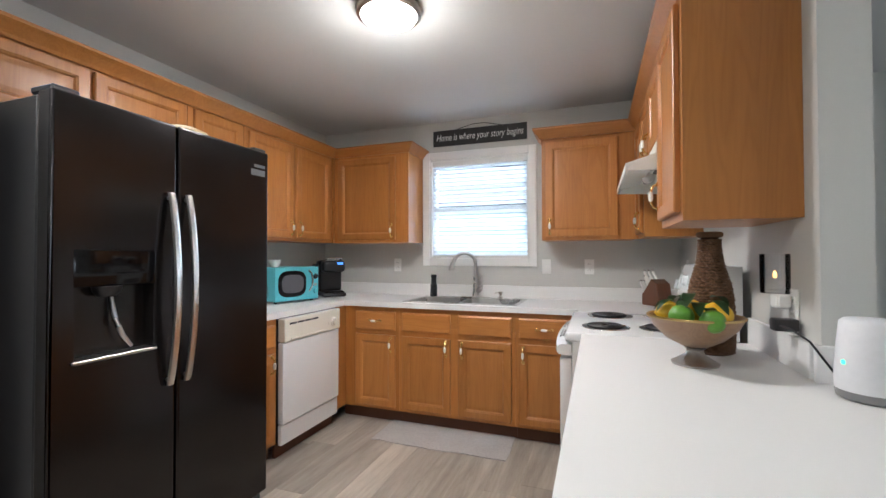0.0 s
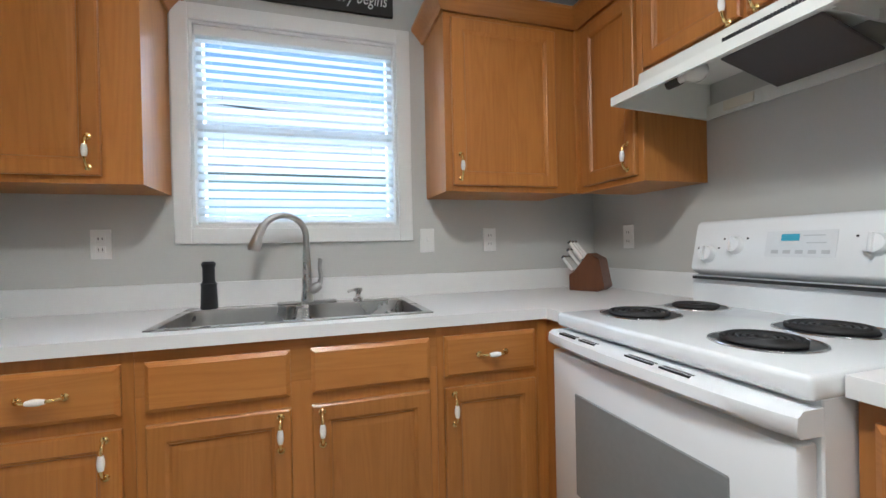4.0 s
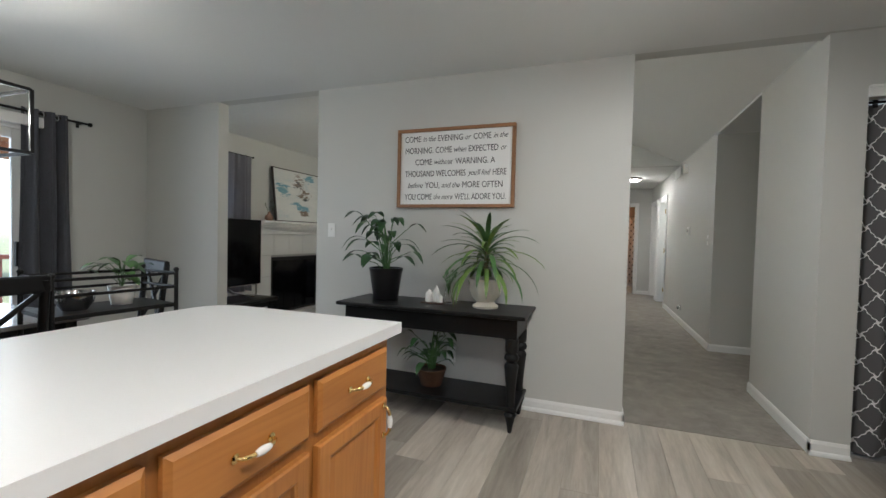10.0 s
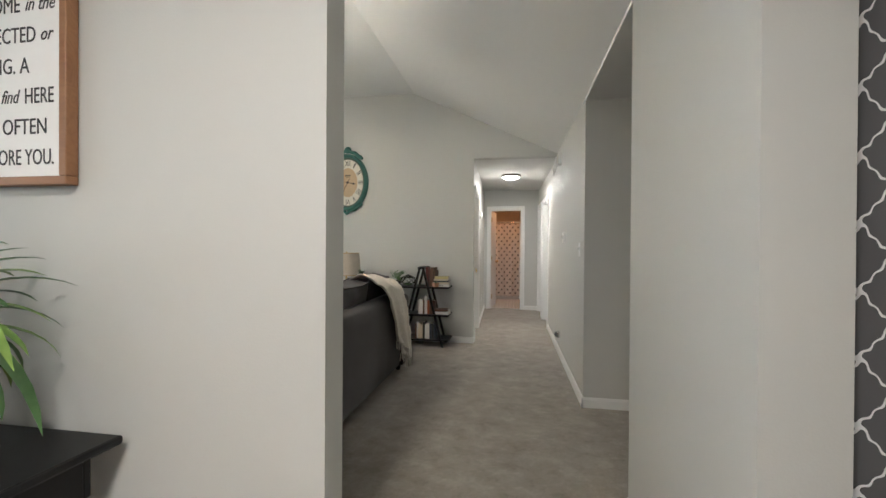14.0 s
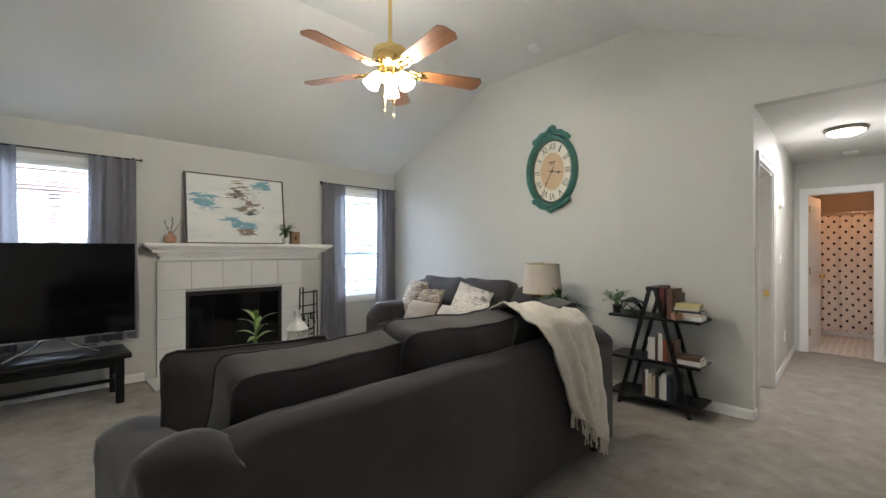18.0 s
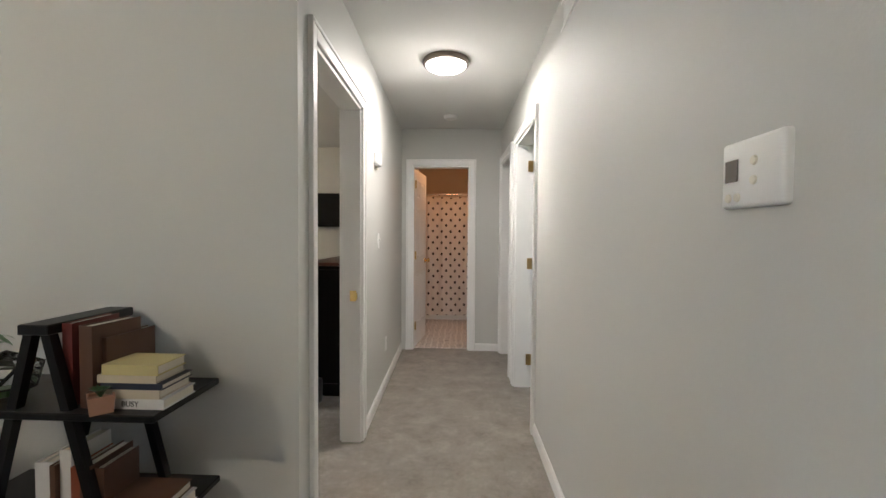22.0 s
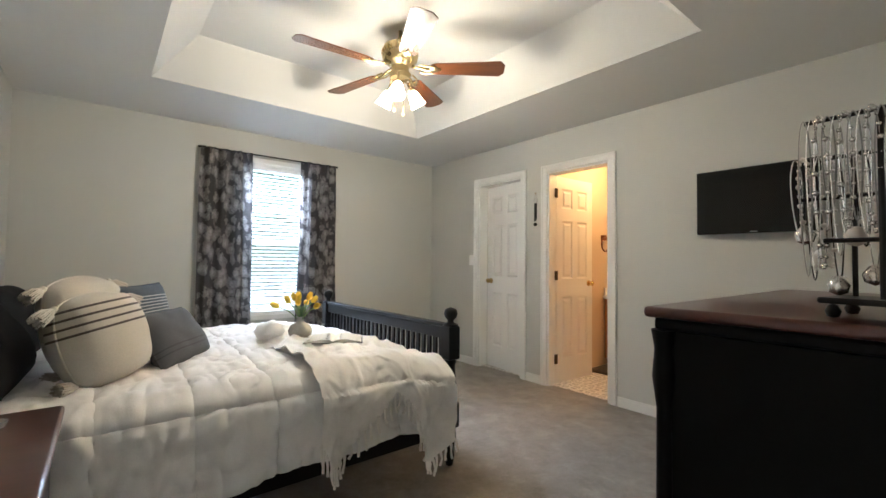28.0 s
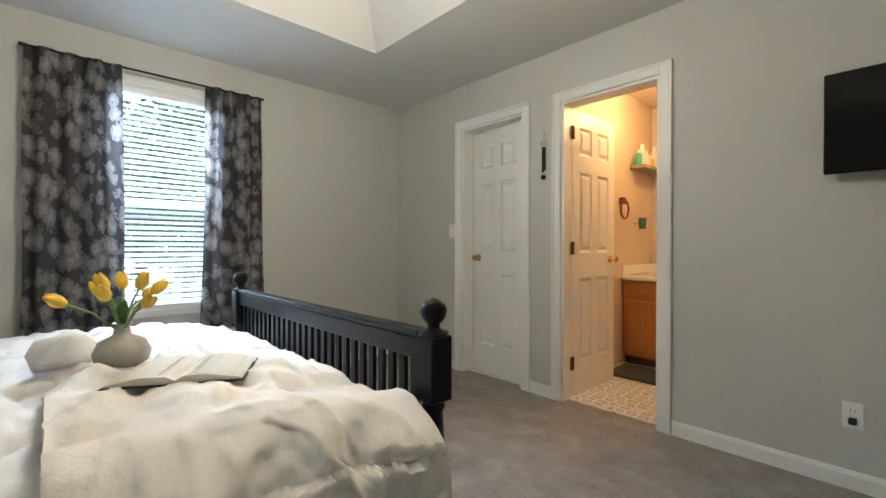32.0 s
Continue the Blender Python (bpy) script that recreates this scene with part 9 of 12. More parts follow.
table_lamp("table_lamp", "table lamp with a beige drum shade on the side table", (0.765, -4.54, 0.5255), [(0, 0), (0.075, 0), (0.075, 0.015), (0.025, 0.03), (0.05, 0.09), (0.06, 0.15), (0.04, 0.24), (0.015, 0.30), (0.012, 0.37), (0, 0.37)], OLDBRASS, 0.182, 0.157, 0.388, 0.66, SHADE, OLDBRASS)
sp = pot("houseplant", "bushy dark green plant on the side table", (0.53, -4.44, 0.5255), [(0, 0), (0.055, 0), (0.07, 0.19), (0.06, 0.19), (0.058, 0.175), (0, 0.175)], CBLK)
rnd = random.Random(77)
for k in range(90):
    a, el = rnd.uniform(0, 6.28), rnd.uniform(0.15, 1.35)
    ln_ = rnd.uniform(0.24, 0.42)
    bm = bmesh.new()
    q = Vector((math.cos(a) * math.cos(el), math.sin(a) * math.cos(el), math.sin(el))) * ln_
    leaf_blade(bm, (0.02 * math.cos(a), 0.02 * math.sin(a), 0.17 + rnd.uniform(0, 0.06)), Vector((q.x, q.y * 0.85, 0.22 + q.z * 0.85)), 0.019, 0.07, n=6)
    part("leaf", bm, LEAFD, sp, smooth=60)

bs = thing("ladder_shelf", "black A-frame shelf with books and small plants", "shelf", (-0.16, -4.86, 0))
for z, hw in ((0.745, 0.355), (0.395, 0.355), (0.085, 0.355)):
    part("shelf", B((-hw, hw, -0.155, 0.165, z, z + 0.022), bevel=0.003), BLACK, bs)
for y in (-0.13, 0.135):
    for s in (-1, 1):
        bm = tube([(s * 0.275, y, 0.002), (s * 0.022, y, 1.0)], 0.019, 4)
        part("leg", bm, BLACK, bs)
part("top_rail", B((-0.045, 0.045, -0.155, 0.16, 0.985, 1.015), bevel=0.003), BLACK, bs)


def book(at, rz, w, h, t, cover, title="", lie=False, ink=None):
    """A book standing with its spine towards -y, or lying flat."""
    ob = thing("book", "%s with %s cover%s" % ("closed book", cover[1], ", lying flat" if lie else ", standing upright"), "book", at, "books", rz=rz)
    m = Matrix.Identity(4) if not lie else Matrix.Translation((0, 0, 0)) @ Matrix.Rotation(radians(90), 4, "Y") @ Matrix.Translation((-t, 0, -h / 2))
    part("cover", B((0, 0.003, 0, w, 0, h), (t - 0.003, t, 0, w, 0, h), (0.003, t - 0.003, 0, 0.003, 0, h)), cover[0], ob, m=m)
    part("page_block", B((0.003, t - 0.003, 0.003, w - 0.004, 0.004, h - 0.004)), PAPER, ob, m=m)
    if title:
        o = lettering(ob, title, min(t * 0.75, 0.03), ink or CHALK, m @ pose(t / 2, -0.0008, h * 0.5, 90, 0, 0) @ Matrix.Rotation(radians(-90 if not lie else 90), 4, "Z"))
    return ob


PAPER = plain("book_pages", (0.70, 0.66, 0.56), 0.85, vary=0.05, fine=300, relief=0.2)
COV = [(plain("cover_%s" % nm, c, 0.5, vary=0.1, fine=30), "a %s" % nm.replace("_", " ")) for nm, c in (("dark_red", (0.14, 0.03, 0.025)), ("white", (0.65, 0.64, 0.62)), ("brown", (0.10, 0.05, 0.03)), ("dark_blue", (0.025, 0.032, 0.05)), ("orange", (0.24, 0.06, 0.025)), ("black", (0.02, 0.02, 0.02)), ("cream", (0.55, 0.48, 0.36)), ("yellow", (0.55, 0.48, 0.22)), ("green", (0.18, 0.22, 0.05)))]
rnd = random.Random(41)
for z, lo, hi in ((0.418, -0.02, 0.18), (0.108, -0.06, 0.20)):
    x = lo
    while x < hi:
        t = rnd.uniform(0.016, 0.036)
        h = rnd.uniform(0.17, 0.225)
        book((-0.16 - x + 0.02, -4.86 + 0.135 + rnd.uniform(-0.015, 0.005), z), 180, rnd.uniform(0.13, 0.17), h, t, rnd.choice(COV[:7] + [COV[5], COV[0], COV[1]]))
        x += t + 0.002
# standing books on the top shelf and a stack with titles
book((-0.21, -4.74, 0.768), 180, 0.17, 0.245, 0.03, COV[0])
b = book((-0.265, -4.735, 0.768), 172, 0.16, 0.24, 0.045, COV[2])
lettering(b, "TOTAL", 0.05, COV[6][0], pose(-0.0012, 0.085, 0.205, 90, 0, -90))
book((-0.30, -4.76, 0.768), 176, 0.18, 0.20, 0.028, COV[2])
z = 0.7675
for k, (t, c, ti, dx) in enumerate(((0.030, COV[1], "BUSY", 0.0), (0.026, COV[6], "", 0.008), (0.018, COV[3], "", -0.004), (0.022, COV[6], "", 0.01), (0.030, COV[7], "", 0.0))):
    book((-0.415 + dx, -4.735, z), 180, 0.145 - 0.005 * k, 0.20 - 0.008 * k, t, c, ti, True, INK)
    z += t + 0.0006
book((-0.40, -4.74, 0.4175), 176, 0.15, 0.21, 0.035, COV[1], "", True)
book((-0.40, -4.74, 0.4535), 180, 0.14, 0.20, 0.028, COV[2], "", True)
sq = pot("succulent", "small succulent in a square white and terracotta pot", (-0.345, -4.715, 0.7675), [(0, 0), (0.038, 0), (0.044, 0.05), (0.038, 0.05), (0.036, 0.042), (0, 0.042)], TERRA, 4)
for k in range(14):
    a = k * 2.4
    bm = bmesh.new()
    leaf_blade(bm, (0, 0, 0.04), (0.03 * math.cos(a), 0.03 * math.sin(a), 0.075), 0.007, 0.004, n=4)
    part("leaf", bm, LEAFD, sq)
# geometric glass terrarium
tr = thing("glass_terrarium", "geometric black-wired glass terrarium with small plants", "terrarium", (0.03, -4.80, 0.7675))
ico = bmesh.new()
bmesh.ops.create_icosphere(ico, subdivisions=1, radius=0.085, matrix=Matrix.Translation((0, 0, 0.072)) @ Matrix.Diagonal((1.25, 1, 0.85, 1)))
wire = bmesh.new()
for e in ico.edges:
    tube([e.verts[0].co, e.verts[1].co], 0.0028, 5, wire)
part("wire", wire, BLKMET, tr)
part("glass", ico, GLASS, tr)
part("moss", lathe([(0, 0.012), (0.055, 0.014), (0.05, 0.04), (0, 0.05)], 16), LEAFD, tr)
small_plant("fern", "small pale green fern on the shelf", (0.155, -4.78, 0.7675), 0.04, 0.07, CBLK, LEAFM, 36, 0.10, 0.12, 0.06, 51, 0.22)


# ---- clock ----
TEAL = plain("distressed_teal_paint", (0.062, 0.185, 0.155), 0.55, vary=0.25, fine=25, relief=0.15)
TEALD = plain("worn_teal_edge", (0.12, 0.16, 0.12), 0.6, vary=0.3, fine=30)
CFACE = plain("aged_cream_dial", (0.72, 0.69, 0.60), 0.6, vary=0.08, scale=6)
CTAN = plain("tan_dial_centre", (0.56, 0.41, 0.25), 0.6, vary=0.1, scale=8)
ck = thing("wall_clock", "large oval teal wall clock with roman numerals on a cream dial", "clock")
ck.matrix_world = pose(0.96, CLOCK, 2.15, 0, 0, 180) @ Matrix.Diagonal((1.16, 1, 1.06, 1))


def oval(bm, a, b, y0, y1, a2=None, b2=None, seg=56, round_=True):
    """An oval band around the local y axis, or a disc when no inner size is given."""
    prof = ((0, y0), (0, y1)) if a2 is None else None
    rings = []
    if a2 is None:
        rings = [[(a, b, y1)], [(a, b, y0)]]
        sizes = [(a, b, y1), (a, b, y0)]
    else:
        sizes = []
        for k in range(9):
            q = math.pi * k / 8
            f = 0.5 - 0.5 * math.cos(q)
            sizes.append((a + (a2 - a) * f, b + (b2 - b) * f, y1 + (y0 - y1) * math.sin(q)))
    loops = [[bm.verts.new((sa * math.cos(2 * math.pi * k / seg), y, sb * math.sin(2 * math.pi * k / seg))) for k in range(seg)] for sa, sb, y in sizes]
    for p, q in zip(loops, loops[1:]):
        for k in range(seg):
            bm.faces.new((p[k], p[(k + 1) % seg], q[(k + 1) % seg], q[k]))
    if a2 is None:
        bm.faces.new(loops[0][::-1])
        bm.faces.new(loops[-1])
    else:
        for k in range(seg):
            bm.faces.new((loops[-1][k], loops[-1][(k + 1) % seg], loops[0][(k + 1) % seg], loops[0][k]))
    return bm


def crest(bm, s):
    pts = [(-0.19, 0.30), (-0.14, 0.335), (-0.10, 0.375), (-0.05, 0.385), (0, 0.43), (0.05, 0.385), (0.10, 0.375), (0.14, 0.335), (0.19, 0.30)]
    tube([(x, -0.045, s * z) for x, z in pts], [0.018, 0.022, 0.024, 0.02, 0.02, 0.02, 0.024, 0.022, 0.018], 8, bm)
    for q in (-1, 1):
        sp_ = [(q * (0.155 + 0.028 * (1 - k / 9) * math.cos(k * 0.75)), -0.055, s * (0.318 + 0.028 * (1 - k / 9) * math.sin(k * 0.75))) for k in range(10)]
        tube(sp_, 0.011, 6, bm)
    return bm


part("rim", oval(bmesh.new(), 0.255, 0.37, -0.095, -0.001, 0.212, 0.32), TEAL, ck, "worn teal oval frame", 60)
part("inner_rim", oval(bmesh.new(), 0.213, 0.321, -0.045, -0.001, 0.193, 0.30), TEALD, ck, "", 60)
part("crest", crest(bmesh.new(), 1), TEAL, ck, "carved scroll crest", 60)
part("base_scroll", crest(bmesh.new(), -0.94), TEAL, ck, "carved scroll base", 60)
part("crown", lathe([(0, 0), (0.035, 0.008), (0.045, 0.02), (0.03, 0.035), (0, 0.042)], 16, axis=pose(0, 0.0, 0.42, 90, 0, 0)), TEAL, ck, "", 60)
part("dial", oval(bmesh.new(), 0.203, 0.311, -0.014, -0.001), CFACE, ck)
part("dial_centre", oval(bmesh.new(), 0.120, 0.188, -0.0165, -0.0142), CTAN, ck)
for k, s in enumerate(("XII", "I", "II", "III", "IIII", "V", "VI", "VII", "VIII", "IX", "X", "XI")):
    a = math.radians(90 - 30 * k)
    x, z = 0.158 * math.cos(a), 0.246 * math.sin(a)
    up = math.degrees(math.atan2(z, x * 1.2)) - 90
    lettering(ck, s, 0.098, INK, pose(x, -0.0152, z, 90, 0, 0) @ Matrix.Rotation(radians(up), 4, "Z"), width=0.015 * len(s) if set(s) == {"I"} else 0.022 + 0.014 * len(s))
part("maker_mark", B((-0.035, 0.035, -0.0175, -0.0166, 0.085, 0.097), (-0.025, 0.025, -0.0175, -0.0166, 0.068, 0.075)), INK, ck)


def pointer(length, tail, w, ang, y):
    bm = B((-w, w, y - 0.001, y + 0.001, -tail, length * 0.62))
    lathe([(0, -0.001), (w * 3.2, -0.001), (w * 3.2, 0.001), (0, 0.001)], 12, bm=bm, axis=pose(0, y, length * 0.62, 90, 0, 0))
    v = [bm.verts.new(q) for q in ((-w * 1.6, y, length * 0.62), (w * 1.6, y, length * 0.62), (0, y, length))]
    bm.faces.new(v)
    lathe([(0, -0.002), (0.014, -0.002), (0.014, 0.002), (0, 0.002)], 16, bm=bm, axis=pose(0, y, 0, 90, 0, 0))
    bmesh.ops.rotate(bm, verts=bm.verts[:], cent=(0, 0, 0), matrix=Matrix.Rotation(radians(ang), 3, "Y"))
    return bm


part("hour_pointer", pointer(0.115, 0.035, 0.004, 103, -0.021), INK, ck, "black spade hour pointer")
part("minute_pointer", pointer(0.20, 0.05, 0.003, 205, -0.025), INK, ck, "black minute pointer")


# ---- ceiling fans ----
def ceiling_fan(name, label, at, rod_top, blade_z, r, angles, blade_mats, lights_z, motor_mat, nl=3, la=0, pitch=11):
    """at is the point under the motor; heights are in the world."""
    x, y = at
    ob = thing(name, label, "ceiling fan", (x, y, 0))
    z = blade_z + 0.11
    part("canopy", lathe([(0, rod_top), (0.07, rod_top - 0.003), (0.066, rod_top - 0.03), (0.03, rod_top - 0.06), (0.014, rod_top - 0.07), (0, rod_top - 0.07)], 28), motor_mat, ob, smooth=60)
    part("downrod", tube([(0, 0, rod_top - 0.06), (0, 0, z + 0.07)], 0.0125, 12), motor_mat, ob, smooth=60)
    part("motor", lathe([(0, z + 0.09), (0.022, z + 0.088), (0.03, z + 0.06), (0.07, z + 0.05), (0.108, z + 0.03), (0.118, z), (0.112, z - 0.025), (0.118, z - 0.032), (0.112, z - 0.06), (0.08, z - 0.085), (0.06, z - 0.10), (0.06, z - 0.13), (0.075, z - 0.15), (0.06, z - 0.175), (0, z - 0.18)], 40), motor_mat, ob, smooth=40)
    for k in range(24 if motor_mat is not BRASS else 0):
        a = k * math.pi / 12
        part("vent_slot", B((0.1085, 0.1205, -0.004, 0.004, z - 0.021, z + 0.004)), OLDBRASS, ob, m=Matrix.Rotation(a, 4, "Z"))
    for k, an in enumerate(angles):
        m = Matrix.Rotation(radians(an), 4, "Z") @ Matrix.Translation((0, 0, blade_z)) @ Matrix.Rotation(radians(pitch), 4, "X")
        bm = bmesh.new()
        N = 16
        outline = []
        for i in range(N + 1):
            u = i / N
            w = 0.052 + 0.024 * u
            if u > 0.94:
                w *= math.sqrt(max(0.0, 1 - ((u - 0.94) / 0.06) ** 2)) * 0.5 + 0.5
            if u < 0.05:
                w *= 0.75 + 5 * u
            outline.append((0.205 + (r - 0.205) * u, w))
        lo = [[bm.verts.new((px, s * w, zz)) for px, w in outline] for s in (-1, 1) for zz in (-0.003, 0.003)]
        for i in range(N):
            bm.faces.new((lo[0][i], lo[0][i + 1], lo[2][i + 1], lo[2][i]))
            bm.faces.new((lo[1][i], lo[3][i], lo[3][i + 1], lo[1][i + 1]))
            bm.faces.new((lo[0][i], lo[1][i], lo[1][i + 1], lo[0][i + 1]))
            bm.faces.new((lo[2][i], lo[2][i + 1], lo[3][i + 1], lo[3][i]))
        for i in (0, N):
            bm.faces.new((lo[0][i], lo[1][i], lo[3][i], lo[2][i]))
        bl = part("blade", bm, blade_mats[k % len(blade_mats)], ob, m=m)
        arm = tube([(0.075, 0, 0.02), (0.13, 0, 0.004), (0.18, 0, -0.008), (0.27, 0, -0.008)], [0.010, 0.011, 0.012, 0.006], 8)
        lathe([(0, -0.013), (0.024, -0.012), (0.03, -0.006), (0, -0.0035)], 14, 0.225, 0, 0, arm)
        tube([(0.13, -0.035, 0.0), (0.17, -0.042, -0.006), (0.22, -0.028, -0.007)], 0.006, 6, arm)
        tube([(0.13, 0.035, 0.0), (0.17, 0.042, -0.006), (0.22, 0.028, -0.007)], 0.006, 6, arm)
        part("blade_iron", arm, motor_mat, bl, "", 60)
    for k in range(nl):
        a = radians(la + 360 / nl * k)
        ax = Matrix.Translation((0.085 * math.cos(a), 0.085 * math.sin(a), lights_z + 0.075)) @ Matrix.Rotation(a, 4, "Z") @ Matrix.Rotation(radians(-32), 4, "Y")
        ar = tube([(0.03 * math.cos(a), 0.03 * math.sin(a), z - 0.16), (0.07 * math.cos(a), 0.07 * math.sin(a), z - 0.165), (0.085 * math.cos(a), 0.085 * math.sin(a), lights_z + 0.085)], 0.008, 8)
        lathe([(0, 0.02), (0.022, 0.016), (0.026, -0.012), (0, -0.012)], 14, bm=ar, axis=ax)
        la_ = part("light_arm", ar, motor_mat, ob, "", 60)
        bm = lathe([(0.024, 0.0), (0.034, -0.022), (0.041, -0.055), (0.046, -0.08), (0.054, -0.10), (0.052, -0.101), (0.044, -0.08), (0.039, -0.055), (0.032, -0.022), (0.022, -0.002)], 24, axis=ax)
        sh = part("glass_shade", bm, BULB if motor_mat is BRASS else BULBW, la_, "frosted glass tulip shade, lit", 60)
        sh.visible_shadow = False
    for k, (dx, dy, ln_) in enumerate(((0.03, 0.02, 0.16), (-0.03, -0.01, 0.20))):
        c = part("pull_chain", tube([(dx, dy, z - 0.17), (dx, dy, z - 0.20 - ln_)], 0.0018, 5), BRASS, ob)
        part("chain_knob", lathe([(0, 0), (0.006, 0.004), (0.007, 0.02), (0.003, 0.03), (0, 0.03)], 10, dx, dy, z - 0.23 - ln_), BRASS, c)
    return ob


FWOOD = wood("fan_blade_oak", (0.21, 0.09, 0.034), (0.075, 0.03, 0.012), 0, 0.3, 0.3)
FWOODD = wood("fan_blade_walnut", (0.12, 0.045, 0.018), (0.055, 0.02, 0.008), 0, 0.25, 0.4)
ceiling_fan("ceiling_fan", "brass ceiling fan with five oak blades and lit glass shades", (0.82, -2.79), 3.328, 2.51, 0.66, (26, 98, 172, 247, 314), (FWOOD,), 2.40, BRASS, 3, 78, -11)
def detector(x, y, z, m=None):
    o = thing("smoke_detector", "round white smoke detector on the ceiling", "smoke detector", (x, y, z))
    part("body", lathe([(0, -0.001), (0.068, -0.001), (0.066, -0.022), (0.055, -0.034), (0, -0.036)], 28), TRIM, o, smooth=40)
    part("test_button", lathe([(0, -0.0355), (0.012, -0.0355), (0.011, -0.039), (0, -0.0395)], 12, 0.02, 0), BISQUE, o)
    return o


detector(0.91, -4.64, 3.33)

# ---- living room curtains ----
def sheer(name, col, dark, print_=None):
    m = bpy.data.materials.new(name)
    t, p = nodes_of(m)
    v = coords(t)
    c = ramp(t, noise_tex(t, v, 160, 3), ((0.3, dark), (0.7, col)))
    if print_:
        vo = t.nodes.new("ShaderNodeTexVoronoi")
        uv = t.nodes.new("ShaderNodeUVMap")
        link(t, uv.outputs[0], vo.inputs["Vector"])
        vo.inputs["Scale"].default_value, vo.inputs["Randomness"].default_value = 10.0, 0.75
        nz = noise_tex(t, uv.outputs[0], 17, 4, 0.65, 1.2)
        add = t.nodes.new("ShaderNodeMath")
        add.operation = "MULTIPLY_ADD"
        link(t, nz, add.inputs[0])
        add.inputs[1].default_value = 0.8
        link(t, vo.outputs["Distance"], add.inputs[2])
        k = ramp(t, add.outputs[0], ((0.60, (0.9, 0.9, 0.9)), (0.63, (0.15, 0.15, 0.15)), (0.66, (0.85, 0.85, 0.85)), (0.80, (0.6, 0.6, 0.6)), (0.825, (0.05, 0.05, 0.05)), (0.85, (0.55, 0.55, 0.55)), (0.97, (0.35, 0.35, 0.35)), (1.0, (0, 0, 0))))
        c = mixed(t, k, c, print_)
    link(t, c, p.inputs["Base Color"])
    p.inputs["Roughness"].default_value = 0.85
    tl = t.nodes.new("ShaderNodeBsdfTranslucent")
    link(t, c, tl.inputs[0])
    mx = t.nodes.new("ShaderNodeMixShader")
    mx.inputs[0].default_value = 0.35
    link(t, p.outputs[0], mx.inputs[1])
    link(t, tl.outputs[0], mx.inputs[2])
    out = [n for n in t.nodes if n.type == "OUTPUT_MATERIAL"][0]
    link(t, mx.outputs[0], out.inputs[0])
    return m


SHEER = sheer("grey_sheer", (0.30, 0.30, 0.335), (0.22, 0.22, 0.25))
lc = "grey semi-sheer curtain panel gathered on a black rod"
for y1, w, sd_ in ((-0.66, 0.33, 11), (-1.46, 0.36, 12), (-3.82, 0.35, 13), (-4.69, 0.33, 14)):
    curtain("curtain", lc, -90, (EW - 0.075, y1, 2.205), w, 2.10 if y1 < -3 else 1.75, 4.0, 0.026, SHEER, seed=sd_, flare=0.04)
rod("curtain_rod", "black curtain rod over the living room window", -90, (EW - 0.075, -0.65, 2.2), 1.21, 0.007, 0.014, stand=0.075)
rod("curtain_rod", "black curtain rod over the living room window", -90, (EW - 0.075, -3.80, 2.2), 1.22, 0.007, 0.014, stand=0.075)

# ---- hall fittings ----
def wall_x(base, y):
    return base + 0.028 * max(0.0, CLOCK - y)


flush_light(-1.25, -6.42, "ceiling_light", 0.15, CH)
detector(-1.245, -7.735, CH)
vg = thing("air_vent", "white slotted return air grille high on the hall wall", "vent", (wall_x(HW, -5.45) + 0.013, -5.45, 2.345), rz=90 - 1.6)
part("frame", B((-0.46, 0.46, -0.012, -0.0005, 0.06, 0.075), (-0.46, 0.46, -0.012, -0.0005, -0.075, -0.06), (-0.46, -0.445, -0.012, -0.0005, -0.06, 0.06), (0.445, 0.46, -0.012, -0.0005, -0.06, 0.06), bevel=0.002), TRIM, vg)
# backing coloured dark grey as the shade behind the slats
part("backing", B((-0.445, 0.445, -0.003, -0.0005, -0.06, 0.06)), plain("vent_shadow_grey", (0.12, 0.12, 0.12), 0.8), vg)
for k in range(4):
    part("divider", B((-0.27 + 0.178 * k, -0.264 + 0.178 * k, -0.011, -0.003, -0.06, 0.06)), TRIM, vg)
for k in range(11):
    part("slat", B((-0.445, 0.445, -0.010, -0.0035, -0.058 + k * 0.0108, -0.052 + k * 0.0108)), TRIM, vg)
bx = thing("speaker_box", "small white wedge speaker high on the hall wall", "speaker", (wall_x(HW, -4.62), -4.62, 2.31), rz=90)
part("housing", B((-0.055, 0.055, -0.06, -0.0005, -0.07, 0.07), bevel=0.008, seg=2), TRIM, bx)
part("grille", B((-0.045, 0.045, -0.0625, -0.0605, -0.05, 0.05), bevel=0.001), BISQUE, bx)
tm = thing("thermostat", "white digital thermostat on the hall wall", "thermostat", (wall_x(HW, -4.30), -4.30, 1.385), rz=90)
part("housing", B((-0.075, 0.075, -0.028, -0.0005, -0.058, 0.058), bevel=0.007, seg=3), TRIM, tm, smooth=50)
part("display", B((-0.062, -0.028, -0.0295, -0.0285, -0.012, 0.026)), plain("lcd_grey", (0.10, 0.085, 0.075), 0.25), tm)
for x, z in ((0.012, 0.018), (0.012, -0.014), (-0.052, -0.04), (-0.028, -0.04)):
    part("button", lathe([(0, 0), (0.008, 0), (0.007, 0.003), (0, 0.0035)], 12, axis=pose(x, -0.028, z, 90, 0, 0)), BISQUE, tm)
outlet(HW, -3.23, 1.257, 90, "switch")
nl = thing("night_light", "white plug-in night light in a low hall outlet", "night light", (HW, -4.67, 0.225), rz=90)
part("plate", B((-0.035, 0.035, -0.006, -0.0005, -0.058, 0.058), bevel=0.002), TRIM, nl)
part("body", B((-0.03, 0.03, -0.05, -0.0065, -0.02, 0.055), bevel=0.01, seg=2), CHROME, nl, "silver plug body", 50)
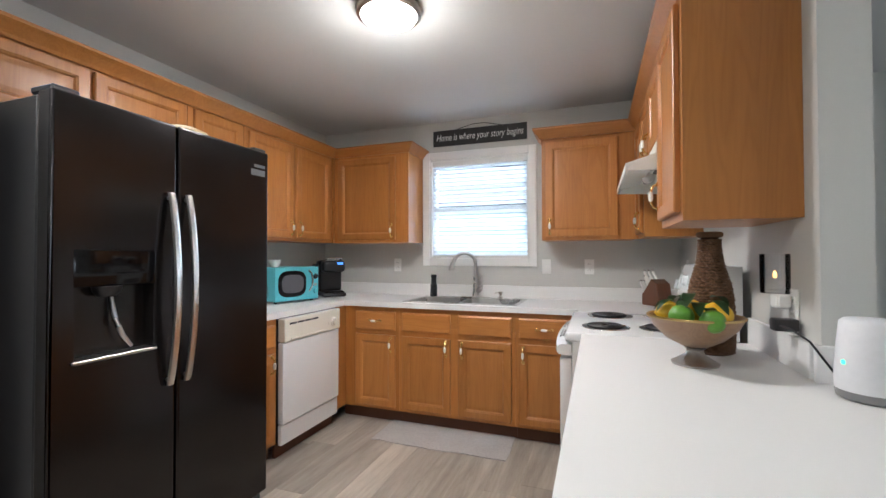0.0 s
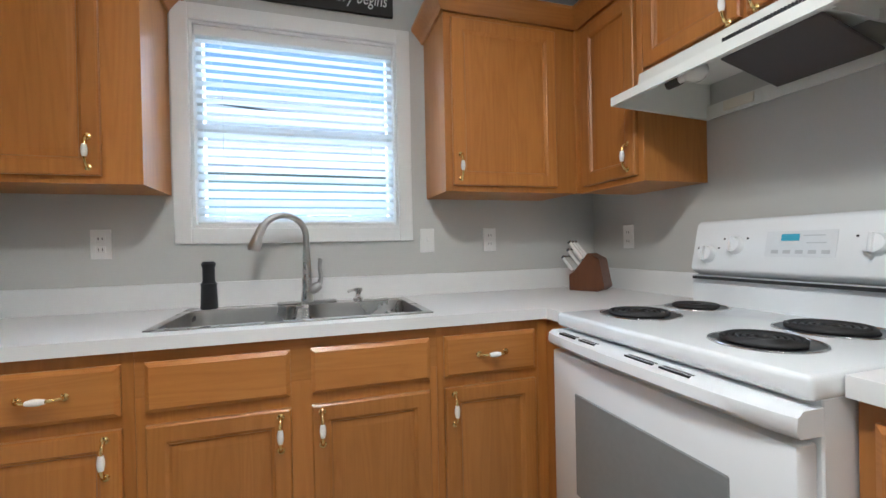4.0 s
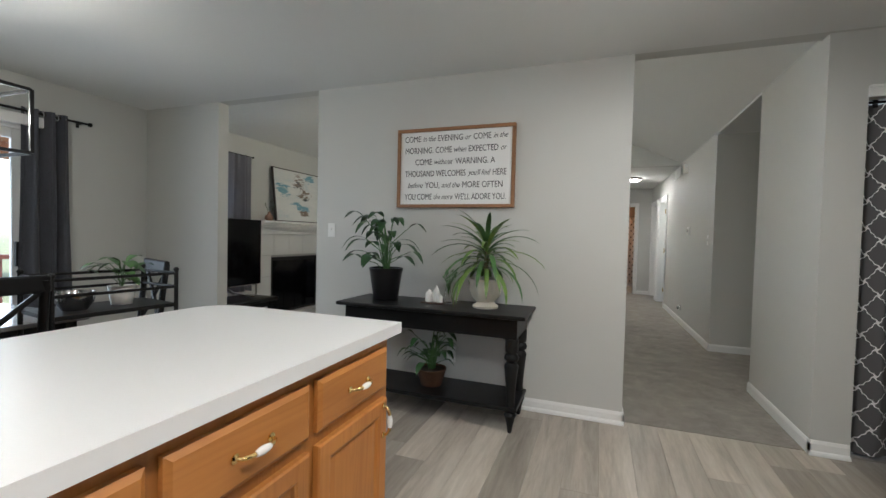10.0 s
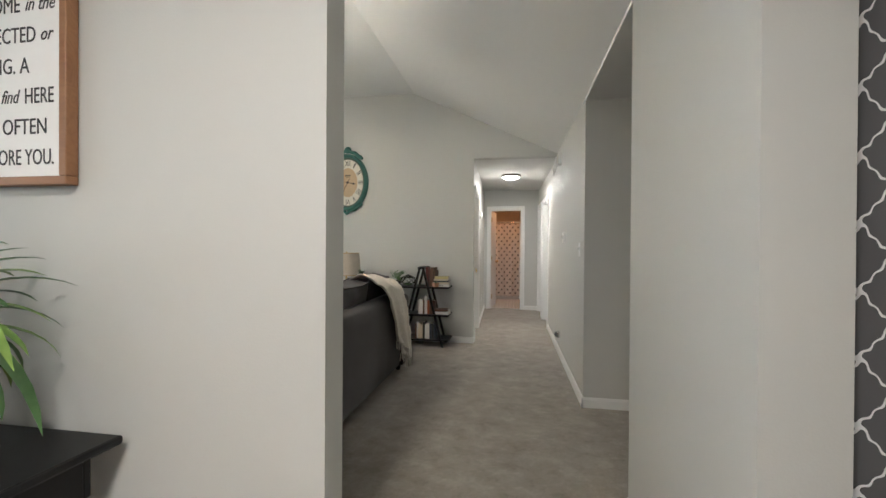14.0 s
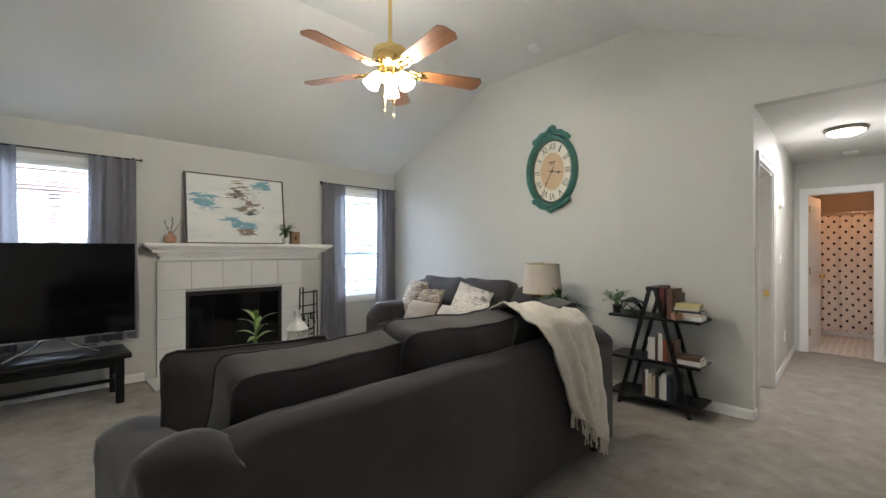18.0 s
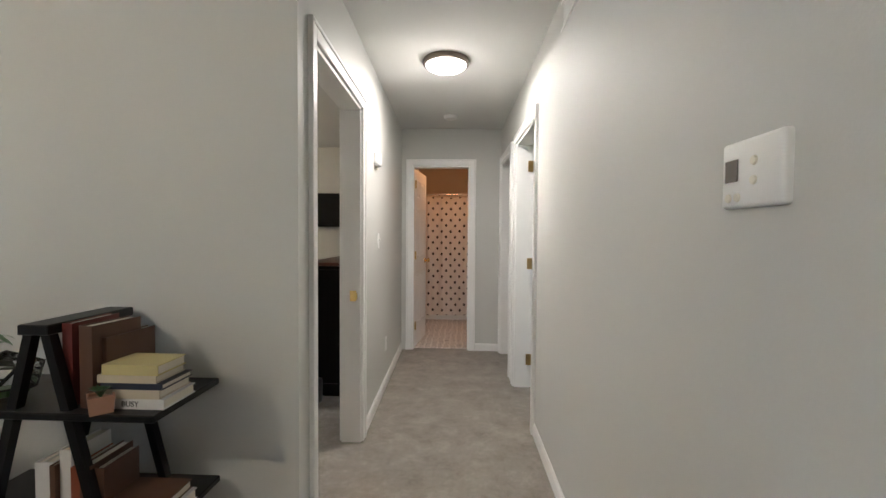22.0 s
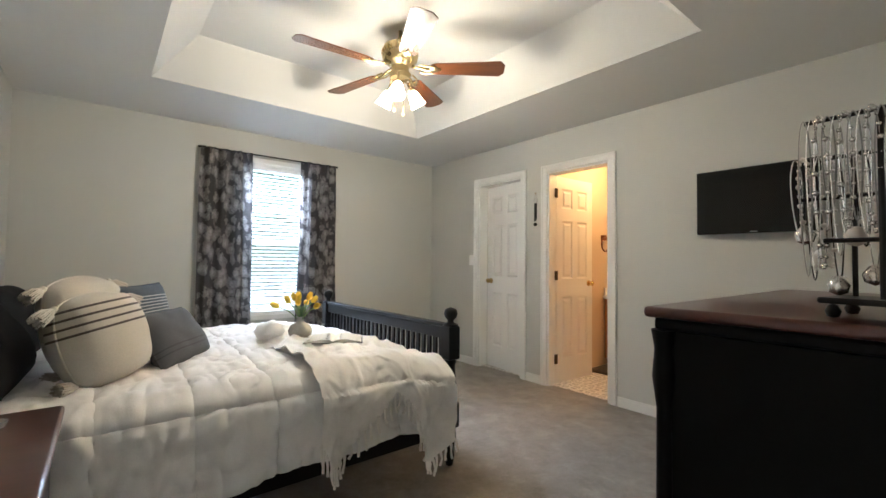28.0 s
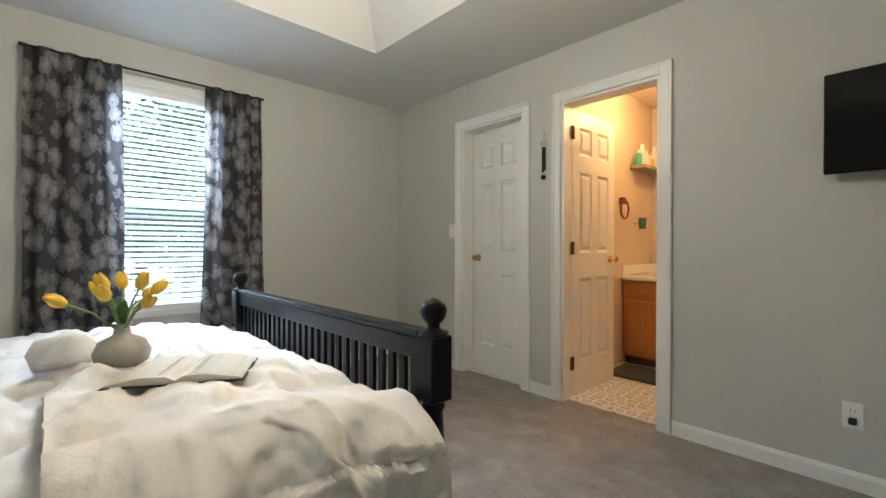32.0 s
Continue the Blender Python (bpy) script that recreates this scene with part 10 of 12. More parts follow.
part("lens", lathe([(0, 0.002), (0.03, 0.0), (0.025, 0.02), (0, 0.028)], 18, axis=pose(0, -0.05, 0.02, 90, 0, 0)), OVENGL, nl, "", 50)
ch = thing("door_chime", "small white door chime box on the hall wall", "chime", (wall_x(HE, -6.59), -6.59, 1.815), rz=-90)
part("housing", B((-0.055, 0.055, -0.038, -0.0005, -0.05, 0.045), bevel=0.008, seg=2), TRIM, ch, smooth=50)
part("mount", B((-0.02, 0.02, -0.02, -0.0005, -0.075, -0.05), bevel=0.003), BISQUE, ch)
outlet(wall_x(HE, -6.70), -6.70, 1.231, -90, "switch")
outlet(wall_x(HE, -7.09), -7.09, 0.361, -90)


# ---- hall bathroom ----
def dotted(name):
    m = bpy.data.materials.new(name)
    t, p = nodes_of(m)
    uv = t.nodes.new("ShaderNodeUVMap")
    def grid(off):
        mp = t.nodes.new("ShaderNodeMapping")
        link(t, uv.outputs[0], mp.inputs[0])
        mp.inputs["Location"].default_value = (off, off, 0)
        mp.inputs["Scale"].default_value = (4.0, 6.0, 1)
        fr = t.nodes.new("ShaderNodeVectorMath")
        fr.operation = "FRACTION"
        link(t, mp.outputs[0], fr.inputs[0])
        sb = t.nodes.new("ShaderNodeVectorMath")
        sb.operation = "DISTANCE"
        link(t, fr.outputs[0], sb.inputs[0])
        sb.inputs[1].default_value = (0.5, 0.5, 0)
        return sb.outputs["Value"]
    def mn(a, b):
        n = t.nodes.new("ShaderNodeMath")
        n.operation = "MINIMUM"
        link(t, a, n.inputs[0])
        link(t, b, n.inputs[1])
        return n.outputs[0]
    # two offset grids of dots
    d = mn(grid(0.0), grid(0.5))
    n2 = t.nodes.new("ShaderNodeMath")
    n2.operation = "LESS_THAN"
    link(t, d, n2.inputs[0])
    n2.inputs[1].default_value = 0.125
    c = mixed(t, n2.outputs[0], (0.72, 0.66, 0.60), (0.03, 0.02, 0.02))
    link(t, c, p.inputs["Base Color"])
    p.inputs["Roughness"].default_value = 0.8
    return m


curtain("shower_curtain", "cream shower curtain with rows of dark dots", 0, (-2.38, -9.815, 1.83), 1.86, 1.74, 9.0, 0.022, dotted("dotted_cloth"), seed=23, n=140)
rd = thing("shower_rod", "straight chrome shower rod with hooks", "shower rod", (-2.4, -9.815, 1.87))
part("rod", tube([(0.001, 0, 0), (1.899, 0, 0)], 0.011, 10), CHROME, rd, smooth=60)
for k in range(13):
    part("hook", tube([(0.06 + 0.148 * k + 0.017 * math.cos(a * 0.7), 0.0, -0.014 + 0.026 * math.sin(a * 0.7)) for a in range(9)], 0.0025, 5, closed=True), CHROME, rd)
tb = thing("bathtub", "white bathtub behind the shower curtain", "bathtub", (-1.45, -10.22, 0))
tub = B((-0.94, 0.94, -0.35, -0.30, 0.001, 0.42), (-0.94, 0.94, 0.30, 0.345, 0.001, 0.42), (-0.94, -0.86, -0.30, 0.30, 0.001, 0.42), (0.86, 0.94, -0.30, 0.30, 0.001, 0.42), (-0.86, 0.86, -0.30, 0.30, 0.001, 0.08))
part("tub", tub, PORC, tb)
part("rim", B((-0.945, 0.945, 0.29, 0.37, 0.421, 0.445), (-0.945, 0.945, -0.36, -0.29, 0.421, 0.445), bevel=0.008, seg=2), PORC, tb)
to = thing("toilet", "white toilet with a closed lid", "toilet", (-1.74, -9.42, 0), rz=-90)
bowl = lathe([(0, 0.002), (0.125, 0.002), (0.105, 0.05), (0.09, 0.16), (0.12, 0.26), (0.185, 0.35), (0.195, 0.385), (0, 0.386)], 30)
for v in bowl.verts:
    v.co.y *= 1.28 if v.co.z > 0.2 else 1.7
part("bowl", bowl, PORC, to, smooth=50)
lid = lathe([(0, 0.387), (0.20, 0.387), (0.205, 0.40), (0.2, 0.42), (0, 0.428)], 30)
for v in lid.verts:
    v.co.y *= 1.26
part("lid", lid, PORC, to, smooth=50)
part("tank", B((-0.21, 0.21, -0.50, -0.30, 0.37, 0.73), bevel=0.02, seg=3), PORC, to, smooth=50)
part("tank_lid", B((-0.22, 0.22, -0.51, -0.29, 0.731, 0.765), bevel=0.01, seg=2), PORC, to, smooth=50)
part("flush_lever", B((-0.16, -0.09, -0.285, -0.275, 0.66, 0.675), bevel=0.003), CHROME, to)
fr = thing("floor_register", "small dark floor register in the bathroom", "vent", (-0.98, -8.75, 0.0025))
part("plate", B((-0.06, 0.06, -0.13, 0.13, 0.001, 0.006), bevel=0.001), BLKMET, fr)

# ---- master bathroom ----
va = thing("bathroom_vanity", "oak vanity cabinet with a white top", "vanity", (1.6, -10.50, 0))
part("cabinet_body", B((-0.39, 0.39, -0.29, 0.27, 0.09, 0.76)), OAK, va)
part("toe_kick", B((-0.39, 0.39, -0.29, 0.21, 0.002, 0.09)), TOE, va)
for x in (-0.19, 0.19):
    d = part("drawer_front", B((x - 0.175, x + 0.175, 0.271, 0.29, 0.60, 0.74), bevel=0.004), OAKX, va)
    part("pull", tube([(x - 0.04, 0.291, 0.67), (x - 0.03, 0.315, 0.67), (x + 0.03, 0.315, 0.67), (x + 0.04, 0.291, 0.67)], 0.005, 8), BRASS, d, "brass and white pull")
    dr = part("cabinet_door", B((x - 0.175, x + 0.175, 0.271, 0.29, 0.11, 0.58), bevel=0.004), OAK, va)
    part("raised_panel", B((x - 0.12, x + 0.12, 0.2905, 0.296, 0.17, 0.52), bevel=0.003), OAK, dr)
part("vanity_top", B((-0.395, 0.395, -0.295, 0.30, 0.761, 0.80), (-0.395, 0.395, -0.295, -0.275, 0.80, 0.89), (0.378, 0.395, -0.275, 0.28, 0.80, 0.89), bevel=0.005), PORC, va)
part("basin_rim", tube([(0.2 * math.cos(k * math.pi / 14), 0.14 * math.sin(k * math.pi / 14), 0.803) for k in range(28)], 0.008, 6, closed=True), PORC, va, smooth=60)
part("faucet", tube([(0, -0.2, 0.80), (0, -0.2, 0.90), (0, -0.14, 0.93), (0, -0.08, 0.89)], 0.012, 10), CHROME, va, "chrome faucet", 60)
mi = thing("bathroom_mirror", "frameless wall mirror over the vanity", "mirror", (1.6, -10.899, 1.4))
part("mirror_glass", B((-0.36, 0.36, 0.0005, 0.006, -0.45, 0.5), bevel=0.002), MIRROR, mi)
sh = thing("wall_shelf", "grey floating shelf with bottles in the bathroom", "shelf", (1.999, -10.62, 1.77))
part("board", B((-0.14, -0.0005, -0.24, 0.24, 0, 0.03), bevel=0.003), wood("grey_shelf_wood", (0.3, 0.24, 0.18), (0.2, 0.16, 0.12), 1), sh)
for k, (y, h, r, col, lab) in enumerate(((-0.55 + 0.76, 0.14, 0.03, (0.05, 0.35, 0.28), "teal"), (0.13, 0.20, 0.033, (0.65, 0.55, 0.42), "cream"), (0.04, 0.15, 0.032, (0.7, 0.65, 0.58), "white"), (-0.05, 0.12, 0.04, (0.6, 0.42, 0.2), "amber"), (-0.14, 0.22, 0.035, (0.62, 0.6, 0.55), "white"), (-0.21, 0.09, 0.03, (0.1, 0.42, 0.4), "teal"))):
    bt = thing("toiletry_bottle", "%s plastic toiletry bottle on the shelf" % lab, "bottle", (1.93, -10.62 + y, 1.8005), "toiletry bottles")
    part("body", lathe([(0, 0), (r, 0.002), (r, h * 0.7), (r * 0.5, h * 0.8), (0, h * 0.8)], 16), plain("bottle_%d" % k, col, 0.3), bt, smooth=50)
    part("cap", lathe([(0, h * 0.8), (r * 0.5, h * 0.8), (r * 0.48, h), (0, h)], 14), TRIM, bt, smooth=50)
tg = thing("towel_ring", "dark bronze towel ring on the bathroom wall", "towel ring", (1.999, -10.18, 1.46))
part("mount", B((-0.05, -0.0005, -0.025, 0.025, -0.03, 0.03), bevel=0.006), plain("copper_bronze", (0.16, 0.06, 0.025), 0.4, metal=0.7), tg)
part("ring", tube([(-0.045, 0.075 * math.sin(k * math.pi / 12), -0.075 + 0.08 * math.cos(k * math.pi / 12)) for k in range(24)], 0.008, 8, closed=True), plain("copper_bronze_ring", (0.16, 0.06, 0.025), 0.4, metal=0.7), tg, smooth=60)
cup = thing("toothbrush_holder", "chrome and glass tumbler holder on the bathroom wall", "holder", (1.999, -10.47, 1.27))
part("bracket", B((-0.08, -0.0005, -0.012, 0.012, -0.008, 0.008), bevel=0.003), CHROME, cup)
part("tumbler", lathe([(0, -0.05), (0.03, -0.05), (0.034, 0.05), (0.031, 0.05), (0.028, -0.045), (0, -0.045)], 20, -0.08, 0), plain("green_glass", (0.05, 0.14, 0.12), 0.08), cup, smooth=50)
bm_ = thing("bath_mat", "dark shaggy bath mat before the vanity", "mat", (1.55, -10.02, 0.001))
part("mat_body", soft_box(-0.35, 0.42, -0.22, 0.22, 0.001, 0.022, 0.01, 3, amp=0.004), fabric("dark_bath_mat", (0.03, 0.028, 0.027), (0.015, 0.014, 0.014), 200, relief=1.0), bm_, smooth=60)

# ---- bedroom ----
ceiling_fan("ceiling_fan", "antique brass ceiling fan with dark blades and lit shades", (1.66, -7.19), 2.83, 2.42, 0.68, (14, 86, 158, 230, 302), (FWOODD,), 2.21, plain("antique_brass", (0.52, 0.42, 0.22), 0.28, metal=1.0, vary=0.15), 3, 20, -11)
FLOR = sheer("grey_floral_cloth", (0.085, 0.08, 0.082), (0.065, 0.061, 0.063), (0.44, 0.42, 0.41))
for y1, w, s in ((-6.37, 0.44, 31), (-7.28, 0.38, 32)):
    curtain("bedroom_curtain", "dark grey curtain with a pale floral print", -90, (EW - 0.075, y1, 2.185), w, 1.72, 4.0, 0.028, FLOR, seed=s, flare=0.05)
rod("curtain_rod", "thin black rod over the bedroom window", -90, (EW - 0.075, -6.36, 2.175), 1.31, 0.007, 0.012, stand=0.075)

# bed frame
bed = thing("bed", "black wooden bed frame with slatted headboard and footboard", "bed", (0, 0, 0))
X0, X1, YH, YF = 1.245, 2.946, -5.215, -7.295
BEDB = plain("black_satin_bed_paint", (0.005, 0.005, 0.006), 0.36, vary=0.2, relief=0.02, spec=0.22)


def bed_post(x, y, h):
    sq = part("post", B((x - 0.04, x + 0.04, y - 0.04, y + 0.04, h - 0.30, h - 0.11), bevel=0.005), BEDB, bed)
    part("lower_block", B((x - 0.04, x + 0.04, y - 0.04, y + 0.04, 0.22, 0.36), bevel=0.005), BEDB, sq)
    part("turned_shaft", lathe([(0.03, 0.36), (0.038, 0.38), (0.03, 0.40), (0.034, (h + 0.06) / 2), (0.028, h - 0.33), (0.036, h - 0.315), (0.03, h - 0.30)], 20, x, y), BEDB, sq, smooth=50)
    part("turned_foot", lathe([(0, 0.003), (0.02, 0.003), (0.03, 0.06), (0.024, 0.10), (0.038, 0.15), (0.034, 0.19), (0.03, 0.22)], 20, x, y), BEDB, sq, smooth=50)
    part("finial", lathe([(0.042, h - 0.11), (0.044, h - 0.10), (0.02, h - 0.09), (0.018, h - 0.078), (0.034, h - 0.06), (0.040, h - 0.038), (0.034, h - 0.014), (0, h)], 22, x, y), BEDB, sq, smooth=60)


for x in (X0, X1):
    bed_post(x, YF, 0.905)
HX0, HX1 = 1.14, 2.47
for x in (HX0, HX1):
    bed_post(x, YH, 1.50)
part("foot_rail", B((X0 + 0.04, X1 - 0.04, YF - 0.02, YF + 0.02, 0.715, 0.785), bevel=0.006, seg=2), BEDB, bed)
part("foot_cap", B((X0 + 0.04, X1 - 0.04, YF - 0.03, YF + 0.03, 0.786, 0.805), bevel=0.006, seg=2), BEDB, bed)
part("lower_rail", B((X0 + 0.04, X1 - 0.04, YF - 0.018, YF + 0.018, 0.25, 0.34), bevel=0.004), BEDB, bed)
NS = 27
for k in range(NS):
    x = X0 + 0.085 + (X1 - X0 - 0.17) * k / (NS - 1)
    part("slat", B((x - 0.014, x + 0.014, YF - 0.008, YF + 0.008, 0.341, 0.714)), BEDB, bed)
    x = HX0 + 0.07 + (HX1 - HX0 - 0.14) * k / (NS - 1)
    part("slat", B((x - 0.011, x + 0.011, YH - 0.008, YH + 0.008, 0.55, 1.20)), BEDB, bed)
part("side_rail", B((X0 - 0.012, X0 + 0.018, YF + 0.04, YH - 0.04, 0.18, 0.36), bevel=0.004), BEDB, bed)
part("side_rail", B((X1 - 0.018, X1 + 0.012, YF + 0.04, YH - 0.04, 0.18, 0.36), bevel=0.004), BEDB, bed)
part("head_rail", B((HX0 + 0.04, HX1 - 0.04, YH - 0.018, YH + 0.018, 0.45, 0.549), bevel=0.004), BEDB, bed)
# arched crest of the headboard
bm = bmesh.new()
N = 48
cols = []
for i in range(N + 1):
    u = i / N
    x = HX0 + 0.04 + (HX1 - HX0 - 0.08) * u
    d = abs(2 * u - 1)
    s = 0.5 + 0.5 * math.cos(math.pi * min(1, d / 0.62))
    top = 1.325 + 0.165 * s + (0.02 * math.sin((d - 0.62) / 0.38 * math.pi) if d > 0.62 else 0)
    cols.append([bm.verts.new((x, YH + dy, z)) for dy, z in ((-0.02, 1.2), (-0.02, top - 0.03), (-0.034, top - 0.02), (-0.034, top), (0.03, top), (0.03, top - 0.02), (0.02, top - 0.03), (0.02, 1.2))])
for a, b in zip(cols, cols[1:]):
    for k in range(8):
        bm.faces.new((a[k], a[(k + 1) % 8], b[(k + 1) % 8], b[k]))
bm.faces.new(cols[0])
bm.faces.new(cols[-1][::-1])
part("headboard_crest", bm, BEDB, bed, "arched headboard crest")
part("crest_rail", B((HX0 + 0.04, HX1 - 0.04, YH - 0.03, YH + 0.026, 1.20, 1.235), bevel=0.006, seg=2), BEDB, bed)
mtx = thing("mattress", "white mattress on the bed frame", "mattress", (0, 0, 0))
part("mattress_core", soft_box(X0 + 0.045, X1 - 0.045, YF + 0.03, YH - 0.04, 0.362, 0.59, 0.05, 2), WHITEC, mtx, smooth=60)


def foot_drop(y):
    """The bedding sinks a little towards the footboard."""
    k = max(0.0, min(1.0, (-6.85 - y) / 0.38))
    return 0.065 * k * k * (3 - 2 * k)


# comforter: over the top and hanging on both sides
def comforter_fn(u, v):
    y = -5.42 + v * (-7.262 + 5.42)
    x0, x1, zt, zb, r = X0 - 0.055, X1 + 0.055, 0.64, 0.285, 0.13
    side, arc, flat = zt - r - zb, r * math.pi / 2, x1 - x0 - 2 * r
    L = 2 * side + 2 * arc + flat
    s = u * L
    q = s if s <= L / 2 else L - s
    if q < side:
        a = 1 - q / side
        wav = 0.5 + 0.5 * math.sin(y * 15.0 + 1.2 * math.sin(y * 5.3))
        x, z, out = x0 - 0.012 * a - 0.026 * a * wav + 0.005 * math.sin(y * 37) * a, zb + q, Vector((-1, 0, 0))
        z -= (0.022 * math.sin(y * 3.1 + 0.6) + 0.012 * wav) * a
    elif q < side + arc:
        t = (q - side) / r
        x, z, out = x0 + r - r * math.cos(t), zt - r + r * math.sin(t), Vector((-math.cos(t), 0, math.sin(t)))
    else:
        x, z, out = x0 + r + (q - side - arc), zt, Vector((0, 0, 1))
        z += 0.02 * math.sin(math.pi * (q - side - arc) / flat)
    # quilting seams
    puff = 0.0
    for c, step, ph in ((q, 0.30, 0.01), (-y, 0.30, 0.0)):
        d = abs(((c + ph) / step) % 1.0 - 0.5)
        d = (0.5 - d) * step
        puff -= 0.020 * math.exp(-d / 0.012)
        along = s if c is not q else y
        puff += 0.004 * math.sin(along * 88 + 3 * math.sin(along * 11)) * math.exp(-d / 0.05)
    wr = rumple((x, y, z), 0.010, 3.6, 2) + 0.005 * (0.5 - abs(mnoise.noise(Vector((s * 6 + 3 * y, y * 15 - 2 * s, 7.0))))) + 0.008 * mnoise.noise(Vector((q * 3.0 + 1.6 * y, y * 11.0, 4.0))) * (1.0 if q < side + arc else 0.45) + 0.006 * mnoise.noise(Vector((s * 9, y * 30, 1.0))) * math.exp(-((-y / 0.30 % 1.0 - 0.5) * 0.30 / 0.10) ** 2)
    ridge = 1 - 2 * abs(mnoise.noise(Vector((s * 5.0 + 2.2 * y, y * 7.0 - 1.5 * s, 11.0))))
    fine = 1 - 2 * abs(mnoise.noise(Vector((s * 11.0 - 4.0 * y, y * 16.0 + 2.0 * s, 3.0))))
    wr += 0.013 * max(0.0, ridge) ** 5 + 0.0035 * max(0.0, fine) ** 2
    p = Vector((x, y, z)) + out * (puff + wr)
    if v > 0.955:
        k = (v - 0.955) / 0.045
        p.z -= 0.09 * k * k if q > side else 0
    if q > side:
        p.z -= foot_drop(y)
    if s > L / 2:
        p.x = X0 + X1 - p.x
    return p


cf = thing("comforter", "white quilted comforter hanging over the sides of the bed", "comforter")
quilt = part("quilt", grid_surface(comforter_fn, 270, 200, thick=0.02), WHITEC, cf, smooth=70)

for u in (0.0, 1.0):
    part("hem", tube([comforter_fn(u, k / 60) for k in range(61)], 0.009, 6), WHITEC, cf, smooth=60)
part("foot_hem", tube([comforter_fn(k / 80, 1.0) for k in range(81)], 0.009, 6), WHITEC, cf, smooth=60)

# throw with tassels on the corner of the bed
HEM = ((-6.46, 0.40), (-6.58, 0.27), (-6.80, 0.56), (-6.88, 0.48), (-7.09, 0.15), (-7.17, 0.20), (-7.255, 0.27))


def hem(y):
    for (a, za), (b, zb) in zip(HEM, HEM[1:]):
        if y >= b:
            f = (a - y) / (a - b)
            return za + (zb - za) * max(0, f)
    return HEM[-1][1]


def bed_throw_fn(u, v):
    y = -6.46 - 0.765 * u
    if v < 0.5:
        f = v / 0.5
        x = 2.15 - 0.55 * u * u - (0.83 - 0.55 * u * u) * f
        z = 0.698 + 0.012 * math.sin(x * 17 + y * 9) + 0.008 * math.sin(y * 31 + x * 6)
        z -= 0.07 * max(0, (u - 0.78) / 0.22) ** 2
    else:
        f = (v - 0.5) / 0.5
        hz = hem(y)
        L = 0.20 + (0.60 - hz)
        s = f * L
        if s < 0.20:
            t = s / 0.128
            x, z = 1.32 - 0.185 * math.sin(t), 0.698 - 0.130 * (1 - math.cos(t))
        else:
            x, z = 1.118, 0.572 - (s - 0.20)
            x -= 0.014 * math.sin(y * 26 + 1.0) * min(1, (s - 0.2) * 6) + 0.012
        y -= 0.05 * f * math.sin((u - 0.35) * 9)
    n = rumple((x * 1.3, y, z), 0.016, 8, 4) + rumple((x + 0.6 * y, y * 0.5, z), 0.018, 5, 9)
    z -= foot_drop(y) if v < 0.75 else 0
    fold = 1 - 2 * abs(mnoise.noise(Vector((x * 4.0 + y * 5.0, y * 9.0 - x * 3.0, z * 3.0))))
    n += 0.014 * max(0.0, fold) ** 3 + 0.006 * max(0.0, 1 - 3 * abs(mnoise.noise(Vector((x * 13.0, y * 15.0, z * 9.0)))))
    lift = Vector((0, 0, 1)) if v < 0.5 else Vector((-1, 0, 0.2))
    return Vector((x, y, z)) + lift * n


bt = thing("bed_throw", "cream woven throw with tassels over the bed corner", "blanket")
BTHROW = fabric("off_white_throw", (0.85, 0.83, 0.79), (0.78, 0.76, 0.72), 260, relief=0.5)
part("cloth", grid_surface(bed_throw_fn, 110, 90, thick=0.006), BTHROW, bt, smooth=70)
rnd = random.Random(15)
for k in range(38):
    p = bed_throw_fn(k / 37, 1.0)
    l = rnd.uniform(0.05, 0.085)
    part("tassel", tube([p + Vector((-0.006, 0, 0.01)), p + Vector((-0.008, 0, 0)), p + Vector((-0.010 + rnd.uniform(-0.008, 0.004), rnd.uniform(-0.008, 0.008), -l * 0.5)), p + Vector((-0.01, rnd.uniform(-0.012, 0.012), -l))], [0.004, 0.0075, 0.005, 0.007], 6), BTHROW, bt)
bun = lathe([(0, 0), (0.05, 0.01), (0.075, 0.05), (0.06, 0.09), (0.02, 0.105), (0, 0.1)], 18, 1.98, -6.50, 0.69)
for v in bun.verts:
    v.co += Vector((rumple(v.co, 0.03, 14, 2), rumple(v.co, 0.03, 14, 7), rumple(v.co, 0.015, 12, 3)))
part("bunched_end", bun, BTHROW, bt, smooth=70)


# pillows on the bed
def striped(name, base, line, z0, gap, count, width, horizontal=True, scale=1.0):
    """Cloth with a few woven stripes across it at given heights."""
    m = bpy.data.materials.new(name)
    t, p = nodes_of(m)
    tc = coords(t)
    sep = t.nodes.new("ShaderNodeSeparateXYZ")
    link(t, tc, sep.inputs[0])
    wob = noise_tex(t, tc, 18, 2)
    acc = None
    for k in range(count):
        n = t.nodes.new("ShaderNodeMath")
        n.operation = "COMPARE"
        link(t, sep.outputs[2], n.inputs[0])
        n.inputs[1].default_value, n.inputs[2].default_value = z0 + gap * k, width
        if acc is None:
            acc = n.outputs[0]
        else:
            a = t.nodes.new("ShaderNodeMath")
            a.operation = "MAXIMUM"
            link(t, acc, a.inputs[0])
            link(t, n.outputs[0], a.inputs[1])
            acc = a.outputs[0]
    grain = ramp(t, noise_tex(t, tc, 320, 3), ((0.3, tone(base, 0.82)), (0.7, base)))
    c = mixed(t, acc, grain, line)
    link(t, c, p.inputs["Base Color"])
    p.inputs["Roughness"].default_value = 0.9
    p.inputs["Sheen Weight"].default_value = 0.1
    bump(t, p, noise_tex(t, tc, 260, 3), 0.4, 0.003)
    return m


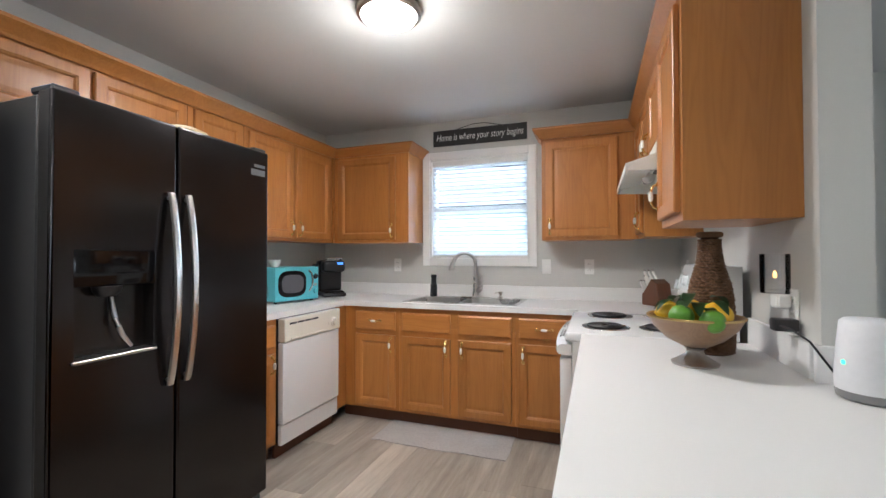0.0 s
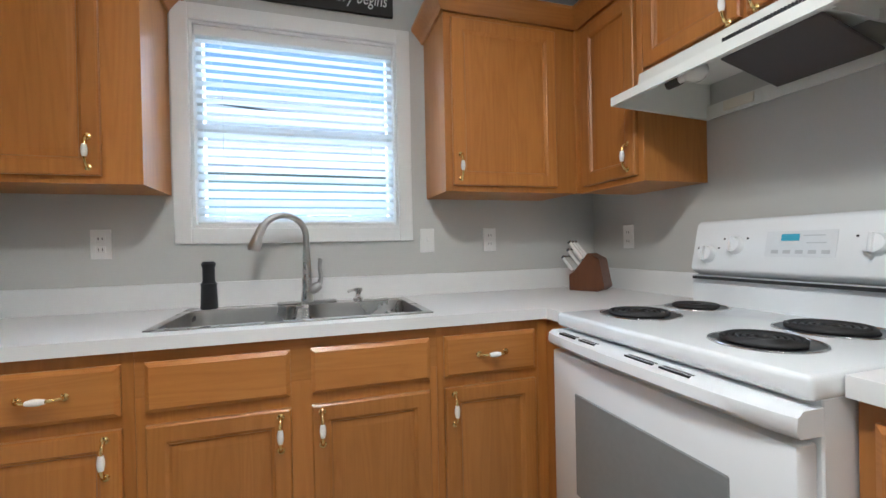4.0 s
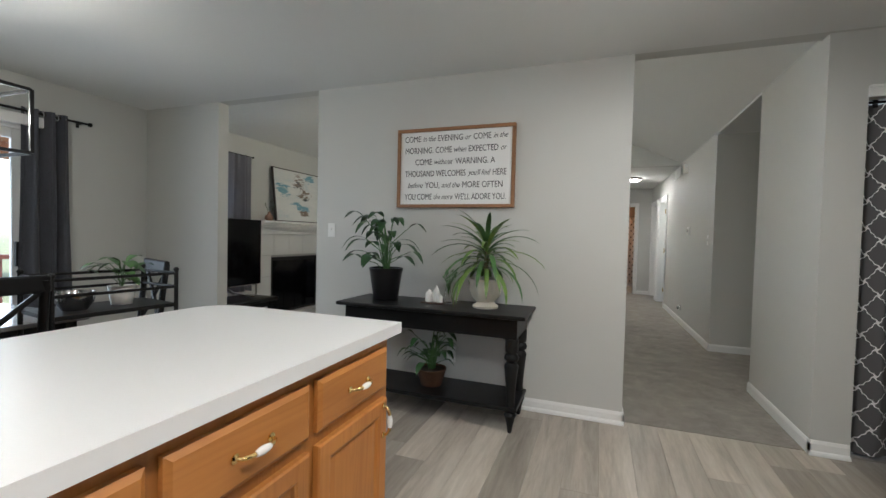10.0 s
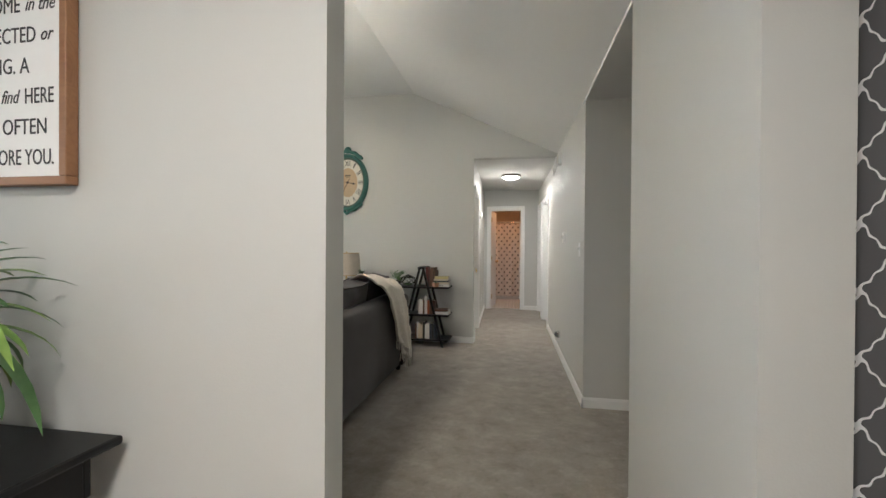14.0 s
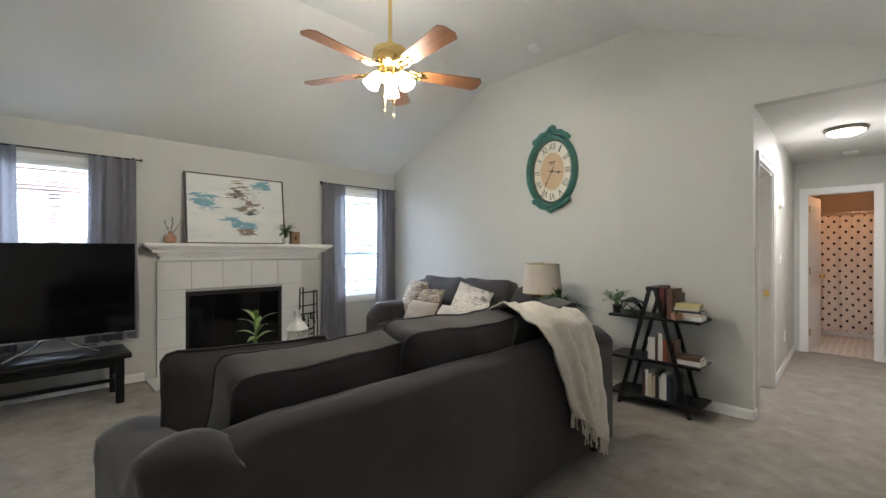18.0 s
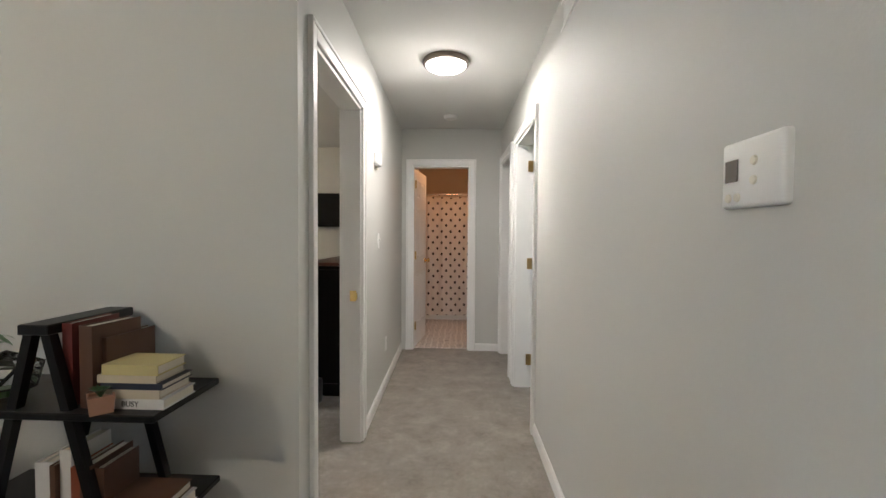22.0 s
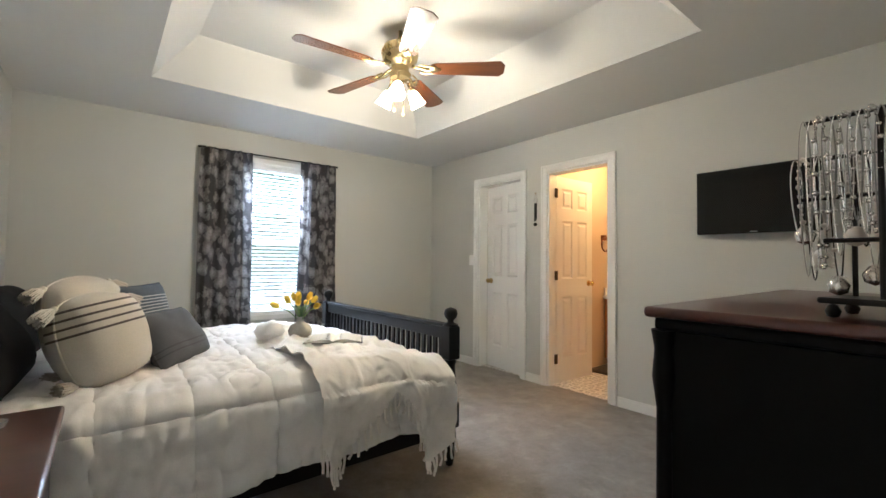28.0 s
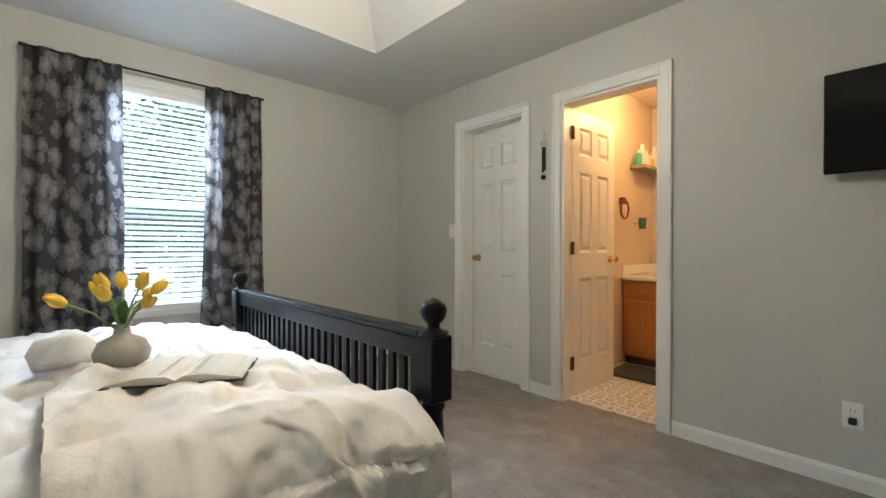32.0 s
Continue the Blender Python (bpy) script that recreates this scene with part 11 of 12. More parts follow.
PCREAM = (0.70, 0.66, 0.58)
P1 = striped("cream_brown_stripe", PCREAM, (0.10, 0.085, 0.08), 0.225, 0.032, 4, 0.0046)
P2 = striped("cream_back_stripe", PCREAM, (0.12, 0.10, 0.095), 0.27, 0.05, 2, 0.0035)
P3 = striped("blue_white_stripe", (0.075, 0.095, 0.125), (0.42, 0.44, 0.46), 0.22, 0.016, 6, 0.003)
P4 = striped("grey_weave", (0.098, 0.10, 0.108), (0.06, 0.06, 0.066), 0.06, 0.025, 2, 0.003)
SHAM = fabric("black_satin_sham", (0.009, 0.009, 0.011), (0.007, 0.007, 0.008), 500, relief=0.15, sheen=0.0)
SHAM.node_tree.nodes["Principled BSDF"].inputs["Specular IOR Level"].default_value = 0.2
pg = "pillows on the bed"
throw_pillow("bed_sham", "black pillow sham against the headboard", lean(1.60, -5.46, 0.655, -4, -30), 0.78, 0.44, 0.22, SHAM, 11, group=pg, puff=0.55, round_=0.1)
throw_pillow("bed_sham", "black pillow sham against the headboard", lean(2.52, -5.46, 0.655, -4, -32), 0.72, 0.42, 0.22, SHAM, 12, group=pg, puff=0.55, round_=0.1)
throw_pillow("bed_pillow", "pale marbled pillow behind the dark shams", lean(1.58, -5.33, 0.69, 2, -14), 0.66, 0.40, 0.12, blotch("marbled_cloth", (0.35, 0.31, 0.28), (0.58, 0.55, 0.52), (0.66, 0.63, 0.6), 6), 13, group=pg)
a = throw_pillow("tasselled_pillow", "large cream pillow with brown stripes and tassels", lean(1.56, -5.77, 0.662, -46, -16) @ Matrix.Rotation(radians(-6), 4, "Y"), 0.345, 0.37, 0.22, P1, 14, group=pg, pinch=-0.1, puff=0.42, round_=0.17)
b = throw_pillow("tasselled_pillow", "large cream pillow with thin lines and tassels", lean(1.80, -5.72, 0.648, -46, -14) @ Matrix.Rotation(radians(-4), 4, "Y"), 0.36, 0.44, 0.18, P2, 15, group=pg, pinch=-0.1, puff=0.42, round_=0.17)
for ob, h in ((a, 0.37), (b, 0.44)):
    for sx in (-1, 1):
        for z in (0.0, h):
            t0 = Vector((sx * 0.15, 0, z + (-0.03 if z else 0.03)))
            turn = Matrix.Rotation(radians(-sx * (62 if z else 100)), 3, "Y")
            bm = lathe([(0, 0.012), (0.012, 0.008), (0.014, -0.004), (0.010, -0.012), (0.022, -0.032), (0.024, -0.06), (0, -0.055)], 12)
            for q in range(26):
                c, n = math.cos(q * 2.4), math.sin(q * 2.4)
                e = 0.012 + 0.022 * ((q * 7) % 11) / 10
                tube([(0.008 * c, 0.008 * n, -0.008), (e * 0.8 * c, e * 0.8 * n, -0.04), (e * c, e * n, -0.074 - 0.012 * ((q * 5) % 7) / 6)], [0.004, 0.006, 0.0035], 5, bm)
            for v in bm.verts:
                v.co = turn @ v.co + t0
            part("tassel", bm, CREAM, ob, "fringed cream tassel", 60)
throw_pillow("striped_pillow", "slate blue pillow with white stripes", lean(2.0, -5.91, 0.668, -34, -12), 0.42, 0.37, 0.15, P3, 16, group=pg)
throw_pillow("grey_pillow", "slate grey woven cotton pillow", lean(1.78, -6.06, 0.662, -36, -34), 0.42, 0.29, 0.15, P4, 17, group=pg)

# tulips and book
VAS = plain("pale_stone_vase", (0.42, 0.40, 0.35), 0.45, vary=0.2, scale=20)
tu = thing("tulip_vase", "round stone vase of yellow tulips on the bed", "vase", (1.80, -6.62, 0.709))
part("vase", lathe([(0, 0), (0.03, 0.0), (0.062, 0.025), (0.068, 0.05), (0.055, 0.08), (0.022, 0.098), (0.018, 0.12), (0.024, 0.13), (0.016, 0.128), (0.014, 0.1), (0, 0.09)], 28), VAS, tu, smooth=60)
YEL = plain("tulip_yellow", (0.80, 0.52, 0.02), 0.5, vary=0.1, fine=50)
rnd = random.Random(4)
for k in range(9):
    a = k * 0.698 + rnd.uniform(-0.2, 0.2)
    rr = 0.035 + 0.07 * (k % 3) / 2
    tip = Vector((rr * math.cos(a) * 1.15, rr * math.sin(a) * 1.15, 0.225 - 0.018 * (k % 3)))
    s = part("stem", tube([(0, 0, 0.1), tip * 0.55 + Vector((0, 0, 0.06)), tip], 0.003, 6), LEAFL, tu)
    dirn = (tip - Vector((0, 0, 0.12))).normalized()
    ax = Matrix.Translation(tip) @ dirn.to_track_quat("Z", "Y").to_matrix().to_4x4()
    fl = lathe([(0, -0.004), (0.010, 0.0), (0.0165, 0.014), (0.0165, 0.028), (0.010, 0.042), (0.005, 0.046), (0, 0.04)], 12)
    for v in fl.verts:
        if v.co.z > 0.02:
            an = math.atan2(v.co.y, v.co.x)
            v.co.z += 0.006 * math.cos(3 * an)
            v.co.x *= 1 + 0.1 * math.cos(3 * an)
            v.co.y *= 1 + 0.1 * math.cos(3 * an)
        v.co = ax @ v.co
    part("bloom", fl, YEL, s, "yellow tulip bloom", 60)
    if k % 2 == 0:
        bm = bmesh.new()
        leaf_blade(bm, (0.005 * math.cos(a), 0.005 * math.sin(a), 0.11), (0.06 * math.cos(a + 0.5), 0.06 * math.sin(a + 0.5), 0.215), 0.013, 0.015, n=7)
        part("leaf", bm, LEAFM, tu, smooth=60)
bk = thing("open_book", "open book lying face up on the bed throw", "book", (1.60, -6.74, 0.722), rz=62)
for s in (-1, 1):
    bm = bmesh.new()
    prof = [(0, 0.008), (0.02, 0.018), (0.07, 0.02), (0.145, 0.006), (0.15, 0.002), (0, 0.0)]
    vs = [[bm.verts.new((s * x, y, z)) for x, z in prof] for y in (-0.105, 0.105)]
    for k in range(6):
        bm.faces.new((vs[0][k], vs[0][(k + 1) % 6], vs[1][(k + 1) % 6], vs[1][k]))
    bm.faces.new(vs[0])
    bm.faces.new(vs[1][::-1])
    pg_ = part("page_block", bm, PAPER, bk)
    for q in range(13):
        part("text_bar", B((s * 0.03, s * (0.13 - (0.03 if q % 5 == 4 else 0)), 0.085 - q * 0.0135, 0.0875 - q * 0.0135, 0.0, 0.0006)), plain("faded_print", (0.38, 0.35, 0.30), 0.8) if q == 0 and s < 0 else bpy.data.materials["faded_print"], pg_, m=Matrix.Translation((0, 0, 0.0235)) @ Matrix.Rotation(radians(s * 6.5), 4, "Y"))
part("cover", B((-0.156, 0.156, -0.11, 0.11, -0.003, -0.0002), bevel=0.001), plain("dark_book_cloth", (0.03, 0.03, 0.035), 0.6), bk)

# nightstand
ns = thing("nightstand", "black nightstand with a polished mahogany top", "nightstand", (0.72, -5.40, 0))
part("carcass", B((-0.33, 0.33, -0.195, 0.215, 0.10, 0.672), bevel=0.003), BEDB, ns)
part("plinth", B((-0.345, 0.345, -0.21, 0.215, 0.003, 0.10), bevel=0.006), BEDB, ns)
part("moulding", B((-0.35, 0.35, -0.215, 0.218, 0.672, 0.69), bevel=0.006, seg=2), BEDB, ns)
part("nightstand_top", B((-0.37, 0.37, -0.235, 0.225, 0.6905, 0.72), bevel=0.010, seg=3), MAHOG, ns, "polished mahogany top", 50)
for k in range(2):
    z0 = 0.13 + 0.27 * k
    d = part("drawer", B((-0.29, 0.29, -0.212, -0.1955, z0, z0 + 0.25), bevel=0.004), BEDB, ns)
    part("knob", lathe(KNOBP[:6], 14, axis=pose(0, -0.2125, z0 + 0.125, 90, 0, 0)), STEEL, d, "pewter knob", 50)
    part("beading", tube([(-0.28, -0.213, z0 + 0.012), (0.28, -0.213, z0 + 0.012)], 0.004, 6), BEDB, d)
YL = trellis("yellow_trellis_cloth", (0.58, 0.39, 0.045), (0.62, 0.52, 0.24))
nlp = table_lamp("bedside_lamp", "clear glass table lamp with a yellow trellis shade", (1.055, -5.295, 0.7205), [(0, 0), (0.035, 0), (0.035, 0.010), (0.018, 0.02), (0.045, 0.06), (0.02, 0.10), (0.05, 0.14), (0.02, 0.19), (0.012, 0.21), (0, 0.21)], plain("smoked_glass", (0.35, 0.36, 0.36), 0.06, coat=0.6), 0.108, 0.082, 0.285, 0.475, YL, CREAM)
shd = [c for c in nlp.children if c.name.startswith("shade") and "trim" not in c.name][0].data
uvl = shd.uv_layers.new(name="cloth")
for lp in shd.loops:
    co = shd.vertices[lp.vertex_index].co
    uvl.data[lp.index].uv = (math.atan2(co.y, co.x) * 0.17, co.z)
sf = pot("potted_fern", "bushy green fern in a ribbed white pot", (0.80, -5.275, 0.7797), [(0, 0), (0.04, 0), (0.055, 0.10), (0.05, 0.10), (0.046, 0.088), (0, 0.088)], PORC, 30, 0.02)
rnd = random.Random(66)
for k in range(26):
    a = rnd.uniform(0, 6.28)
    tip = Vector((math.cos(a) * rnd.uniform(0.03, 0.13), math.sin(a) * rnd.uniform(0.03, 0.13), rnd.uniform(0.12, 0.23)))
    bm = tube([(0, 0, 0.085), tip], 0.0014, 4)
    for q in range(10):
        base = Vector((0, 0, 0.085)).lerp(tip, 0.3 + 0.07 * q)
        for s in (-1, 1):
            side = Vector((-math.sin(a), math.cos(a), 0.3)) * s * 0.022
            leaf_blade(bm, base, base + side + (tip.normalized() * 0.012), 0.004, 0.002, n=3)
    part("frond", bm, LEAFL if k % 2 else LEAFM, sf)
bkc = (plain("maroon_cover", (0.10, 0.02, 0.02), 0.45), "a maroon")
yb = (plain("chartreuse_cover", (0.42, 0.40, 0.06), 0.5), "a chartreuse")
def flat_book(label, at, rz, w, d, t, mat, title, ink):
    o = thing("book", label, "book", at, "books", rz=rz)
    part("cover", B((-w / 2, w / 2, -d / 2, d / 2, 0, 0.003), (-w / 2, w / 2, -d / 2, d / 2, t - 0.003, t), (-w / 2, w / 2, -d / 2, -d / 2 + 0.003, 0.003, t - 0.003)), mat, o)
    part("page_block", B((-w / 2 + 0.004, w / 2 - 0.004, -d / 2 + 0.003, d / 2 - 0.004, 0.003, t - 0.003)), PAPER, o)
    if title:
        lettering(o, title, t * 0.8, ink, pose(w * 0.22, -d / 2 - 0.0008, t / 2, 90, 0, 0))
    return o


flat_book("maroon paperback lying on the nightstand under another book", (0.82, -5.30, 0.7205), -12, 0.19, 0.14, 0.032, bkc[0], "TWEAK", CHALK)
flat_book("chartreuse green book lying on a maroon paperback", (0.82, -5.295, 0.753), -10, 0.20, 0.145, 0.026, yb[0], "", INK)
gl = thing("glass_coaster", "small round glass dish on the nightstand", "dish", (0.96, -5.49, 0.7205))
part("dish", lathe([(0, 0), (0.035, 0), (0.04, 0.012), (0.036, 0.012), (0.03, 0.004), (0, 0.004)], 24), plain("cloudy_glass", (0.45, 0.47, 0.45), 0.1), gl, smooth=50)

# dresser
DRESSB = plain("black_dresser_paint", (0.003, 0.003, 0.003), 0.5, vary=0.2, relief=0.02)
DRESSB.node_tree.nodes["Principled BSDF"].inputs["Specular IOR Level"].default_value = 0.12
ds = thing("dresser", "tall black dresser with a worn mahogany top", "dresser", (-0.36, -7.45, 0))
part("carcass", B((-0.21, 0.21, -0.62, 0.62, 0.10, 1.0), bevel=0.004), DRESSB, ds)
part("plinth", B((-0.225, 0.225, -0.635, 0.635, 0.003, 0.10), bevel=0.008, seg=2), DRESSB, ds)
part("cornice", B((-0.225, 0.222, -0.64, 0.64, 1.0, 1.03), bevel=0.008, seg=2), DRESSB, ds)
part("dresser_top", B((-0.235, 0.24, -0.66, 0.66, 1.0305, 1.058), bevel=0.010, seg=3), MAHOG, ds, "polished mahogany top with worn edges", 50)
for y in (-0.62, 0.62):
    part("corner_post", lathe([(0.018, 0.12), (0.022, 0.2), (0.018, 0.8), (0.028, 0.88), (0.022, 0.95), (0.03, 0.999)], 14, 0.205, y), DRESSB, ds, smooth=50)
for r_ in range(4):
    for c_ in range(2):
        z0, y0 = 0.13 + 0.215 * r_, -0.60 + 0.605 * c_
        d = part("drawer", B((0.2105, 0.228, y0, y0 + 0.595, z0, z0 + 0.20), bevel=0.004), DRESSB, ds)
        for q in (0.15, 0.445):
            part("knob", lathe(KNOBP[:6], 12, axis=pose(0.2285, y0 + q, z0 + 0.10, 0, 90, 0)), STEEL, d, "pewter knob", 50)
for k, y in enumerate((0.655, 0.60, 0.40)):
    part("chip", B((0.235 - 0.01 * k, 0.2412, y - 0.012, y - 0.002, 1.036, 1.042)), PAPER, ds, "worn bare wood chip")

# jewellery stand
js = thing("jewelry_stand", "black metal jewelry tree hung with necklaces and bracelets", "jewelry stand", (-0.545, -6.93, 1.0585), rz=-8)
part("base", B((-0.115, 0.09, -0.075, 0.075, 0.03, 0.042), bevel=0.003), BLKMET, js)
for x in (-0.095, 0.07):
    for y in (-0.055, 0.055):
        part("ball_foot", lathe([(0, 0), (0.010, 0.003), (0.014, 0.014), (0.008, 0.026), (0, 0.03)], 12, x, y), BLKMET, js, smooth=60)
part("pole", tube([(0, 0.03, 0.042), (0, 0.03, 0.42)], 0.006, 8), BLKMET, js)
part("pole", tube([(0.06, -0.04, 0.042), (0.06, -0.04, 0.35)], 0.005, 8), BLKMET, js)
for z, x0, x1, y in ((0.42, -0.15, 0.12, 0.03), (0.35, -0.06, 0.17, -0.04), (0.26, -0.075, 0.15, -0.04), (0.16, -0.1, 0.09, 0.03)):
    part("bar", tube([(x0, y, z), (x1, y, z)], 0.005, 8), BLKMET, js)
SILV = plain("silver_chain", (0.62, 0.60, 0.57), 0.25, metal=1.0)
PEARL = plain("pearl_bead", (0.66, 0.62, 0.57), 0.25)
JEWEL = [SILV, plain("dark_bead", (0.04, 0.035, 0.035), 0.25), SILV, PEARL, plain("steel_bead", (0.32, 0.31, 0.30), 0.3, metal=1.0), SILV]
rnd = random.Random(91)
for k in range(24):
    high = k % 2 == 0
    y, z = (0.03, 0.42) if high else (-0.04, 0.35)
    x = (-0.03 + 0.15 * (k // 2) / 11) if high else (0.0 + 0.16 * (k // 2) / 11)
    l = rnd.uniform(0.18, 0.35) * (1 if high else 0.85)
    bm = bmesh.new()
    pts = []
    for q in range(25):
        a = math.pi * 2 * q / 24
        pts.append(Vector((x + 0.011 * math.sin(a) * (1 + 0.3 * math.cos(a)), y + 0.008 * math.cos(a), z - l / 2 + (l / 2 + 0.005) * math.cos(a))))
    if k % 3 == 0:
        for q in pts[:-1]:
            r_ = rnd.uniform(0.0035, 0.0065)
            lathe([(0, -r_), (r_ * 0.8, -r_ * 0.6), (r_, 0), (r_ * 0.8, r_ * 0.6), (0, r_)], 7, q.x, q.y, q.z, bm)
    tube(pts[:-1], 0.0016, 5, bm, True)
    n = part("necklace", bm, JEWEL[k % 6], js, "", 60)
    if k % 4 == 1:
        part("pendant", lathe([(0, -0.034), (0.017, -0.026), (0.021, -0.010), (0.010, 0.009), (0, 0.012)], 12, x, y, z - l), PEARL if k % 8 == 1 else SILV, n, "", 50)
for k in range(5):
    part("bracelet", tube([(-0.07 + 0.012 * k, -0.04 + 0.028 * math.cos(a * 0.42), 0.238 + 0.03 * math.sin(a * 0.42)) for a in range(15)], 0.004, 6, closed=True), SILV, js, smooth=60)
tq = bmesh.new()
for k in range(22):
    xx = -0.03 + 0.06 * k / 21
    tube([(-0.09 + xx, 0.06, 0.13), (-0.09 + xx * 1.1, 0.085, 0.06), (-0.09 + xx * 1.2, 0.085, 0.046)], 0.0015, 4, tq)
part("fringe_tassel", tq, BRASS, js, "gold fringe tassel")

for z, rx_, rz_, pm_, lb in ((0.175, 0.019, 0.03, PORC, "white oval pendant"), (0.108, 0.016, 0.027, plain("hammered_gold", (0.80, 0.66, 0.40), 0.3, metal=1.0, fine=260, relief=1.0), "hammered gold oval pendant")):
    pd = part("pendant", lathe([(0.0, -rz_), (rx_ * 0.6, -rz_ * 0.82), (rx_ * 0.95, -rz_ * 0.35), (rx_, 0.0), (rx_ * 0.85, rz_ * 0.4), (rx_ * 0.5, rz_ * 0.8), (0, rz_)], 20), pm_, js, lb, 60)
    for v in pd.data.vertices:
        v.co = Vector((v.co.x - 0.062, v.co.y * 0.35 - 0.072, v.co.z + z))
part("pendant_cord", tube([(-0.062, -0.045, 0.262), (-0.062, -0.068, 0.235), (-0.062, -0.072, 0.08)], 0.0015, 5), SILV, js)

# black box with white handle on the floor
bb = thing("carrying_case", "black case with a white loop handle and chevron marks", "case", (-0.20, -6.66, 0), rz=-8)
part("case", B((-0.11, 0.11, -0.075, 0.075, 0.002, 0.19), bevel=0.02, seg=3), BLKPLAS, bb, smooth=50)
part("handle", tube([(-0.085, 0.02, 0.18), (-0.03, 0.03, 0.29), (0.025, 0.035, 0.325), (0.06, 0.03, 0.28), (0.07, 0.02, 0.18)], 0.012, 8), TRIM, bb, "white plastic loop handle", 60)
for k in range(5):
    for s in (-1, 1):
        part("chevron_mark", B((-0.003, 0.003, -0.0765, -0.0752, 0.0, 0.022)), TRIM, bb, m=pose(-0.05 + 0.025 * k, 0, 0.045 + (0.016 if s > 0 else 0), 0, s * 40, 0))

# standing mirror
sm = thing("floor_mirror", "tall black framed mirror standing against the wall", "mirror", (wall_x(BW, -6.2) + 0.002, -6.44, 0))
MH, MW = 2.02, 0.46
part("frame", B((0.002, 0.017, -MW / 2, -MW / 2 + 0.065, 0.003, MH), (0.002, 0.028, MW / 2 - 0.065, MW / 2, 0.003, MH), (0.002, 0.017, -MW / 2 + 0.065, MW / 2 - 0.065, 0.003, 0.075), (0.002, 0.017, -MW / 2 + 0.065, MW / 2 - 0.065, MH - 0.07, MH), bevel=0.005, seg=2), BEDB, sm)
part("mirror_glass", B((0.004, 0.013, -MW / 2 + 0.064, MW / 2 - 0.064, 0.074, MH - 0.069)), MIRROR, sm)

# bedroom wall things
btv = thing("wall_television", "flat black television mounted on the bedroom wall", "television", (0.21, BS, 1.585))
part("panel", B((-0.33, 0.33, 0.055, 0.085, -0.215, 0.215), bevel=0.004), SCREEN, btv)
part("wall_mount", B((-0.12, 0.12, 0.0005, 0.055, -0.12, 0.12)), BLKMET, btv)
part("maker_badge", B((-0.02, 0.02, 0.0852, 0.086, -0.207, -0.202)), STEEL, btv)
o = outlet(0.446, BS, 0.326, 180)
pl = part("plug", B((-0.014, 0.014, -0.03, -0.009, -0.036, -0.008), bevel=0.004), BLKPLAS, o, "black plug")
outlet(2.94, BS, 1.19, 180, "switch")
hc = thing("wind_chime", "small metal chime hanging on the bedroom wall", "chime", (2.008, BS, 1.85))
part("hook", tube([(0, 0.0005, 0), (0, 0.02, 0.0), (0, 0.022, -0.01), (0, 0.015, -0.015)], 0.002, 6), OLDBRASS, hc)
part("ring", tube([(0.022 * math.cos(k * 0.45), 0.015, -0.075 + 0.024 * math.sin(k * 0.45)) for k in range(14)], 0.0045, 6, closed=True), STEEL, hc, "", 60)
part("chain", tube([(0, 0.015, -0.012), (0, 0.015, -0.05)], 0.002, 5), STEEL, hc)
for k in range(3):
    part("chime_bar", tube([(-0.008 + 0.008 * k, 0.012 + 0.003 * k, -0.10), (-0.008 + 0.008 * k, 0.012 + 0.003 * k, -0.26 - 0.01 * k)], 0.005, 8), BLKMET, hc, "", 60)
part("disc", lathe([(0, -0.018), (0.014, -0.012), (0.018, 0), (0.014, 0.012), (0, 0.018)], 12, 0, 0.019, -0.31), BLKMET, hc, "", 60)
ga = thing("leaf_garland", "string garland of pale wooden leaves on the bedroom wall", "garland", (1.80, CLOCK - 0.115, 2.07))
def gar(u):
    return Vector((-0.32 + 0.64 * u, -0.012, -0.19 * (1 - (2 * u - 1) ** 2)))
part("string", tube([gar(k / 20) for k in range(21)], 0.002, 5), BISQUE, ga)
for k in range(13):
    p = gar((k + 0.5) / 13)
    s = 0.03 if k % 2 else 0.022
    part("charm", lathe([(0, -0.003), (s, -0.002), (s, 0.002), (0, 0.003)], 12, axis=Matrix.Translation(p + Vector((0, -0.004, -s * 1.4))) @ Matrix.Diagonal((1, 1, 1.5, 1)) @ Matrix.Rotation(radians(90), 4, "X")), plain("garland_wood", (0.48, 0.42, 0.32), 0.7) if k == 0 else bpy.data.materials["garland_wood"], ga)


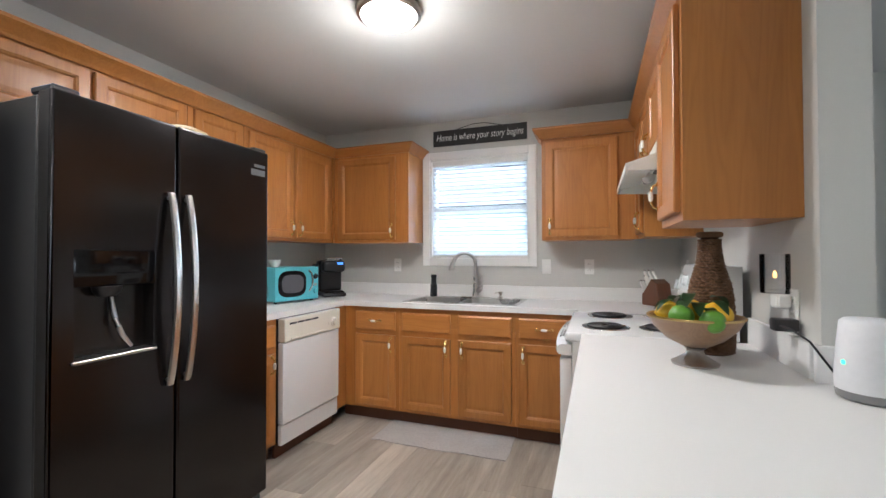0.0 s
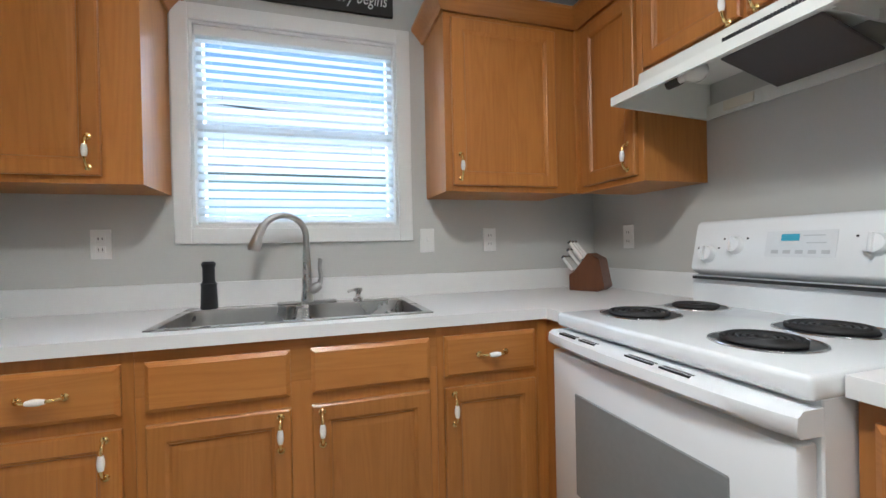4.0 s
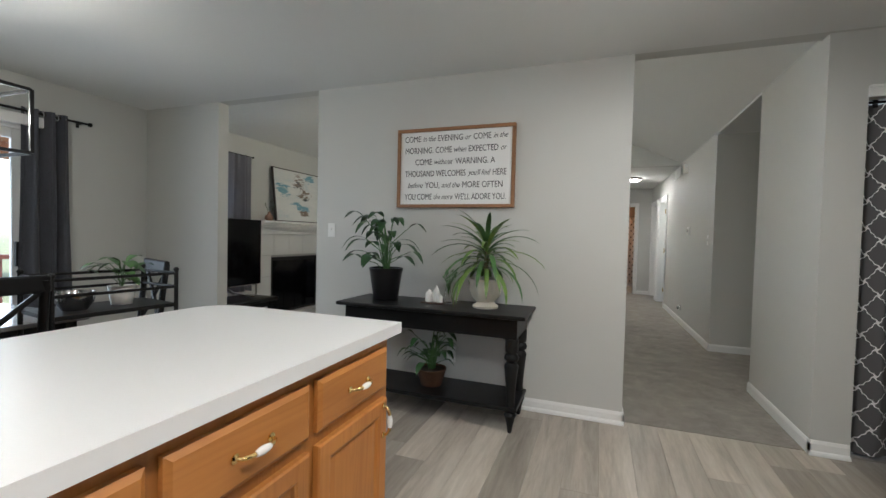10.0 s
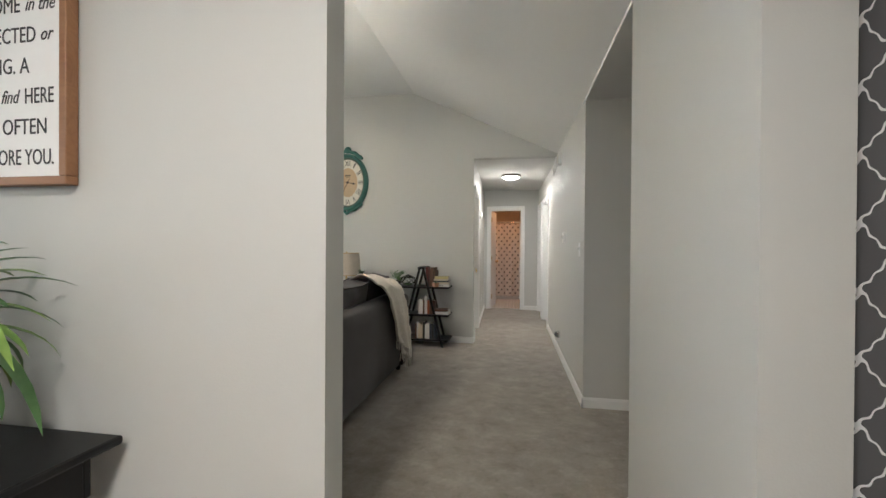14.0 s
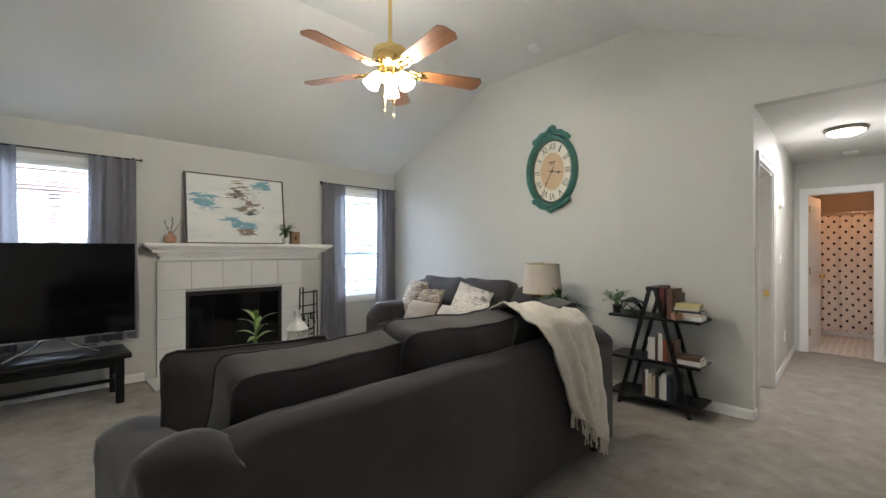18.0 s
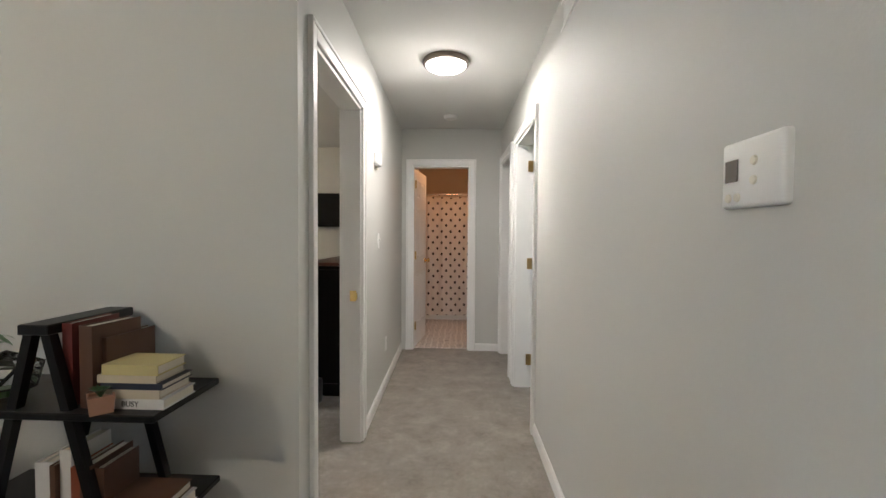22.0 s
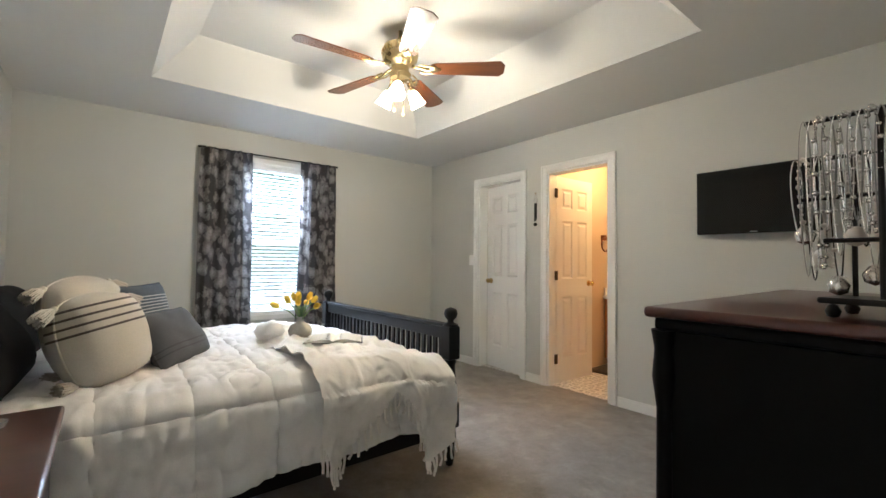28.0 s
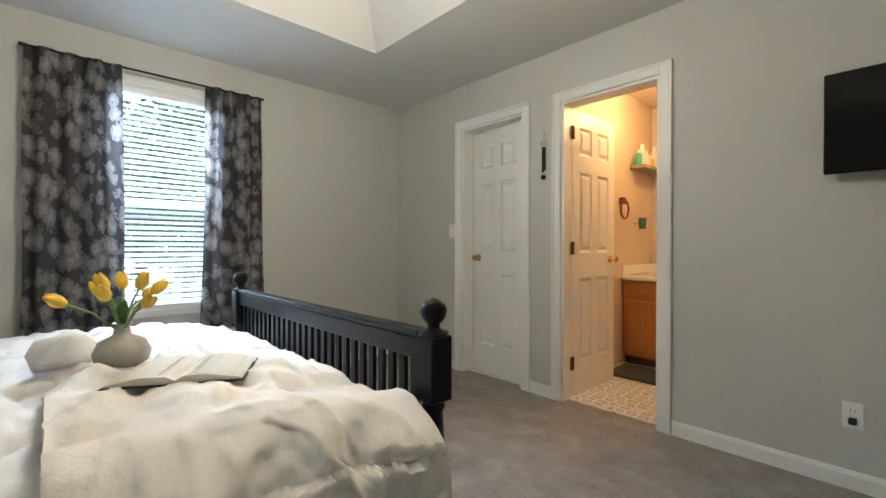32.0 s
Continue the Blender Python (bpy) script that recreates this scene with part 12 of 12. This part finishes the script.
# ---- floor planks ----
def plank_mat():
    m = bpy.data.materials.new("grey_vinyl_plank")
    t, p = nodes_of(m)
    info = t.nodes.new("ShaderNodeObjectInfo")
    mul = t.nodes.new("ShaderNodeMath")
    mul.operation = "MULTIPLY"
    mul.inputs[1].default_value = 61.0
    link(t, info.outputs["Random"], mul.inputs[0])
    comb = t.nodes.new("ShaderNodeCombineXYZ")
    for k in range(3):
        link(t, mul.outputs[0], comb.inputs[k])
    add = t.nodes.new("ShaderNodeVectorMath")
    link(t, coords(t, (9, 0.9, 1)), add.inputs[0]), link(t, comb.outputs[0], add.inputs[1])
    g1 = noise_tex(t, add.outputs[0], 1.0, 5.0, 0.6, 0.8)
    g2 = noise_tex(t, add.outputs[0], 6.0, 4.0, 0.7)
    c = ramp(t, g1, ((0.3, (0.27, 0.235, 0.19)), (0.5, (0.44, 0.39, 0.325)), (0.68, (0.56, 0.51, 0.44))))
    c = mixed(t, 0.3, c, ramp(t, g2, ((0.3, (0.27, 0.24, 0.195)), (0.7, (0.58, 0.53, 0.46)))))
    h = t.nodes.new("ShaderNodeHueSaturation")
    r = t.nodes.new("ShaderNodeMapRange")
    r.inputs["To Min"].default_value, r.inputs["To Max"].default_value = 0.68, 1.22
    link(t, info.outputs["Random"], r.inputs["Value"]), link(t, r.outputs[0], h.inputs["Value"]), link(t, c, h.inputs["Color"])
    link(t, h.outputs["Color"], p.inputs["Base Color"])
    p.inputs["Roughness"].default_value = 0.38
    bump(t, p, g2, 0.08, 0.002)
    return m


PLANK = plank_mat()
shared = {}
rnd = random.Random(4)
pw, plen, gap = 0.178, 1.22, 0.0012
x = -3.2
row = 0
while x < EW:
    w = min(pw, EW - x)
    y = SIGN - 0.05 - rnd.uniform(0, plen)
    while y < KN:
        y0, y1 = max(y, SIGN - 0.05), min(y + plen, KN)
        if y1 - y0 > 0.02:
            key = (round(w, 3), round(y1 - y0, 3))
            if key not in shared:
                shared[key] = finish(B((gap / 2, w - gap / 2, gap / 2, y1 - y0 - gap / 2, -0.0045, 0.002), bevel=0.0005), "plank", PLANK)
            o = new("plank", shared[key])
            o.parent = FLOORK
            o.matrix_basis = pose(x, y0, 0)
        y += plen
    x += pw
